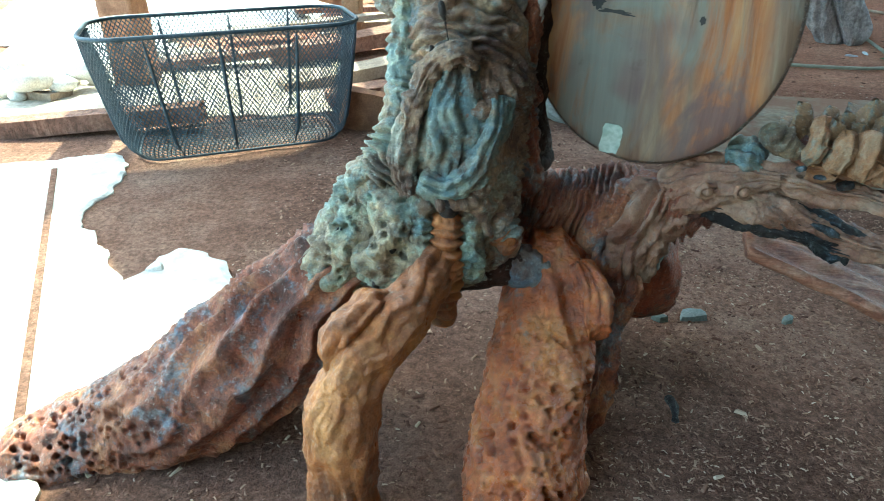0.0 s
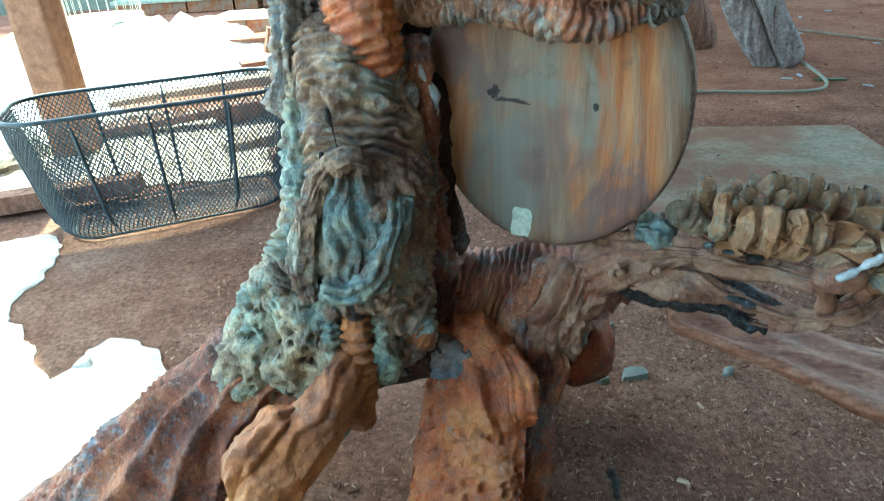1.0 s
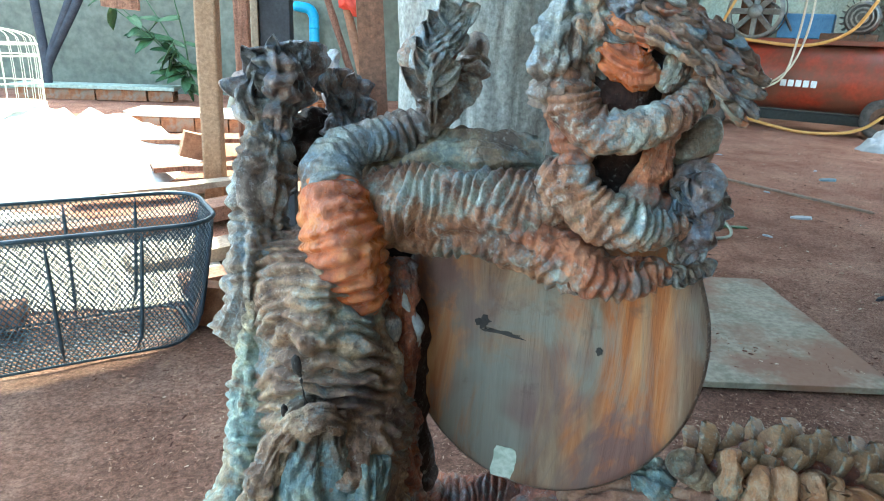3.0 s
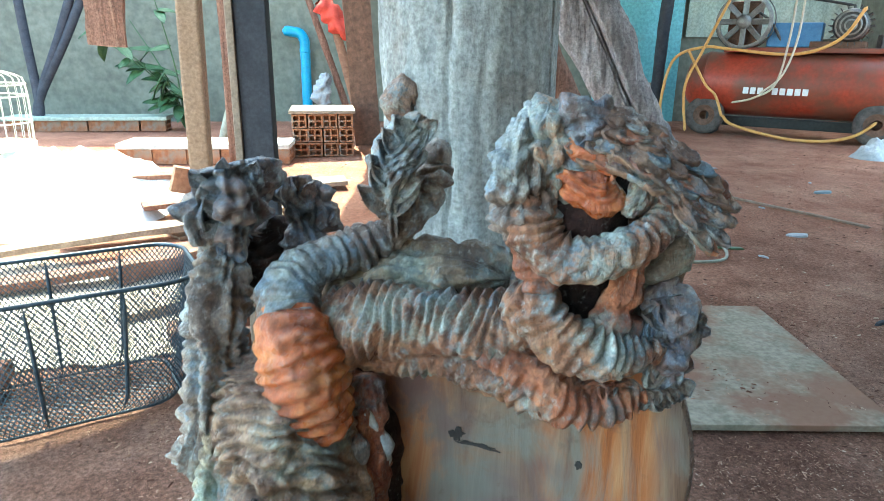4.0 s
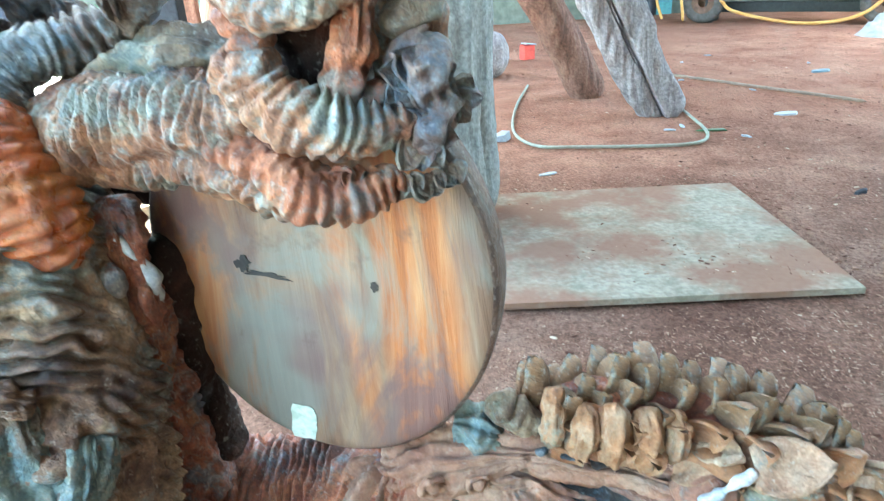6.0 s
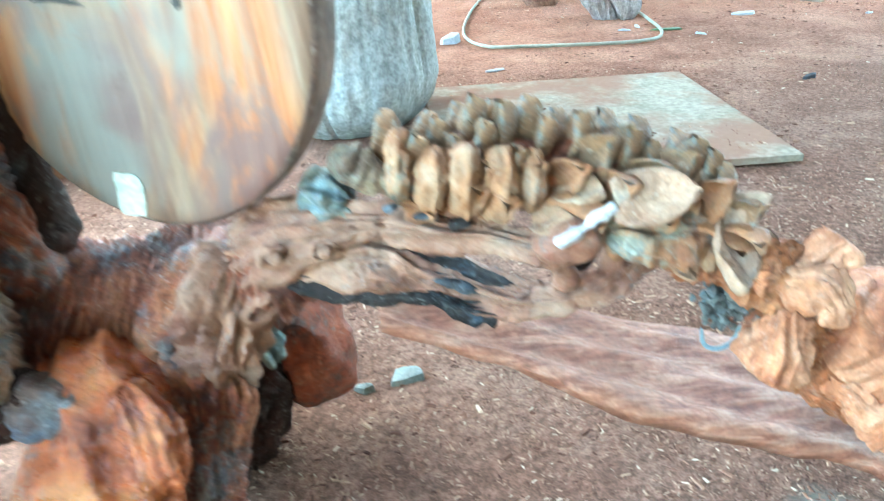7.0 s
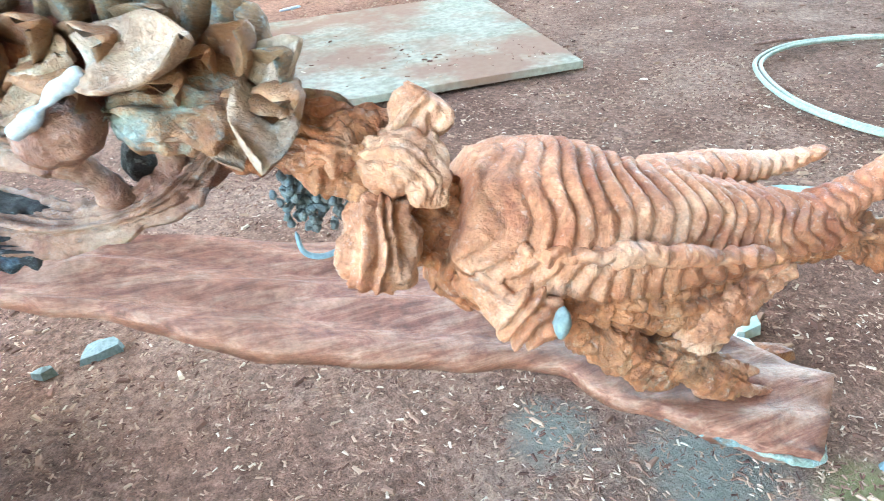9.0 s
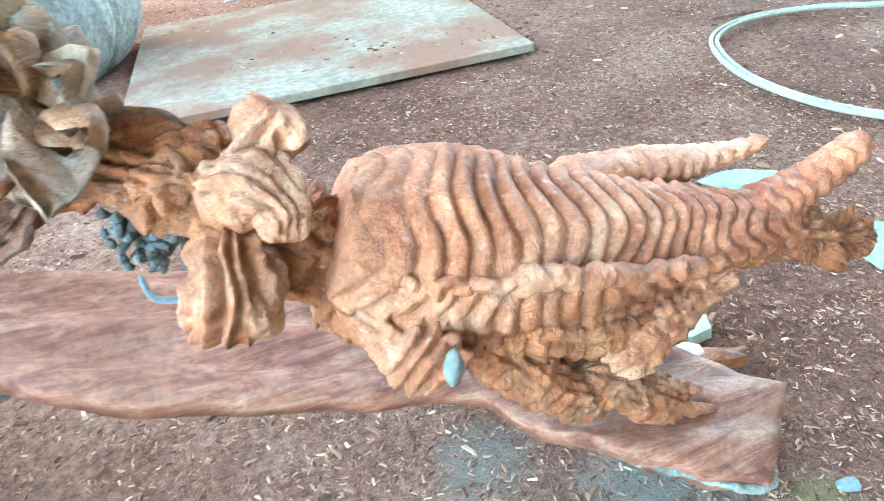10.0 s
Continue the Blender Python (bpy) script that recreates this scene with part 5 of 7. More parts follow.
def statue():
    ribs = ridged(0.0160, 0.0056, 0.06, True, 0.50)
    fine = ridged(0.0125, 0.0045, scaled=False, wave=0.15)
    gouged = both(fluted(8, 0.008, 4.0), carved(0, 0, 0.002, 0, 0, 60, 0.006, facet=0.004))
    folds = both(fluted(9, 0.009, 3.0, 0.8), carved(0, 0, 0.003, 0, 0, 60, 0.010, facet=0.008))
    rough = carved(0, 0, 0.012, 0, 0, 60, 0.012, lump_scale=34, facet=0.006)
    scaly = carved(0.0125, 0.0045, 0.004, 0.6, 0.002, 70, 0.004, lump_scale=24, wob=0.6)
    rows = [([(0.819, 0.805, 0.249, 0.0468), (0.839, 0.800, 0.239, 0.0570), (0.872, 0.795, 0.225, 0.0640), (0.912, 0.790, 0.212, 0.0640), (0.955, 0.785, 0.201, 0.0580), (1.002, 0.780, 0.191, 0.0480), (1.052, 0.775, 0.182, 0.0380), (1.100, 0.770, 0.174, 0.0300), (1.135, 0.766, 0.168, 0.0247), (1.163, 0.765, 0.163, 0.0195)], 0.0015, 130, ribs, (0.10, 0.8)),
            # tail, forked leg
            ([(0.985, 0.820, 0.230, 0.0200), (1.040, 0.815, 0.223, 0.0196), (1.087, 0.810, 0.216, 0.0176), (1.126, 0.800, 0.217, 0.0135), (1.155, 0.790, 0.223, 0.0070)], 0.0018, 48, fine, (0.8, 0.3)),
            ([(1.110, 0.770, 0.175, 0.0240), (1.156, 0.765, 0.190, 0.0176), (1.180, 0.760, 0.203, 0.0149), (1.201, 0.757, 0.214, 0.0125), (1.213, 0.755, 0.221, 0.0080)], 0.0018, 48, fine, (0.8, 0.3)),
            ([(1.115, 0.765, 0.165, 0.0200), (1.166, 0.760, 0.154, 0.0175), (1.204, 0.757, 0.136, 0.0141), (1.234, 0.755, 0.126, 0.0107), (1.250, 0.752, 0.126, 0.0047)], 0.0018, 44, rough, (0.8, 0.6)),
            # smooth thigh, foot and claws
            ([(1.090, 0.755, 0.160, 0.0140), (1.060, 0.752, 0.152, 0.0175), (1.033, 0.748, 0.146, 0.0208), (0.998, 0.742, 0.136, 0.0220), (0.971, 0.737, 0.126, 0.0178)], 0.0018, 60, gouged, (0.8, 0.8)),
            ([(0.955, 0.737, 0.132, 0.0137), (0.985, 0.732, 0.104, 0.0167), (1.015, 0.727, 0.083, 0.0148), (1.035, 0.724, 0.068, 0.0093)], 0.0018, 52, scaly, (0.8, 0.8)),
            ([(1.018, 0.722, 0.078, 0.0070), (1.050, 0.720, 0.056, 0.0056), (1.072, 0.718, 0.048, 0.0016)], 0.002, 16, carved(0, 0, 0.002), (0.8, 0.8)),
            ([(1.010, 0.726, 0.099, 0.0065), (1.036, 0.724, 0.082, 0.0050), (1.054, 0.722, 0.073, 0.0016)], 0.002, 16, carved(0, 0, 0.002), (0.8, 0.8)),
            ([(0.989, 0.722, 0.084, 0.0060), (1.014, 0.720, 0.065, 0.0046), (1.032, 0.718, 0.055, 0.0016)], 0.002, 16, carved(0, 0, 0.002), (0.8, 0.8)),
            # carved mass between head and leaves, hood
            ([(0.691, 0.806, 0.326, 0.0117), (0.715, 0.803, 0.324, 0.0157), (0.739, 0.799, 0.319, 0.0171), (0.762, 0.794, 0.314, 0.0168), (0.779, 0.790, 0.308, 0.0160)], 0.0018, 64, both(carved(0.016, 0.003, 0.010, 0.6, 0.004, 50, 0.010, lump_scale=30), fluted(6, 0.006, 5.0)), (0.8, 0.8)),
            ([(0.775, 0.782, 0.315, 0.0121), (0.790, 0.782, 0.316, 0.0145), (0.796, 0.776, 0.311, 0.0139), (0.798, 0.768, 0.301, 0.0111), (0.794, 0.762, 0.286, 0.0034)], 0.0016, 60, carved(0, 0, 0.004, 0, 0, 60, 0.005, lump_scale=26, facet=0.006), (0.7, 0.8)),
            # arm with a plugged end, flank along the plank
            ([(0.812, 0.768, 0.240, 0.0112), (0.827, 0.754, 0.220, 0.0145), (0.844, 0.743, 0.205, 0.0141), (0.858, 0.733, 0.196, 0.0116), (0.867, 0.726, 0.187, 0.0065)], 0.0016, 48, scaly, (0.8, 0.5)),
            ([(0.885, 0.750, 0.180, 0.0130), (0.917, 0.738, 0.146, 0.0150), (0.948, 0.733, 0.117, 0.0138), (0.977, 0.729, 0.092, 0.0090)], 0.0018, 52, scaly, (0.8, 0.8)),
            # belly
            ([(0.861, 0.762, 0.217, 0.0166), (0.897, 0.755, 0.197, 0.0228), (0.935, 0.752, 0.177, 0.0261), (0.981, 0.755, 0.157, 0.0255), (1.028, 0.760, 0.148, 0.0195)], 0.0016, 84, ridged(0.0150, 0.0050, -1.4, True, 0.3), (0.8, 0.8)),
            # ledge between ribs and belly that runs out as a smooth stick
            ([(0.838, 0.745, 0.248, 0.0050), (0.869, 0.735, 0.241, 0.0065), (0.900, 0.729, 0.235, 0.0078), (0.928, 0.725, 0.229, 0.0080), (0.964, 0.724, 0.216, 0.0060), (1.002, 0.726, 0.203, 0.0064), (1.039, 0.728, 0.191, 0.0070)], 0.0015, 30, carved(0.016, 0.003, 0.003), (0.8, 0.3)),
            # neck and shoulder behind the head, cheek, face, shield of the chest, ear
            ([(0.715, 0.818, 0.335, 0.0126), (0.739, 0.804, 0.325, 0.0143), (0.763, 0.799, 0.318, 0.0154), (0.784, 0.799, 0.300, 0.0177)], 0.002, 52, rough, (0.8, 0.8)),
            ([(0.776, 0.800, 0.275, 0.0210), (0.800, 0.802, 0.256, 0.0250), (0.832, 0.802, 0.243, 0.0320)], 0.0025, 60, rough, (0.8, 0.8)),
            ([(0.737, 0.795, 0.324, 0.0081), (0.750, 0.788, 0.321, 0.0135), (0.764, 0.782, 0.317, 0.0141)], 0.0015, 56, carved(0.012, 0.003, 0.009, 0, 0.004, 60, 0.006, lump_scale=40), (0.8, 0.8)),
            ([(0.762, 0.782, 0.316, 0.0098), (0.776, 0.774, 0.313, 0.0157), (0.789, 0.768, 0.308, 0.0164), (0.796, 0.763, 0.298, 0.0116), (0.792, 0.759, 0.285, 0.0033)], 0.0015, 56, carved(0, 0, 0.004, 0, 0, 60, 0.004, lump_scale=30, facet=0.005), (0.6, 0.8)),
            ([(0.773, 0.774, 0.295, 0.0095), (0.767, 0.768, 0.282, 0.0162), (0.762, 0.763, 0.266, 0.0210), (0.758, 0.760, 0.251, 0.0230), (0.754, 0.759, 0.242, 0.0192)], 0.0015, 84, folds, (0.6, 0.4)),
            ([(0.791, 0.788, 0.310, 0.0131), (0.799, 0.788, 0.323, 0.0152), (0.806, 0.788, 0.333, 0.0150), (0.813, 0.788, 0.342, 0.0126)], 0.0015, 52, carved(0, 0, 0.006, 0, 0, 60, 0.008, facet=0.012), (0.6, 0.2))]
    d = [tube_data(p, step, seg, f, True, 0.62 if k == 1 else 1.0, ends) for k, (p, step, seg, f, ends) in enumerate(rows)]
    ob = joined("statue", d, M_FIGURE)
    ob.data.materials.append(M_FIGSHADE)
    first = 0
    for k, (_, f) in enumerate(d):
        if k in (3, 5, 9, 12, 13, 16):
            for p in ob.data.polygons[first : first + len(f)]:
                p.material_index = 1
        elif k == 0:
            # Body faces below the ledge take the shaded copy of the wood.
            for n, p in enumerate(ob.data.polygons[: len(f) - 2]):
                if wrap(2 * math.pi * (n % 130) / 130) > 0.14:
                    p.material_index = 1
        first += len(f)
    return tagged(ob, "freshly carved orange wooden figure with rippled body, on the plank", "statue")


statue()
for x, y, z, sx in ((0.851, 0.703, 0.219, 0.010),):
    peg = tube("peg", [(x - 0.004, y, z, 0.009), (x + 0.002, y - 0.002, z - 0.001, 0.010), (x + 0.006, y - 0.003, z - 0.002, 0.007)], M_SHARD, 0.002, 18, carved(0, 0, 0.004))
    tagged(peg, "greenish plug set in the carved figure", "plug")
clump = []
rc = random.Random(9)
for k in range(170):
    x, y, z = 0.737 + rc.gauss(0, 0.011), 0.802 + rc.gauss(0, 0.007), 0.288 + rc.gauss(0, 0.010)
    clump.append(tube_data([(x, y, z, 0.0014), (x + rc.uniform(-.004, .004), y - 0.003, z + 0.002, 0.0026), (x + rc.uniform(-.005, .005), y, z + 0.005, 0.0014)], 0.002, 8))
tagged(joined("lichen_clump", clump, M_LICHEN), "grey crusty clump hanging between figure and plank", "lichen", kind="stuff")
tagged(tube("blue_string", [(0.720, 0.800, 0.268, 0.0014), (0.722, 0.796, 0.254, 0.0018), (0.734, 0.795, 0.248, 0.0020), (0.748, 0.797, 0.252, 0.0018), (0.754, 0.800, 0.266, 0.0014)], M_BLUEGREY, 0.003, 10), "loop of dull blue string under the lichen", "string")

# ---- yard things ----
ply = box("plywood_sheet", pose(1.09, 2.07, 0.012, 0, 0, -6.6), (0.83, 0.765, 0.017), M_PLY, 0.002)
tagged(ply, "dusty grey plywood board lying on the dirt", "board")


def log_disp(amp=0.02, crack=0.0):
    def f(s, a, p, r):
        d = amp * (n3((p.x * 2, p.y * 2, p.z * 0.5), 4.0) + 0.35 * n3((p.x * 6, p.y * 6, p.z), 5.0)) + 0.003 * n3((p.x * 10, p.y * 10, p.z * 0.7), 9.0)
        if crack:
            w = abs(((a / (2 * math.pi) * 5 + 0.25 * n3((0, 0, s), 3.0)) % 1.0) - 0.5)
            d -= crack * max(0, 1 - w / 0.022) * max(0, 0.45 + n3((a, 0, s), 2.5))
        d += 0.0022 * (1 - 2 * abs(n3((p.x * 14, p.y * 14, p.z * 1.6), 3.0)))
        return d

    return f


def split_disp(amp):
    """A log with flat faces and one long open split down the side."""
    base = log_disp(amp, 0.08)

    def f(s, a, p, r):
        w = abs(a - math.pi - 0.12 - 0.20 * n3((0, 0, s), 2.0))
        step = 0.020 if a > math.pi + 0.12 else -0.010
        return base(s, a, p, r) - 0.07 * max(0.0, 1 - w / 0.06) + step - 0.028 * abs(math.sin(1.5 * a))

    return f


trunk = thing("tree_trunk", 0.47, 2.3, 0, "thick bare weathered grey log standing upright", "log")
under(tube("bole", [(0.48, 2.30, -0.05, 0.26), (0.475, 2.31, 0.35, 0.25), (0.475, 2.33, 0.8, 0.25), (0.47, 2.34, 1.2, 0.25), (0.46, 2.36, 1.9, 0.24)], M_LOG, 0.010, 190, log_disp(0.02, 0.035)), trunk)
tagged(under(tube("knot", [(0.30, 2.20, 0.745, 0.062), (0.272, 2.14, 0.75, 0.048), (0.262, 2.115, 0.752, 0.020)], M_BARK, 0.005, 44, carved(0.02, 0.010, 0.02, 0, 0.02, 30)), trunk), "dark broken knot")
lean = thing("leaning_log", 1.75, 3.55, 0, "bark-covered grey log leaning against its neighbours", "log")
under(tube("bole", [(1.81, 3.52, -0.05, 0.115), (1.57, 3.56, 0.40, 0.14), (1.335, 3.60, 0.86, 0.155), (1.07, 3.65, 1.4, 0.16), (0.85, 3.7, 1.9, 0.16)], M_LEAN, 0.010, 170, split_disp(0.035)), lean)
lean2 = thing("leaning_log", 1.60, 4.1, 0, "dark brown log leaning behind a grey one", "log")
under(tube("bole", [(1.64, 4.10, -0.03, 0.095), (1.35, 4.05, 0.48, 0.105), (1.02, 4.0, 1.05, 0.11), (0.75, 3.95, 1.5, 0.11)], M_BROWNLOG, 0.012, 56, log_disp(0.018, 0.02)), lean2)


# mesh basket
def outline_at(s, a, b, rad):
    """A point on a rounded rectangle's outline, s from 0 to 1, and the outward way."""
    sides = [(2 * (a - rad)), math.pi * rad / 2, 2 * (b - rad), math.pi * rad / 2] * 2
    run = (s % 1.0) * sum(sides)
    corner = [(a - rad, -b), (a, b - rad), (-(a - rad), b), (-a, -(b - rad))]
    for k in range(8):
        if run <= sides[k] or k == 7:
            q = k // 2
            turn = [(1, 0), (0, 1), (-1, 0), (0, -1)][q]
            if k % 2 == 0:
                ex, ey = corner[q]
                left = sides[k] - run
                return Vector((ex - turn[0] * left, ey - turn[1] * left, 0))
            cx, cy = [(a - rad, -(b - rad)), (a - rad, b - rad), (-(a - rad), b - rad), (-(a - rad), -(b - rad))][q]
            ang = [-90, 0, 90, 180][q] + 90 * run / sides[k]
            return Vector((cx + rad * math.cos(radians(ang)), cy + rad * math.sin(radians(ang)), 0))
        run -= sides[k]


def basket():
    m = pose(-0.62, 1.985, 0.006, 0, 0, 24)
    th = thing("wire_basket", -0.62, 1.985, 0.0, "black expanded-metal mesh basket with rounded corners standing on dirt", "basket")
    a, b, h = 0.36, 0.18, 0.33

    def at(s, t, grow=0.0):
        k = 0.83 + 0.17 * t ** 0.8 - 0.05 * max(0.0, 1 - t / 0.12) ** 2
        p = outline_at(s, a, b, 0.10)
        return m @ Vector((p.x * (k + grow), p.y * (k + grow), h * t))

    ring = lambda t, r: [(*at(i / 72, t), r) for i in range(73)]
    tagged(under(tube("rim", ring(1.0, 0.006), M_BASKET, 0.01, 8, None, False), th), "round steel rim")
    under(tube("foot_ring", ring(0.0, 0.004), M_BASKET, 0.012, 8, None, False), th)
    strands, count, rows = [], 150, 38
    for k in range(count):
        for way in (1, -1):
            pts = [(*at((k + way * 0.5 * j) / count, j / rows), 0.0015) for j in range(0, rows + 1)]
            strands.append(ribbon(pts))
    tagged(under(joined("mesh_side", strands, M_BASKET, False), th), "diamond mesh")
    floor = []
    for k in range(-13, 14):
        for way in (1, -1):
            pts = []
            for j in range(-12, 13):
                u, v = k * 0.028 + way * j * 0.018, j * 0.014
                if abs(u) < a * 0.76 and abs(v) < b * 0.76:
                    pts.append((*(m @ Vector((u, v, 0.003))), 0.0013))
            if len(pts) > 2:
                floor.append(ribbon(pts))
    under(joined("mesh_floor", floor, M_BASKET, False), th)
    for s in (0.03, 0.12, 0.22, 0.34, 0.42, 0.53, 0.62, 0.72, 0.84, 0.93):
        under(tube("rib", [(*at(s, 0, 0.005), 0.005), (*at(s, 0.12, 0.005), 0.005), (*at(s, 0.5, 0.005), 0.005), (*at(s, 1.0, 0.005), 0.005)], M_BASKET, 0.05, 8), th)
    return th


def ribbon(pts):
    """A thin four-sided wire through rows x, y, z, radius."""
    p = [Vector(q[:3]) for q in pts]
    verts, faces = [], []
    for i, q in enumerate(p):
        t = (p[min(i + 1, len(p) - 1)] - p[max(i - 1, 0)]).normalized()
        s = t.cross(Vector((0.31, 0.42, 0.85))).normalized()
        o = t.cross(s)
        r = pts[i][3]
        verts += [q + s * r, q + o * r, q - s * r, q - o * r]
    for i in range(len(p) - 1):
        for k in range(4):
            faces.append((4 * i + k, 4 * i + (k + 1) % 4, 4 * i + 4 + (k + 1) % 4, 4 * i + 4 + k))
    return verts, faces


basket()


# air compressor
def lathe(prof, seg=48):
    """A solid turned about +x; prof rows are x, radius."""
    verts, faces = [], []
    for x, r in prof:
        for k in range(seg):
            a = 2 * math.pi * k / seg
            verts.append(Vector((x, max(r, 0.0005) * math.cos(a), max(r, 0.0005) * math.sin(a))))
    for j in range(len(prof) - 1):
        for k in range(seg):
            k2 = (k + 1) % seg
            faces.append((j * seg + k, j * seg + k2, (j + 1) * seg + k2, (j + 1) * seg + k))
    return verts, faces


def wheel_on(parent, x, y, r, turn):
    m = pose(x, y, r, 0, 0, turn)
    tyre = [(-0.045, r * 0.55), (-0.05, r * 0.75), (-0.042, r * 0.93), (-0.02, r), (0.02, r), (0.042, r * 0.93), (0.05, r * 0.75), (0.045, r * 0.55)]
    wheel = under(joined("wheel", [moved(lathe([(-0.03, r * 0.25), (-0.03, r * 0.5), (-0.045, r * 0.58), (0.045, r * 0.58), (0.03, r * 0.5), (0.03, r * 0.25), (0.05, r * 0.2), (0.05, 0)]), m)], M_RUST), parent)
    t = joined("tyre", [moved(lathe(tyre), m)], M_TYRE)
    t.parent = wheel
    tagged(t, "dusty rubber tyre")


def compressor():
    d = Vector((0.76, -0.65, 0)).normalized()
    ang = math.degrees(math.atan2(d.y, d.x))
    th = thing("air_compressor", 4.5, 7.2, 0, "red tank air compressor on rubber wheels with hoses draped over it", "compressor")
    m = Matrix.Translation((3.95, 7.68, 0.54)) @ pose(0, 0, 0, 0, 0, ang)
    r = 0.335
    prof = [(-0.10, 0.0), (-0.092, 0.3 * r), (-0.05, 0.65 * r), (0.03, 0.88 * r), (0.12, 0.985 * r), (0.14, r), (2.3, r), (2.32, 0.985 * r), (2.41, 0.88 * r), (2.49, 0.65 * r), (2.53, 0.3 * r), (2.54, 0)]
    under(joined("tank", [moved(lathe(prof, 64), m)], M_TANK), th)
    under(joined("seam", [moved(lathe([(0.14, 0.3), (0.14, r + 0.005), (0.16, r + 0.005), (0.16, 0.3)], 64), m)], M_TANK), th)
    wheel_on(th, 3.94, 7.36, 0.205, ang + 90)
    wheel_on(th, 5.16, 6.30, 0.205, ang + 90)
    under(box("deck", m @ pose(1.2, 0, 0.36), (1.8, 0.4, 0.05), M_TANK, 0.01), th)
    under(box("skid", m @ pose(1.1, -0.02, -0.40), (1.7, 0.1, 0.1), M_BLACK, 0.012), th)
    for x in (0.25, 1.9):
        under(box("leg", m @ pose(x, -0.05, -0.40), (0.08, 0.36, 0.28), M_BLACK, 0.01), th)
    pulley = Matrix.Translation((4.156, 7.191, 1.18)) @ pose(0, 0, 0, 0, 0, ang + 90)
    rim = under(joined("pulley", [moved(lathe([(-0.03, 0.24), (-0.03, 0.275), (0.03, 0.275), (0.03, 0.24), (-0.03, 0.24)], 56), pulley), moved(lathe([(-0.05, 0.0), (-0.05, 0.07), (0.05, 0.07), (0.05, 0)], 24), pulley)], M_METAL), th)
    for k in range(8):
        blade = joined("spoke", [moved(box_data(0.018, 0.06, 0.19, 0.004), pulley @ pose(0, 0, 0, 45 * k) @ pose(0, 0, 0.15, 0, 0, 28))], M_METAL, False)
        blade.parent = rim
    at = Matrix.Translation((4.919, 6.6, 1.14)) @ pose(0, 0, 0, 0, 0, ang + 90)
    motor = under(joined("motor", [moved(lathe([(-0.02, 0), (-0.02, 0.12), (0.0, 0.15), (0.05, 0.16), (0.32, 0.16), (0.36, 0.13), (0.36, 0)], 40), at)], M_DARKMETAL), th)
    for k in range(20):
        fin = joined("fin", [moved(box_data(0.28, 0.010, 0.045, 0.002), at @ pose(0, 0, 0, 18 * k) @ pose(0.18, 0, 0.175))], M_DARKMETAL, False)
        fin.parent = motor
    for rr in (0.05, 0.09, 0.13):
        cover = joined("cover_ring", [moved(lathe([(-0.034, rr - 0.008), (-0.034, rr + 0.008), (-0.022, rr + 0.008), (-0.022, rr - 0.008), (-0.034, rr - 0.008)], 32), at)], M_METAL)
        cover.parent = motor
    guard = under(joined("belt_guard", [moved(lathe([(0.05, 0.285), (0.05, 0.295), (0.075, 0.295), (0.075, 0.285), (0.05, 0.285)], 56), pulley)], M_DARKMETAL), th)
    for k, (x, z, s) in enumerate(((0.75, 0.44, 0.10), (0.95, 0.43, 0.08), (1.75, 0.45, 0.12), (2.0, 0.42, 0.08))):
        under(box("fitting", m @ pose(x, -0.06, z, 0, 0, 15 * k), (s, s * 0.8, s * 1.1), M_RUST if k % 2 else M_DARKMETAL, 0.012), th)
    under(tube("pressure_pipe", [(*(m @ Vector((0.45, -0.1, 0.80))), 0.014), (*(m @ Vector((0.7, -0.18, 0.66))), 0.014), (*(m @ Vector((0.85, -0.12, 0.42))), 0.014), (*(m @ Vector((0.86, -0.10, 0.33))), 0.014)], M_DARKMETAL, 0.04, 10), th)
    under(box("cylinder_block", m @ pose(0.45, -0.02, 0.62, 0, 0, 0), (0.3, 0.26, 0.46), M_RUST, 0.03), th)
    under(box("motor_foot", m @ pose(1.35, 0.0, 0.41), (0.5, 0.3, 0.08), M_RUST, 0.015), th)
    under(tube("belt", [(4.17, 7.20, 1.45, 0.014), (4.5, 6.95, 1.42, 0.014), (4.92, 6.58, 1.32, 0.014)], M_BLACK, 0.05, 10), th)
    # lettering, kept as plain strokes
    for k in range(9):
        if k == 3:
            continue
        bar = moved(box_data(0.054, 0.006, 0.088, 0.004), m @ pose(0.60 + 0.070 * k, -r + 0.001, -0.04, -7, 0, 0))
        tagged(under(joined("lettering", [bar], M_WHITE, False), th), "white stencilled stroke")
    return th


compressor()


def hose(name, pts, r, material, label, category="hose"):
    ob = tube(name, [(*p, r) for p in pts], material, 0.02, 10)
    return tagged(ob, label, category)


hose("air_hose", [(3.62, 7.64, 0.03), (3.55, 7.66, 0.31), (3.62, 7.6, 0.78), (3.82, 7.35, 0.92), (4.05, 7.15, 0.90), (4.48, 6.75, 0.86), (4.75, 6.5, 1.0), (4.9, 6.4, 1.3)], 0.016, M_HOSE, "yellow air hose hanging over the compressor")
hose("air_hose", [(4.06, 7.22, 0.22), (4.14, 7.1, 0.12), (4.5, 6.75, 0.02), (4.8, 6.5, 0.025), (5.0, 6.35, 0.10), (5.12, 6.25, 0.24)], 0.016, M_HOSE, "yellow air hose sagging under the compressor")
hose("air_hose", [(3.75, 7.4, 0.02), (3.68, 7.38, 0.5), (3.80, 7.3, 0.9), (3.95, 7.15, 1.4)], 0.015, M_HOSE, "yellow air hose hanging beside the compressor")
hose("air_hose", [(3.70, 7.45, 0.9), (3.86, 7.3, 0.55), (3.95, 7.2, 0.42), (4.02, 7.14, 0.2)], 0.014, M_HOSE, "yellow air hose looping beside the compressor")
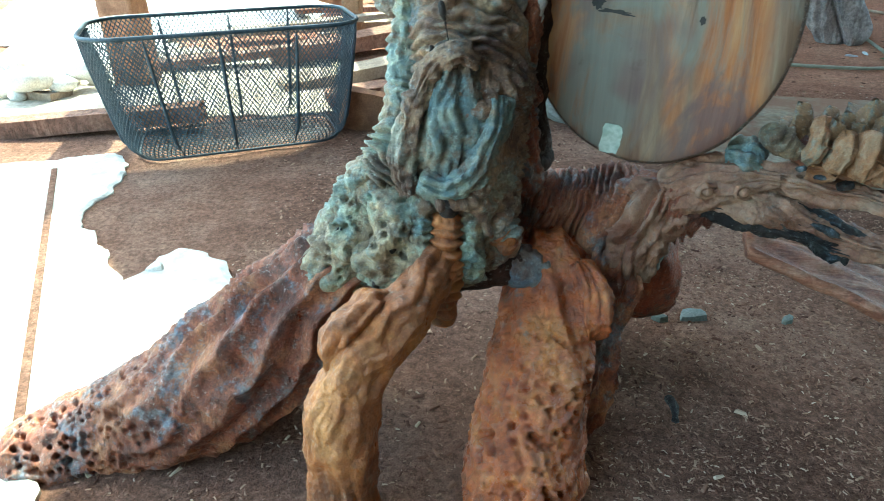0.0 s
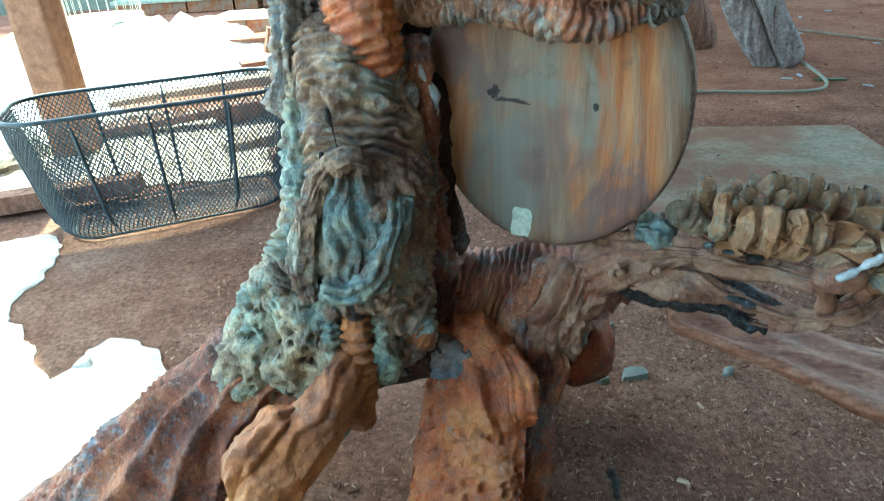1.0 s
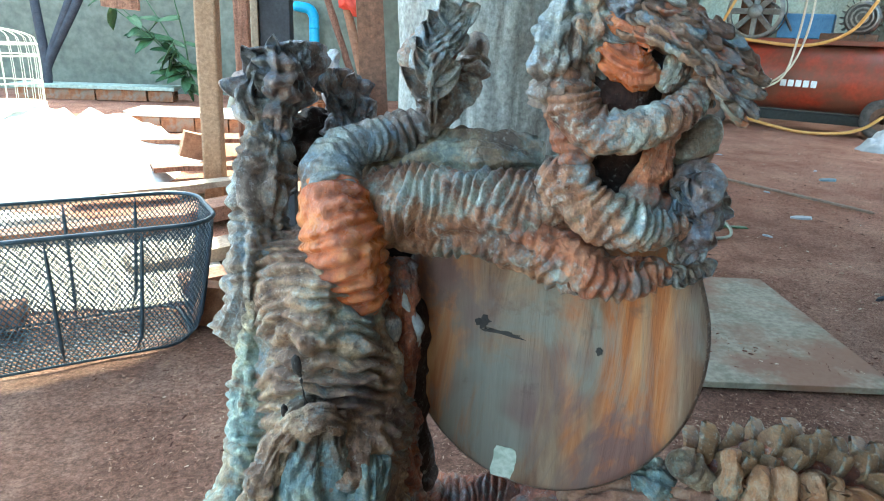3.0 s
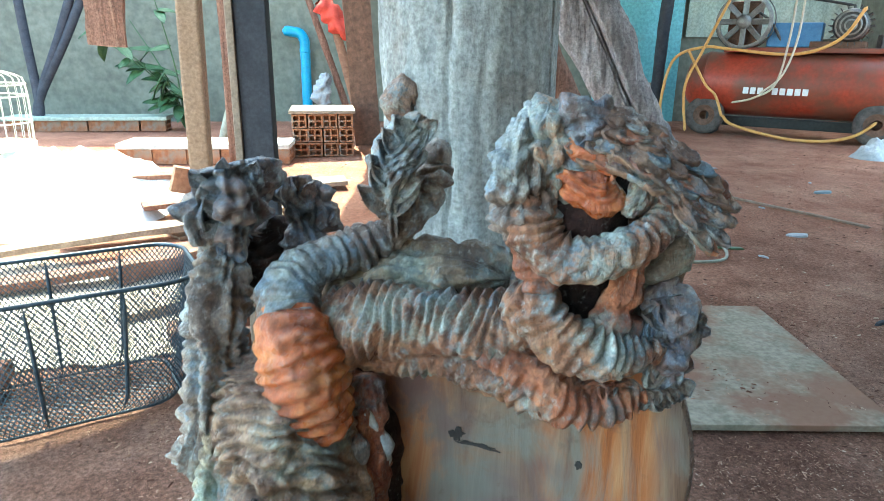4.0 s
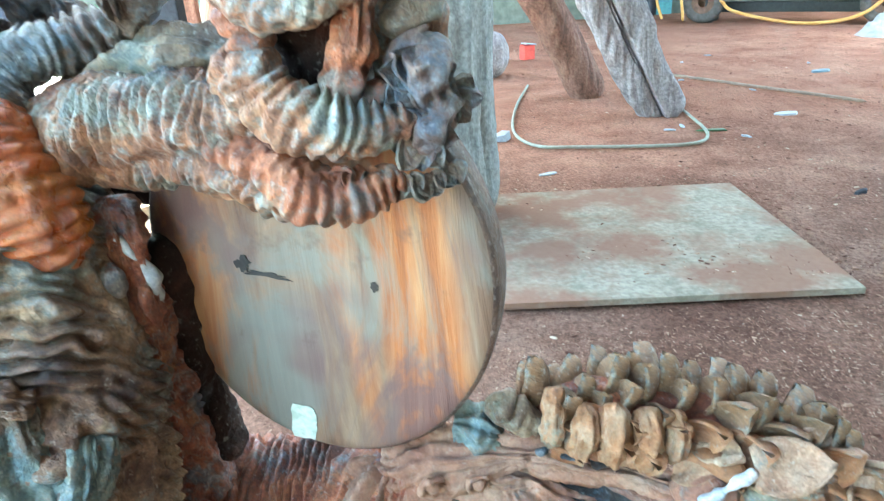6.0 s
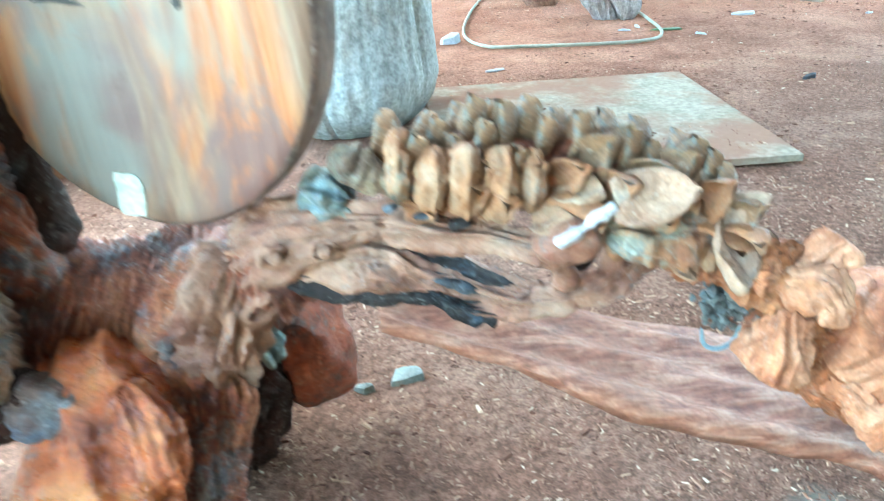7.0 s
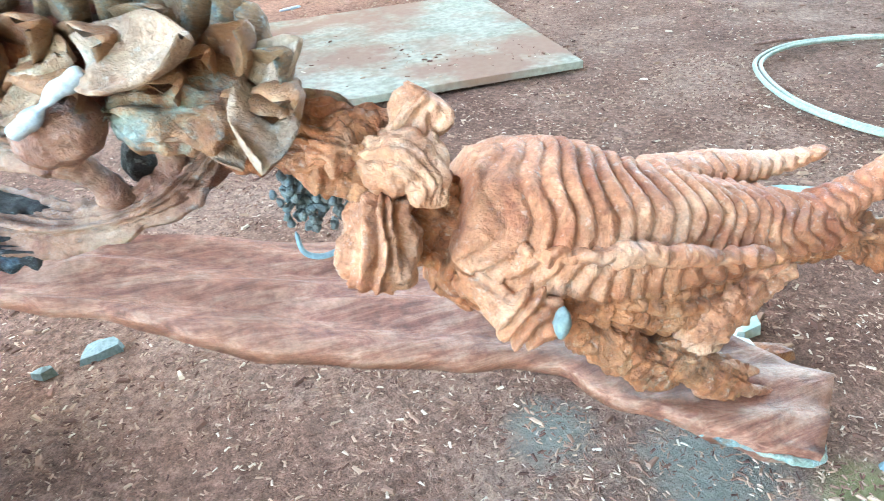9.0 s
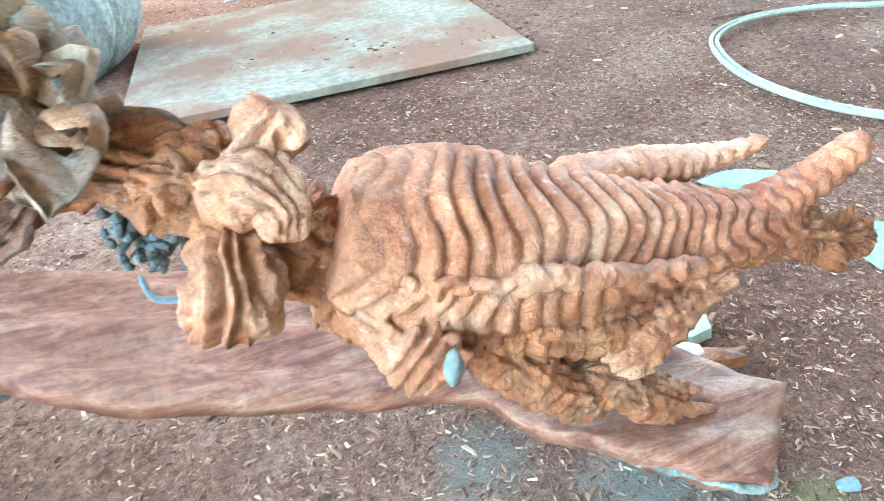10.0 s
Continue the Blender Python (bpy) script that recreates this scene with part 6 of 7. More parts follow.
hose("rope", [(4.45, 6.8, 1.5), (4.42, 6.78, 1.0), (4.36, 6.80, 0.57), (4.2, 6.9, 0.42), (4.05, 7.05, 0.36)], 0.011, M_ROPE, "pale rope hanging over the compressor", "rope")
hose("rope", [(4.50, 6.75, 1.5), (4.48, 6.74, 1.0), (4.40, 6.78, 0.65), (4.25, 6.88, 0.46)], 0.011, M_ROPE, "pale rope hanging over the compressor", "rope")
hose("ground_hose", [(2.3, 1.32, 0.012), (2.135, 1.38, 0.012), (2.038, 1.45, 0.012), (1.895, 1.49, 0.012), (1.77, 1.455, 0.012), (1.70, 1.37, 0.012), (1.655, 1.25, 0.012), (1.655, 1.126, 0.012), (1.69, 1.035, 0.012), (1.76, 0.95, 0.012)], 0.0044, M_PALEHOSE, "pale hose lying in a loop on the dirt")
hose("ground_hose", [(2.3, 1.332, 0.012), (2.135, 1.393, 0.012), (2.040, 1.462, 0.012), (1.895, 1.502, 0.012), (1.766, 1.466, 0.012), (1.690, 1.376, 0.012), (1.643, 1.252, 0.012), (1.643, 1.122, 0.012), (1.680, 1.028, 0.012), (1.752, 0.938, 0.012)], 0.0044, M_PALEHOSE, "pale hose lying beside its other strand on the dirt")
hose("ground_cable", [(1.36, 4.5, 0.008), (1.15, 3.9, 0.008), (1.02, 3.38, 0.008), (1.05, 3.1, 0.008), (1.22, 3.02, 0.008), (1.64, 2.93, 0.008), (1.80, 3.05, 0.008), (1.89, 3.4, 0.008), (1.93, 3.66, 0.01)], 0.007, M_PALEHOSE, "dusty cable lying round the foot of a log", "cable")
hose("ground_cable", [(2.15, 4.75, 0.008), (2.31, 4.455, 0.008), (2.53, 3.98, 0.008), (2.72, 3.59, 0.008), (2.8, 3.4, 0.008)], 0.008, M_DEBRIS, "thin dusty cable on the dirt", "cable")

# posts and poles
post = box("wooden_post", pose(-0.57, 3.55, 1.3, 0, 1.0, 0), (0.092, 0.092, 2.7), M_POST, 0, True, 0.006, 6)
tagged(post, "rough speckled wooden post", "post")
post2 = thing("steel_post", -0.10, 2.12, 0, "dark square steel post, its lit left side painted grey-brown", "post")
under(box("shaft", pose(-0.085, 2.12, 1.3), (0.075, 0.075, 2.7), M_STEEL, 0.003), post2)
# Grey-brown strip that paints the light on the post's left side.
under(box("lit_face", pose(-0.132, 2.11, 1.3), (0.018, 0.074, 2.68), M_DEBRIS, 0.003), post2)
post4 = box("wooden_post", pose(-1.24, 2.58, 1.3), (0.125, 0.125, 2.7), M_REDPOST, 0, True, 0.008, 6)
tagged(post4, "rough reddish wooden post behind the basket", "post")
post3 = box("wooden_post", pose(-0.60, 4.5, 1.3), (0.085, 0.085, 2.7), M_BROWNLOG, 0, True, 0.006, 5)
tagged(post3, "slim brown wooden post", "post")
for x1, y1, z1 in ((-3.33, 7.95, 1.8), (-2.62, 7.95, 1.8), (-2.46, 7.95, 1.8)):
    p = tube("wall_pole", [(-3.21, 7.72, 0.0, 0.045), (-3.19, 7.75, 0.30, 0.045), ((x1 - 3.2) / 2, 7.85, 1.0, 0.045), (x1, y1, z1, 0.045)], M_STEEL, 0.08, 14)
    tagged(p, "grey steel pole leaning at the wall", "pole", "poles at the wall")

# ---- wall side: pipe, bricks, heap, plants, cage ----
pipe = thing("drain_pipe", -0.51, 8.5, 0, "blue plastic drain pipe with an elbow at the wall", "pipe")
under(tube("pipe", [(-0.50, 8.5, 0.0, 0.058), (-0.50, 8.5, 0.4, 0.058), (-0.50, 8.5, 0.86, 0.058), (-0.505, 8.5, 0.95, 0.06), (-0.55, 8.5, 1.02, 0.06), (-0.64, 8.5, 1.04, 0.058), (-0.75, 8.5, 1.05, 0.058)], M_BLUEPIPE, 0.03, 20), pipe)
under(tube("coupling", [(-0.50, 8.5, 0.78, 0.07), (-0.50, 8.5, 0.87, 0.07)], M_BLUEPIPE, 0.03, 20), pipe)

brick_mesh = {}


def brick_data(l=0.25, w=0.12, h=0.112):
    """A hollow clay brick: four square holes run through its length."""
    bm = bmesh.new()
    v, f = box_data(l, w, h, 0.004)
    vs = [bm.verts.new(p) for p in v]
    for q in f:
        bm.faces.new([vs[i] for i in q])
    for sx in (-1, 1):
        face = [p for p in bm.faces if p.normal.length >= 0 and abs(sum(x.co.x for x in p.verts) / len(p.verts) - sx * l / 2) < 1e-4]
        if face:
            bmesh.ops.delete(bm, geom=face, context="FACES_ONLY")
    out = [tuple(p.co) for p in bm.verts]
    bm.verts.index_update()
    faces = [[p.index for p in q.verts] for q in bm.faces]
    bm.free()
    # end grids with deep cells
    e = 0.004
    ys = [-w / 2 + e, -w / 2 + 0.014, -0.006, 0.006, w / 2 - 0.014, w / 2 - e]
    zs = [-h / 2 + e, -h / 2 + 0.013, -0.006, 0.006, h / 2 - 0.013, h / 2 - e]
    for sx in (-1, 1):
        x = sx * l / 2
        for i in range(5):
            for j in range(5):
                o = len(out)
                hole = i in (1, 3) and j in (1, 3)
                quad = [(ys[i], zs[j]), (ys[i + 1], zs[j]), (ys[i + 1], zs[j + 1]), (ys[i], zs[j + 1])]
                if not hole:
                    out += [(x, a, b) for a, b in quad]
                    faces.append([o, o + 1, o + 2, o + 3] if sx > 0 else [o + 3, o + 2, o + 1, o])
                else:
                    out += [(x, a, b) for a, b in quad] + [(x - sx * 0.05, a, b) for a, b in quad]
                    for k in range(4):
                        faces.append([o + k, o + (k + 1) % 4, o + 4 + (k + 1) % 4, o + 4 + k])
                    faces.append([o + 4, o + 5, o + 6, o + 7])
    return out, faces


def brick_stack(name, x, y, turn, nx, ny, nz, label, skip=0.0, seed=1):
    th = thing(name, x, y, 0, label, "brick stack", "brick stacks by the wall")
    if "b" not in brick_mesh:
        v, f = brick_data()
        me = bpy.data.meshes.new("brick")
        me.from_pydata(v, [], f)
        me.materials.append(M_BRICK)
        brick_mesh["b"] = me
    r = random.Random(seed)
    for k in range(nz):
        for i in range(nx):
            for j in range(ny):
                if k == nz - 1 and r.random() < skip:
                    continue
                ob = new("brick", brick_mesh["b"])
                ob.parent = th
                ob.matrix_parent_inverse = th.matrix_basis.inverted()
                ob.matrix_basis = pose(x, y, 0, 0, 0, turn) @ pose((i + 0.5 - nx / 2) * 0.258 + r.uniform(-0.006, 0.006), (j + 0.5 - ny / 2) * 0.126, 0.058 + 0.117 * k, 0, 0, r.uniform(-2.5, 2.5))
    return th


brick_stack("brick_stack", -1.05, 5.75, -2, 5, 3, 1, "low course of hollow clay bricks under a pale slab", 0.0, 2)
brick_stack("brick_stack", -0.18, 6.15, 93, 2, 4, 3, "stack of hollow clay bricks with a mortared top", 0.0, 3)
brick_stack("brick_stack", -0.85, 7.1, 8, 1, 2, 3, "leaning stack of hollow clay bricks", 0.3, 4)
brick_stack("brick_stack", -2.7, 7.75, 2, 6, 2, 1, "single row of hollow bricks along the wall", 0.0, 5)
slab = box("cement_slab", pose(-1.05, 5.75, 0.136, 0, 0, -2), (1.30, 0.40, 0.04), M_CONCRETE, 0.008)
tagged(slab, "pale cement slab lying on bricks", "slab")
slab = box("cement_slab", pose(-0.18, 6.15, 0.366, 0, 0, 3), (0.54, 0.54, 0.028), M_DEBRIS, 0.008)
tagged(slab, "mortar-crusted slab on a brick stack", "slab")
slab = box("cement_slab", pose(-2.7, 7.75, 0.135, 0, 0, 2), (1.6, 0.32, 0.04), M_GREENSHEET, 0.008)
tagged(slab, "thin cement slab on a row of bricks", "slab")


def heap(name, x, y, sx, sy, h, material, label, category, seed, turn=0, amp=0.3):
    """A slumped sack or heap: a low dome with folds."""
    n, rings, verts, faces = 64, 22, [], []
    c, s = math.cos(radians(turn)), math.sin(radians(turn))
    for j in range(rings + 1):
        t = j / rings
        for k in range(n):
            a = 2 * math.pi * k / n
            r = t * (1 + 0.22 * noise.noise(Vector((1.6 * math.cos(a), 1.6 * math.sin(a), seed))))
            px, py = sx * r * math.cos(a), sy * r * math.sin(a)
            z = h * (1 - t**2.2)
            w = Vector((px * 5, py * 5, seed))
            z += h * amp * (noise.noise(w) + 0.5 * noise.noise(w * 2.7) + 0.3 * abs(noise.noise(w * 6))) * (1 - t**4)
            verts.append((x + c * px - s * py, y + s * px + c * py, max(z, -0.01)))
    for j in range(rings):
        for k in range(n):
            k2 = (k + 1) % n
            faces.append((j * n + k, (j + 1) * n + k, (j + 1) * n + k2, j * n + k2))
    return tagged(mesh_ob(name, verts, faces, material), label, category)


sack = heap("plastic_sack", -1.62, 4.25, 0.78, 0.80, 0.26, M_SACK, "slumped white plastic sack with faded blue print", "sack", 2.0, 15)


def printed(x, y, w, d, turn):
    """A faded printed bar that follows the sack's folds."""
    c, s = math.cos(radians(turn)), math.sin(radians(turn))
    verts, faces, at = [], [], {}
    for p in sack.data.polygons:
        u, v = p.center.x - x, p.center.y - y
        if abs(c * u + s * v) < w and abs(c * v - s * u) < d:
            face = []
            for i in p.vertices:
                if i not in at:
                    at[i] = len(verts)
                    q = sack.data.vertices[i]
                    verts.append(q.co + Vector((0, 0, 0.004)))
                face.append(at[i])
            faces.append(tuple(face))
    if faces:
        tagged(under(mesh_ob("print", verts, faces, M_PRINT), sack), "faded blue printed bar")


printed(-1.75, 3.95, 0.16, 0.045, 5)
printed(-1.60, 4.35, 0.20, 0.05, 10)
printed(-1.95, 3.75, 0.08, 0.06, 20)
heap("plastic_sack", -1.75, 3.15, 0.40, 0.34, 0.11, M_SACK, "flat white plastic sack on the debris", "sack", 6.0, 40)
heap("rag", -2.2, 3.6, 0.5, 0.4, 0.16, M_RAG, "crumpled pale dusty rag thrown on the debris", "rag", 11.0, 0, 0.5)
heap("straw", -2.4, 5.0, 0.8, 0.7, 0.20, M_DEBRIS, "heap of dry straw and twigs", "straw", 14.0, 0, 0.5)
rb = random.Random(21)
boards = ((-0.55, 4.05, 0.06, 0.95, 0.16, 0.025, 24), (-0.46, 3.15, 0.06, 0.85, 0.15, 0.06, 38), (-0.72, 3.55, 0.05, 1.0, 0.12, 0.03, 24), (-0.45, 3.8, 0.03, 0.8, 0.15, 0.02, 40),
          # The board at (-0.95, 2.85) stands in for a shadow band behind the basket.
          (-0.95, 2.85, 0.05, 0.8, 0.10, 0.03, 14), (-0.85, 3.25, 0.10, 1.05, 0.11, 0.025, 22), (-0.85, 4.6, 0.12, 0.9, 0.16, 0.025, 30), (-0.42, 2.65, 0.03, 0.55, 0.12, 0.05, 30),
          (-1.2, 1.985, 0.03, 0.9, 0.07, 0.05, 8), (-0.28, 2.40, 0.03, 0.34, 0.10, 0.05, 24), (-1.7, 2.4, 0.03, 0.6, 0.1, 0.04, -12), (-0.3, 4.6, 0.03, 0.7, 0.2, 0.03, 10))
for x, y, z, l, w, h, turn in boards:
    ob = box("board", pose(x, y, z, rb.uniform(-4, 4), rb.uniform(-5, 5), turn), (l, w, h), M_DEBRIS if rb.random() < 0.6 else M_BROWNLOG, 0, False, 0.007, 5)
    tagged(ob, "broken weathered board lying in the debris", "board", "boards in the debris")
for x, y, z, s, turn in ((-0.25, 2.10, 0.055, 0.12, 20), (-0.17, 2.18, 0.05, 0.10, 50), (-0.85, 4.3, 0.12, 0.15, 30), (-0.42, 4.45, 0.10, 0.15, -20), (-0.36, 4.0, 0.08, 0.14, 10), (0.02, 2.5, 0.06, 0.14, 30)):
    ob = box("offcut", pose(x, y, z, 8, 14, turn), (s * 1.3, s * 0.35, s), M_REDPOST, 0, False, 0.006, 3)
    tagged(ob, "reddish split wood offcut", "offcut", "offcuts")
# pale stones beyond the concrete
rs = random.Random(5)
for k in range(22):
    x, y = -1.58 + rs.uniform(-0.30, 0.22), 2.42 + rs.uniform(-0.14, 0.16)
    r = rs.uniform(0.03, 0.06)
    v, f = [], []
    bm = bmesh.new()
    bmesh.ops.create_icosphere(bm, subdivisions=2, radius=r)
    for p in bm.verts:
        p.co = Vector((p.co.x * 1.25, p.co.y, p.co.z * 0.75)) * (1 + 0.2 * noise.noise(p.co * 20 + Vector((k, 0, 0))))
    bm.transform(pose(x, y, r * 0.7 + 0.02 * (k % 3), 0, 0, rs.uniform(0, 180)))
    me = bpy.data.meshes.new("stone")
    bm.to_mesh(me)
    bm.free()
    me.polygons.foreach_set("use_smooth", [True] * len(me.polygons))
    me.materials.append(M_STONE)
    tagged(new("stone", me), "pale rounded stone in a sunlit heap", "stone", "pale stones")


# potted climber at the wall
def plant(x, y, label):
    th = thing("leafy_plant", x, y, 0, label, "plant")
    r = random.Random(7)
    stems = []
    for k in range(6):
        dx, dz = r.uniform(-0.85, 0.85), r.uniform(0.5, 1.5)
        stems.append([(x, y, 0, 0.010), (x + dx * 0.3, y - 0.05, dz * 0.5, 0.008), (x + dx, y - 0.1 + r.uniform(-0.15, 0.15), dz, 0.004)])
        under(tube("stem", stems[-1], M_LEAF, 0.03, 8), th)
    lm = None
    for k in range(40):
        s = stems[k % 6]
        p = spline(s, 12)[r.randint(3, 11)][:3]
        if lm is None:
            v, f = petal_data(0.26, 0.145, 0.002, 0.2, -0.2, 7, 9, 0.003)
            lm = bpy.data.meshes.new("leaf")
            lm.from_pydata([tuple(q) for q in v], [], f)
            lm.polygons.foreach_set("use_smooth", [True] * len(lm.polygons))
            lm.materials.append(M_LEAF)
        ob = new("leaf", lm)
        ob.parent = th
        ob.matrix_parent_inverse = th.matrix_basis.inverted()
        a = r.uniform(0, 6.28)
        ob.matrix_basis = place_on(p, (math.cos(a), 0.6 * math.sin(a) - 0.3, r.uniform(-0.7, 0.3)), (0.1, -0.5, 1)) @ Matrix.Scale(r.uniform(0.6, 1.25), 4)
    return th


plant(-1.75, 7.8, "glossy green leafy plant growing against the wall")


def cage(x, y, z, r, h):
    th = thing("bird_cage", x, y, z, "round pale bamboo bird cage, empty", "cage")
    for t in (0.0, 0.33, 0.66, 0.8):
        ring = [(x + r * math.cos(a), y + r * math.sin(a), z + h * t, 0.005) for a in np.linspace(0, 2 * math.pi, 33)]
        under(tube("hoop", ring, M_CAGE, 0.03, 6, None, False), th)
    for k in range(26):
        a = 2 * math.pi * k / 26
        c, s = math.cos(a), math.sin(a)
        under(tube("bar", [(x + r * c, y + r * s, z, 0.0022), (x + r * c, y + r * s, z + h * 0.78, 0.0022), (x + 0.75 * r * c, y + 0.75 * r * s, z + 0.93 * h, 0.0022), (x, y, z + h, 0.0022)], M_CAGE, 0.03, 5), th)
    under(joined("base", [moved(lathe([(0, 0), (0, r * 1.05), (0.03, r * 1.05), (0.03, 0)], 32), Matrix.Translation((x, y, z)) @ pose(0, 0, 0, 0, -90, 0))], M_CAGE, False), th)
    return th


cage(-2.02, 4.55, 0.28, 0.22, 0.46)
hang = thing("hanging_board", -1.26, 4.52, 0.88, "short brown board hanging on a cord from the roof", "board")
under(box("plate", pose(-1.27, 4.52, 1.08, 3, 4, 8), (0.20, 0.07, 0.42), M_BROWNLOG, 0, False, 0.010, 4), hang)
under(tube("cord", [(-1.26, 4.52, 1.26, 0.005), (-1.26, 4.53, 1.9, 0.005), (-0.50, 4.62, 2.64, 0.005)], M_ROPE, 0.1, 6), hang)
# slanting sticks, red cloth and a hung bag behind the trunk
for x0, y0, x1, z1, r, mat in ((0.08, 7.5, -0.45, 1.6, 0.035, M_BROWNLOG), (0.16, 7.3, -0.22, 1.6, 0.045, M_REDPOST), (-1.05, 6.5, -0.55, 1.6, 0.035, M_REDPOST), (-1.15, 6.7, -0.65, 1.6, 0.045, M_PALEHOSE)):
    tagged(tube("stick", [(x0, y0, 0, r), ((x0 + x1) / 2, y0 + 0.02, z1 / 2, r), (x1, y0 + 0.05, z1, r * 0.9)], mat, 0.05, 12, log_disp(0.006)), "rough stick leaning by the wall", "stick", "sticks by the wall")
panel = box("rusty_panel", pose(0.16, 6.5, 0.75, 4, -4, 6), (0.24, 0.03, 1.5), M_RUST, 0, False, 0.008, 5)
tagged(panel, "rusty brown sheet leaning behind the log", "panel")
line = thing("cloth_line", -0.1, 7.3, 1.2, "red cloth and a knotted white bag hung on a stick", "cloth")
tagged(under(tube("cloth", [(-0.25, 7.3, 1.30, 0.07), (-0.08, 7.28, 1.12, 0.09), (0.04, 7.28, 0.95, 0.04)], M_RED, 0.03, 24, carved(0, 0, 0.07)), line), "red cloth")
tagged(under(tube("bag", [(-0.20, 7.45, 0.62, 0.02), (-0.23, 7.45, 0.50, 0.06), (-0.27, 7.45, 0.36, 0.10), (-0.28, 7.45, 0.28, 0.05)], M_GLUE, 0.02, 28, carved(0, 0, 0.05, 0, 0, 60, 0.03)), line), "knotted white plastic bag")
# behind the compressor
cy = box("wall_panel", pose(3.6, 8.57, 0.9), (1.1, 0.03, 1.8), M_CYAN, 0.004)
tagged(cy, "faded cyan painted sheet fixed to the wall", "panel", kind="structure")


def corrugated(x, y, z, w, h, label):
    n = 90
    verts = [(x - w / 2 + w * i / n, y + 0.012 * math.sin(2 * math.pi * i / 5) + d, z + k * h) for d in (0, 0.003) for k in (0, 1) for i in range(n + 1)]
    m = n + 1
    faces = [(i, i + 1, m + i + 1, m + i) for i in range(n)] + [(2 * m + i + 1, 2 * m + i, 3 * m + i, 3 * m + i + 1) for i in range(n)]
    return tagged(mesh_ob("wall_cladding", verts, faces, M_GREENSHEET), label, "cladding", kind="structure")


corrugated(6.0, 8.55, 1.05, 3.6, 1.3, "pale green corrugated sheet cladding the wall")
bx = box("blue_crate", pose(4.66, 7.05, 1.05, 0, 0, -40), (0.5, 0.25, 0.24), M_BLUE, 0.012)
tagged(bx, "blue plastic crate standing on the compressor deck", "crate")
dk = tube("dark_post", [(3.72, 8.2, 0.0, 0.07), (3.74, 8.2, 0.9, 0.07), (3.78, 8.2, 2.0, 0.07)], M_STEEL, 0.05, 16, log_disp(0.014))
tagged(dk, "dark thin trunk beside the compressor", "post")
tagged(box("low_beam", pose(3.5, 8.45, 0.45), (0.9, 0.06, 0.09), M_DEBRIS, 0.005), "pale wooden batten fixed low at the panel", "batten")
stump = tube("stump", [(1.20, 4.95, -0.01, 0.13), (1.20, 4.95, 0.14, 0.145), (1.21, 4.95, 0.30, 0.12)], M_LEAN, 0.012, 48, log_disp(0.03, 0.03))
tagged(stump, "short grey wood stump behind the logs", "stump")
heap("clear_bag", 4.64, 5.6, 0.24, 0.18, 0.14, M_FILLER, "crumpled clear plastic bag on the dirt", "bag", 3.3, 0, 0.8)


# ---- small litter ----
def flake_data(l, w, h, seed):
    """A broken flat piece with an angular outline, thicker to one side."""
    q = random.Random(int(seed * 100))
    n = 8
    turns = sorted(2 * math.pi * (k + q.uniform(-0.35, 0.35)) / n for k in range(n))
    reach = [q.uniform(0.72, 1.15) for _ in turns]
    bot = [(0.5 * l * d * math.cos(a), 0.5 * w * d * math.sin(a), -0.002) for a, d in zip(turns, reach)]
    top = [(0.88 * x, 0.88 * y, h * (0.75 + 0.5 * x / l)) for x, y, _ in bot]
    mid = (0.1 * l, 0.05 * w, h * 1.2)
    faces = [(k, (k + 1) % n, n + (k + 1) % n, n + k) for k in range(n)] + [(n + k, n + (k + 1) % n, 2 * n) for k in range(n)]
    return bot + top + [mid], faces


def flake(name, x, y, l, w, h, turn, material, label, category, seed=1.0, z=0.0):
    ob = joined(name, [moved(flake_data(l, w, h, seed), pose(x, y, z, 0, 0, turn))], material, False)
    return tagged(ob, label, category)


for i, (x, y, l, w, turn) in enumerate(((0.50, 1.115, 0.060, 0.036, 8), (0.483, 1.262, 0.030, 0.022, 0), (0.655, 1.109, 0.024, 0.016, 30), (0.44, 1.10, 0.032, 0.014, -20))):
    flake("stone_shard", x, y, l, w, 0.010, turn, M_SHARD, "grey-green broken stone shard on the dirt", "shard", i + 2.0)
flake("paper_scrap", 1.411, 1.026, 0.11, 0.06, 0.002, -35, M_SCRAP, "pale green paper scrap under the figure's tail", "paper", 4.0)
flake("paper_scrap", 1.43, 0.843, 0.11, 0.08, 0.002, 35, M_SCRAP, "pale green paper scrap on the dirt", "paper", 7.0)
flake("plastic_scrap", 1.153, 0.830, 0.050, 0.030, 0.014, 20, M_PAPER, "crumpled pale blue plastic scrap", "scrap", 5.0)
flake("plastic_scrap", 1.123, 0.808, 0.034, 0.022, 0.012, -50, M_STONE, "crumpled white plastic scrap", "scrap", 6.5)
flake("wood_scrap", 1.141, 0.792, 0.070, 0.022, 0.010, -38, M_TAN, "tan splinter of wood on the dirt", "splinter", 2.5)
flake("plastic_scrap", 1.134, 0.643, 0.020, 0.011, 0.004, -20, M_BLUEGREY, "small blue plastic scrap", "scrap", 8.0)
flake("paper_scrap", 2.327, 3.313, 0.13, 0.065, 0.010, -5, M_GLUE, "crumpled white paper with dark print", "paper", 9.0)
flake("plastic_scrap", 3.162, 4.282, 0.16, 0.07, 0.012, 0, M_BLUEGREY, "pale blue plastic scrap", "scrap", 3.0)
flake("fallen_leaf", 1.875, 3.142, 0.15, 0.045, 0.004, -10, M_LEAF, "dull green fallen leaf on the dirt", "leaf", 1.0)
flake("paper_scrap", 1.006, 2.72, 0.08, 0.035, 0.004, 10, M_GLUE, "white paper scrap on the dirt", "paper", 6.0)
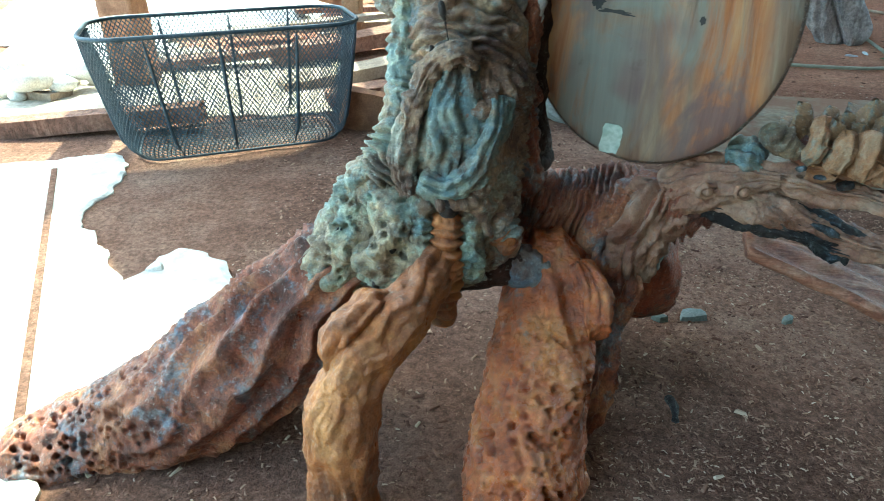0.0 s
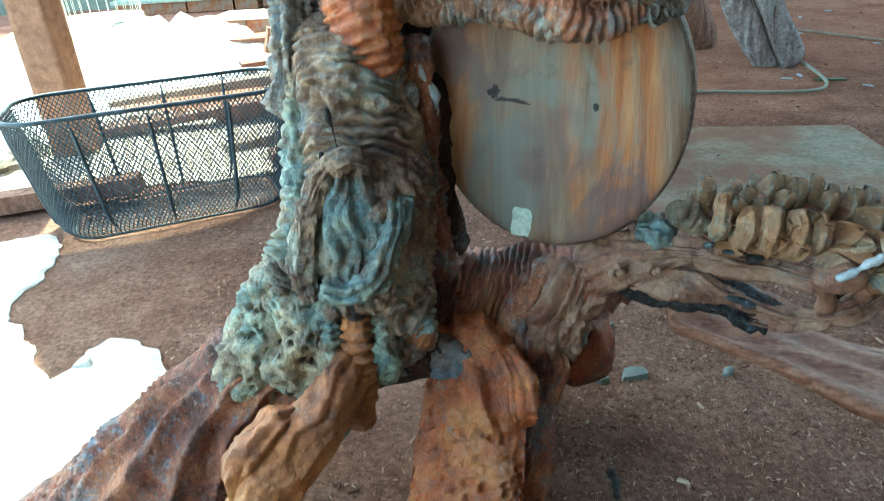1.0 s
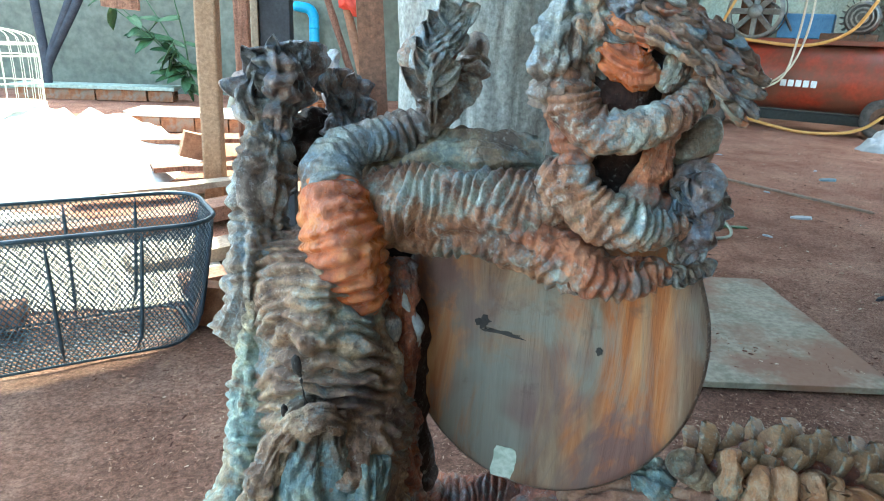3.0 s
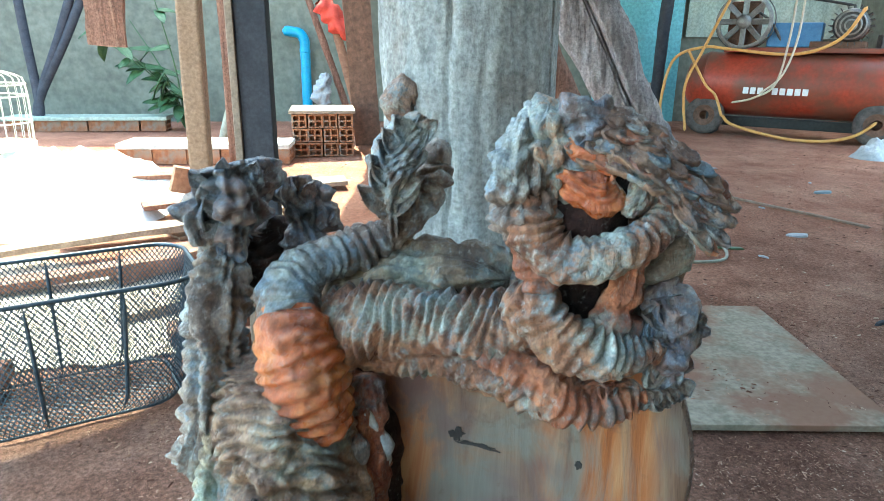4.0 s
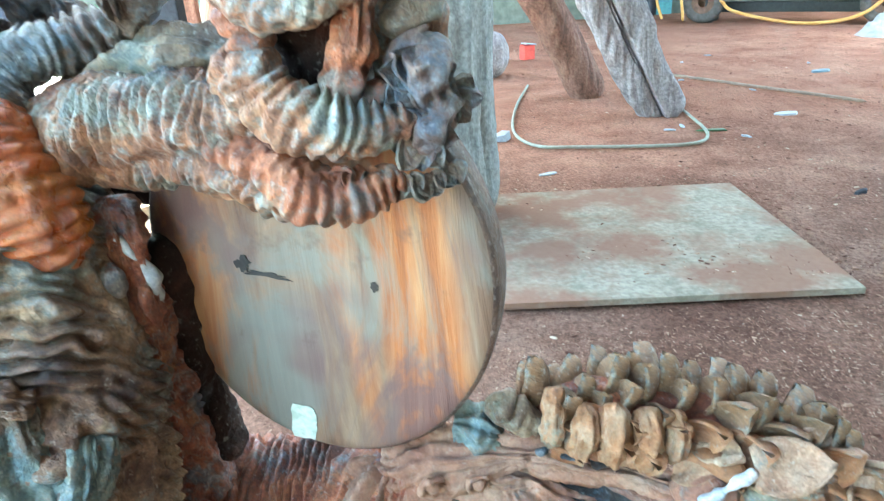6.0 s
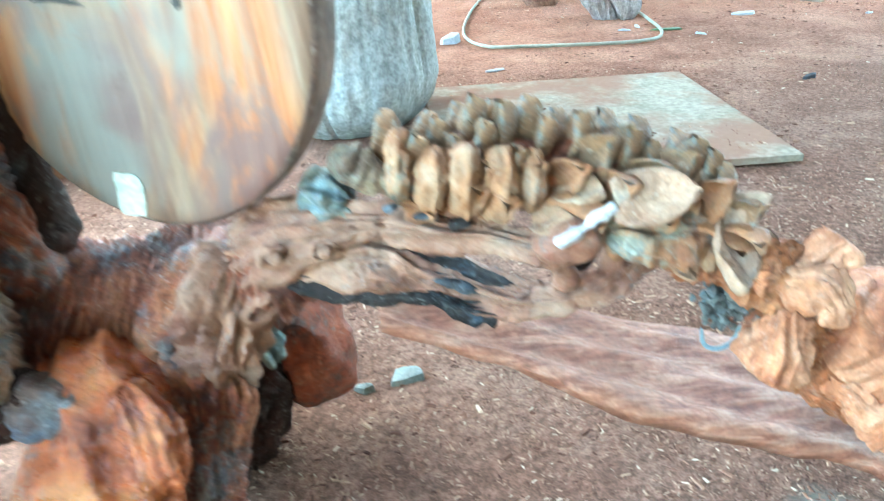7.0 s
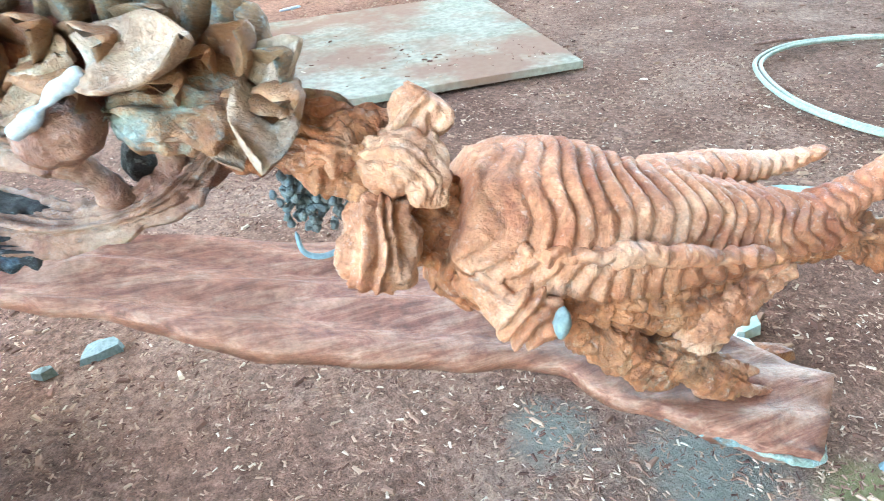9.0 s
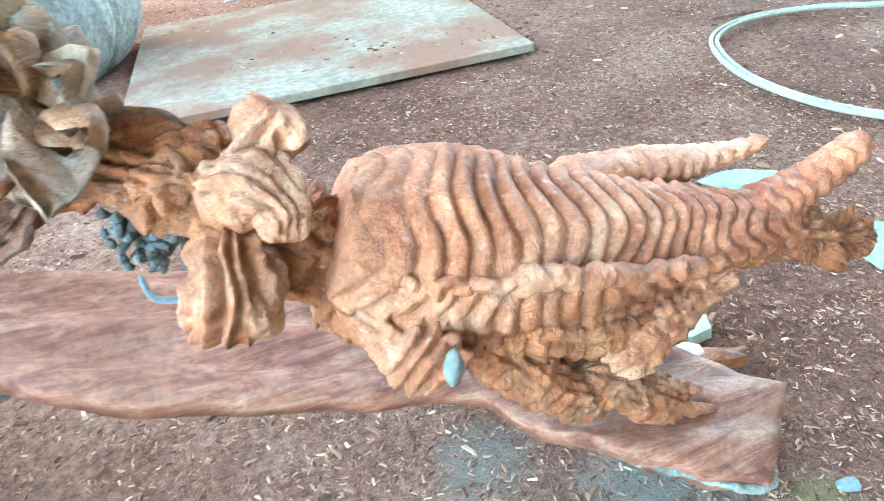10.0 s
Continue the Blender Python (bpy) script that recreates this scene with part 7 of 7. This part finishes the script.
flake("paper_scrap", 0.935, 3.262, 0.10, 0.06, 0.035, 10, M_GLUE, "white paper cup crushed on the dirt", "cup", 3.6)
flake("metal_scrap", 1.91, 2.257, 0.055, 0.022, 0.012, 10, M_STEEL, "small dark metal scrap", "scrap", 2.2)
for i, (x, y) in enumerate(((2.284, 4.33), (2.59, 4.97), (1.78, 3.25), (1.95, 3.0), (1.70, 3.2), (2.8, 3.1), (3.3, 4.6), (2.5, 3.9), (2.9, 5.2))):
    flake("paper_bit", x, y, 0.055, 0.02, 0.005, 40 * i, M_GLUE, "small white paper bit on the dirt", "paper", 2.0 + i)
carton = thing("carton", 1.62, 5.6, 0, "small red and white carton on the dirt", "carton")
under(box("body", pose(1.62, 5.6, 0.06, 0, 0, 25), (0.10, 0.07, 0.11), M_RED, 0.006), carton)
under(box("flap", pose(1.63, 5.59, 0.122, 0, 8, 25), (0.095, 0.07, 0.01), M_GLUE, 0.002), carton)
stick = tube("burnt_stick", [(0.410, 0.895, 0.006, 0.006), (0.412, 0.87, 0.010, 0.007), (0.408, 0.84, 0.007, 0.005)], M_CHARHOLE, 0.004, 14, carved(0, 0, 0.004))
tagged(stick, "short burnt stick lying on the dirt", "stick")
tagged(tube("twig", [(1.84, 1.565, 0.004, 0.004), (1.91, 1.55, 0.006, 0.004), (1.97, 1.535, 0.004, 0.003)], M_BROWNLOG, 0.01, 8), "thin dark twig on the dirt", "twig")
flake("pale_stone", -0.505, 1.195, 0.045, 0.03, 0.02, 10, M_STONE, "pale stone on the concrete edge", "stone", 2.0)


def scatter(name, count, area, size, material, label, seed, lift=0.0, flat=0.35, pale=False):
    """Many small chips lying on the ground, in one mesh."""
    r = np.random.RandomState(seed)
    verts, faces = [], []
    x0, x1, y0, y1 = area
    for _ in range(count):
        x = x0 + (x1 - x0) * r.rand()
        y = y0 + (y1 - y0) * r.rand() ** 1.5
        if x < -0.38 + 0.0 * y and y < 1.75:
            continue
        l = size * (0.4 + 1.2 * r.rand() ** 2.2)
        w, h = l * (0.18 + 0.4 * r.rand()), l * flat * (0.2 + 0.5 * r.rand())
        a, tilt = r.rand() * 6.283, (r.rand() - 0.5) * 0.7
        z = 0.006 * n3((x, y, 0), 2.1) + 0.004 * n3((x, y, 3), 9.0) - 0.004 + lift
        c, s = math.cos(a), math.sin(a)
        o = len(verts)
        for u, v, q in ((-1, -0.7, 0), (1, -0.4, 0), (0.8, 0.6, 0), (-0.9, 0.8, 0), (-0.7, -0.4, 1), (0.7, -0.2, 1), (0.6, 0.4, 1), (-0.6, 0.5, 1)):
            px, py = 0.5 * l * u, 0.5 * w * v
            verts.append((x + c * px - s * py, y + s * px + c * py, z + h * q + 0.5 * tilt * px))
        faces += [(o, o + 1, o + 5, o + 4), (o + 1, o + 2, o + 6, o + 5), (o + 2, o + 3, o + 7, o + 6), (o + 3, o, o + 4, o + 7), (o + 4, o + 5, o + 6, o + 7)]
    return tagged(mesh_ob(name, verts, faces, material, False), label, "chips", kind="stuff")


scatter("wood_chips", 42000, (-0.5, 2.1, 0.45, 2.6), 0.0064, M_CHIP, "fine wood chips trodden into the dirt", 3)
scatter("wood_chips", 14000, (-0.5, 4.6, 0.6, 6.5), 0.013, M_CHIP, "wood chips scattered over the dirt", 4)
scatter("grit", 60000, (0.2, 1.8, 0.5, 1.6), 0.0050, M_CHIP, "fine grit and splinters on the dirt", 6)
scatter("dust_chips", 500, (0.75, 1.42, 1.72, 2.40), 0.010, M_CHIP, "chips lying on the plywood board", 8, 0.023)

# the plan is drawn in its own unit: bring every thing to metres
for ob in list(scene.objects):
    if ob.parent is None and ob.type in {"MESH", "EMPTY"}:
        ob.matrix_basis = Matrix.Scale(SIZE, 4) @ ob.matrix_basis
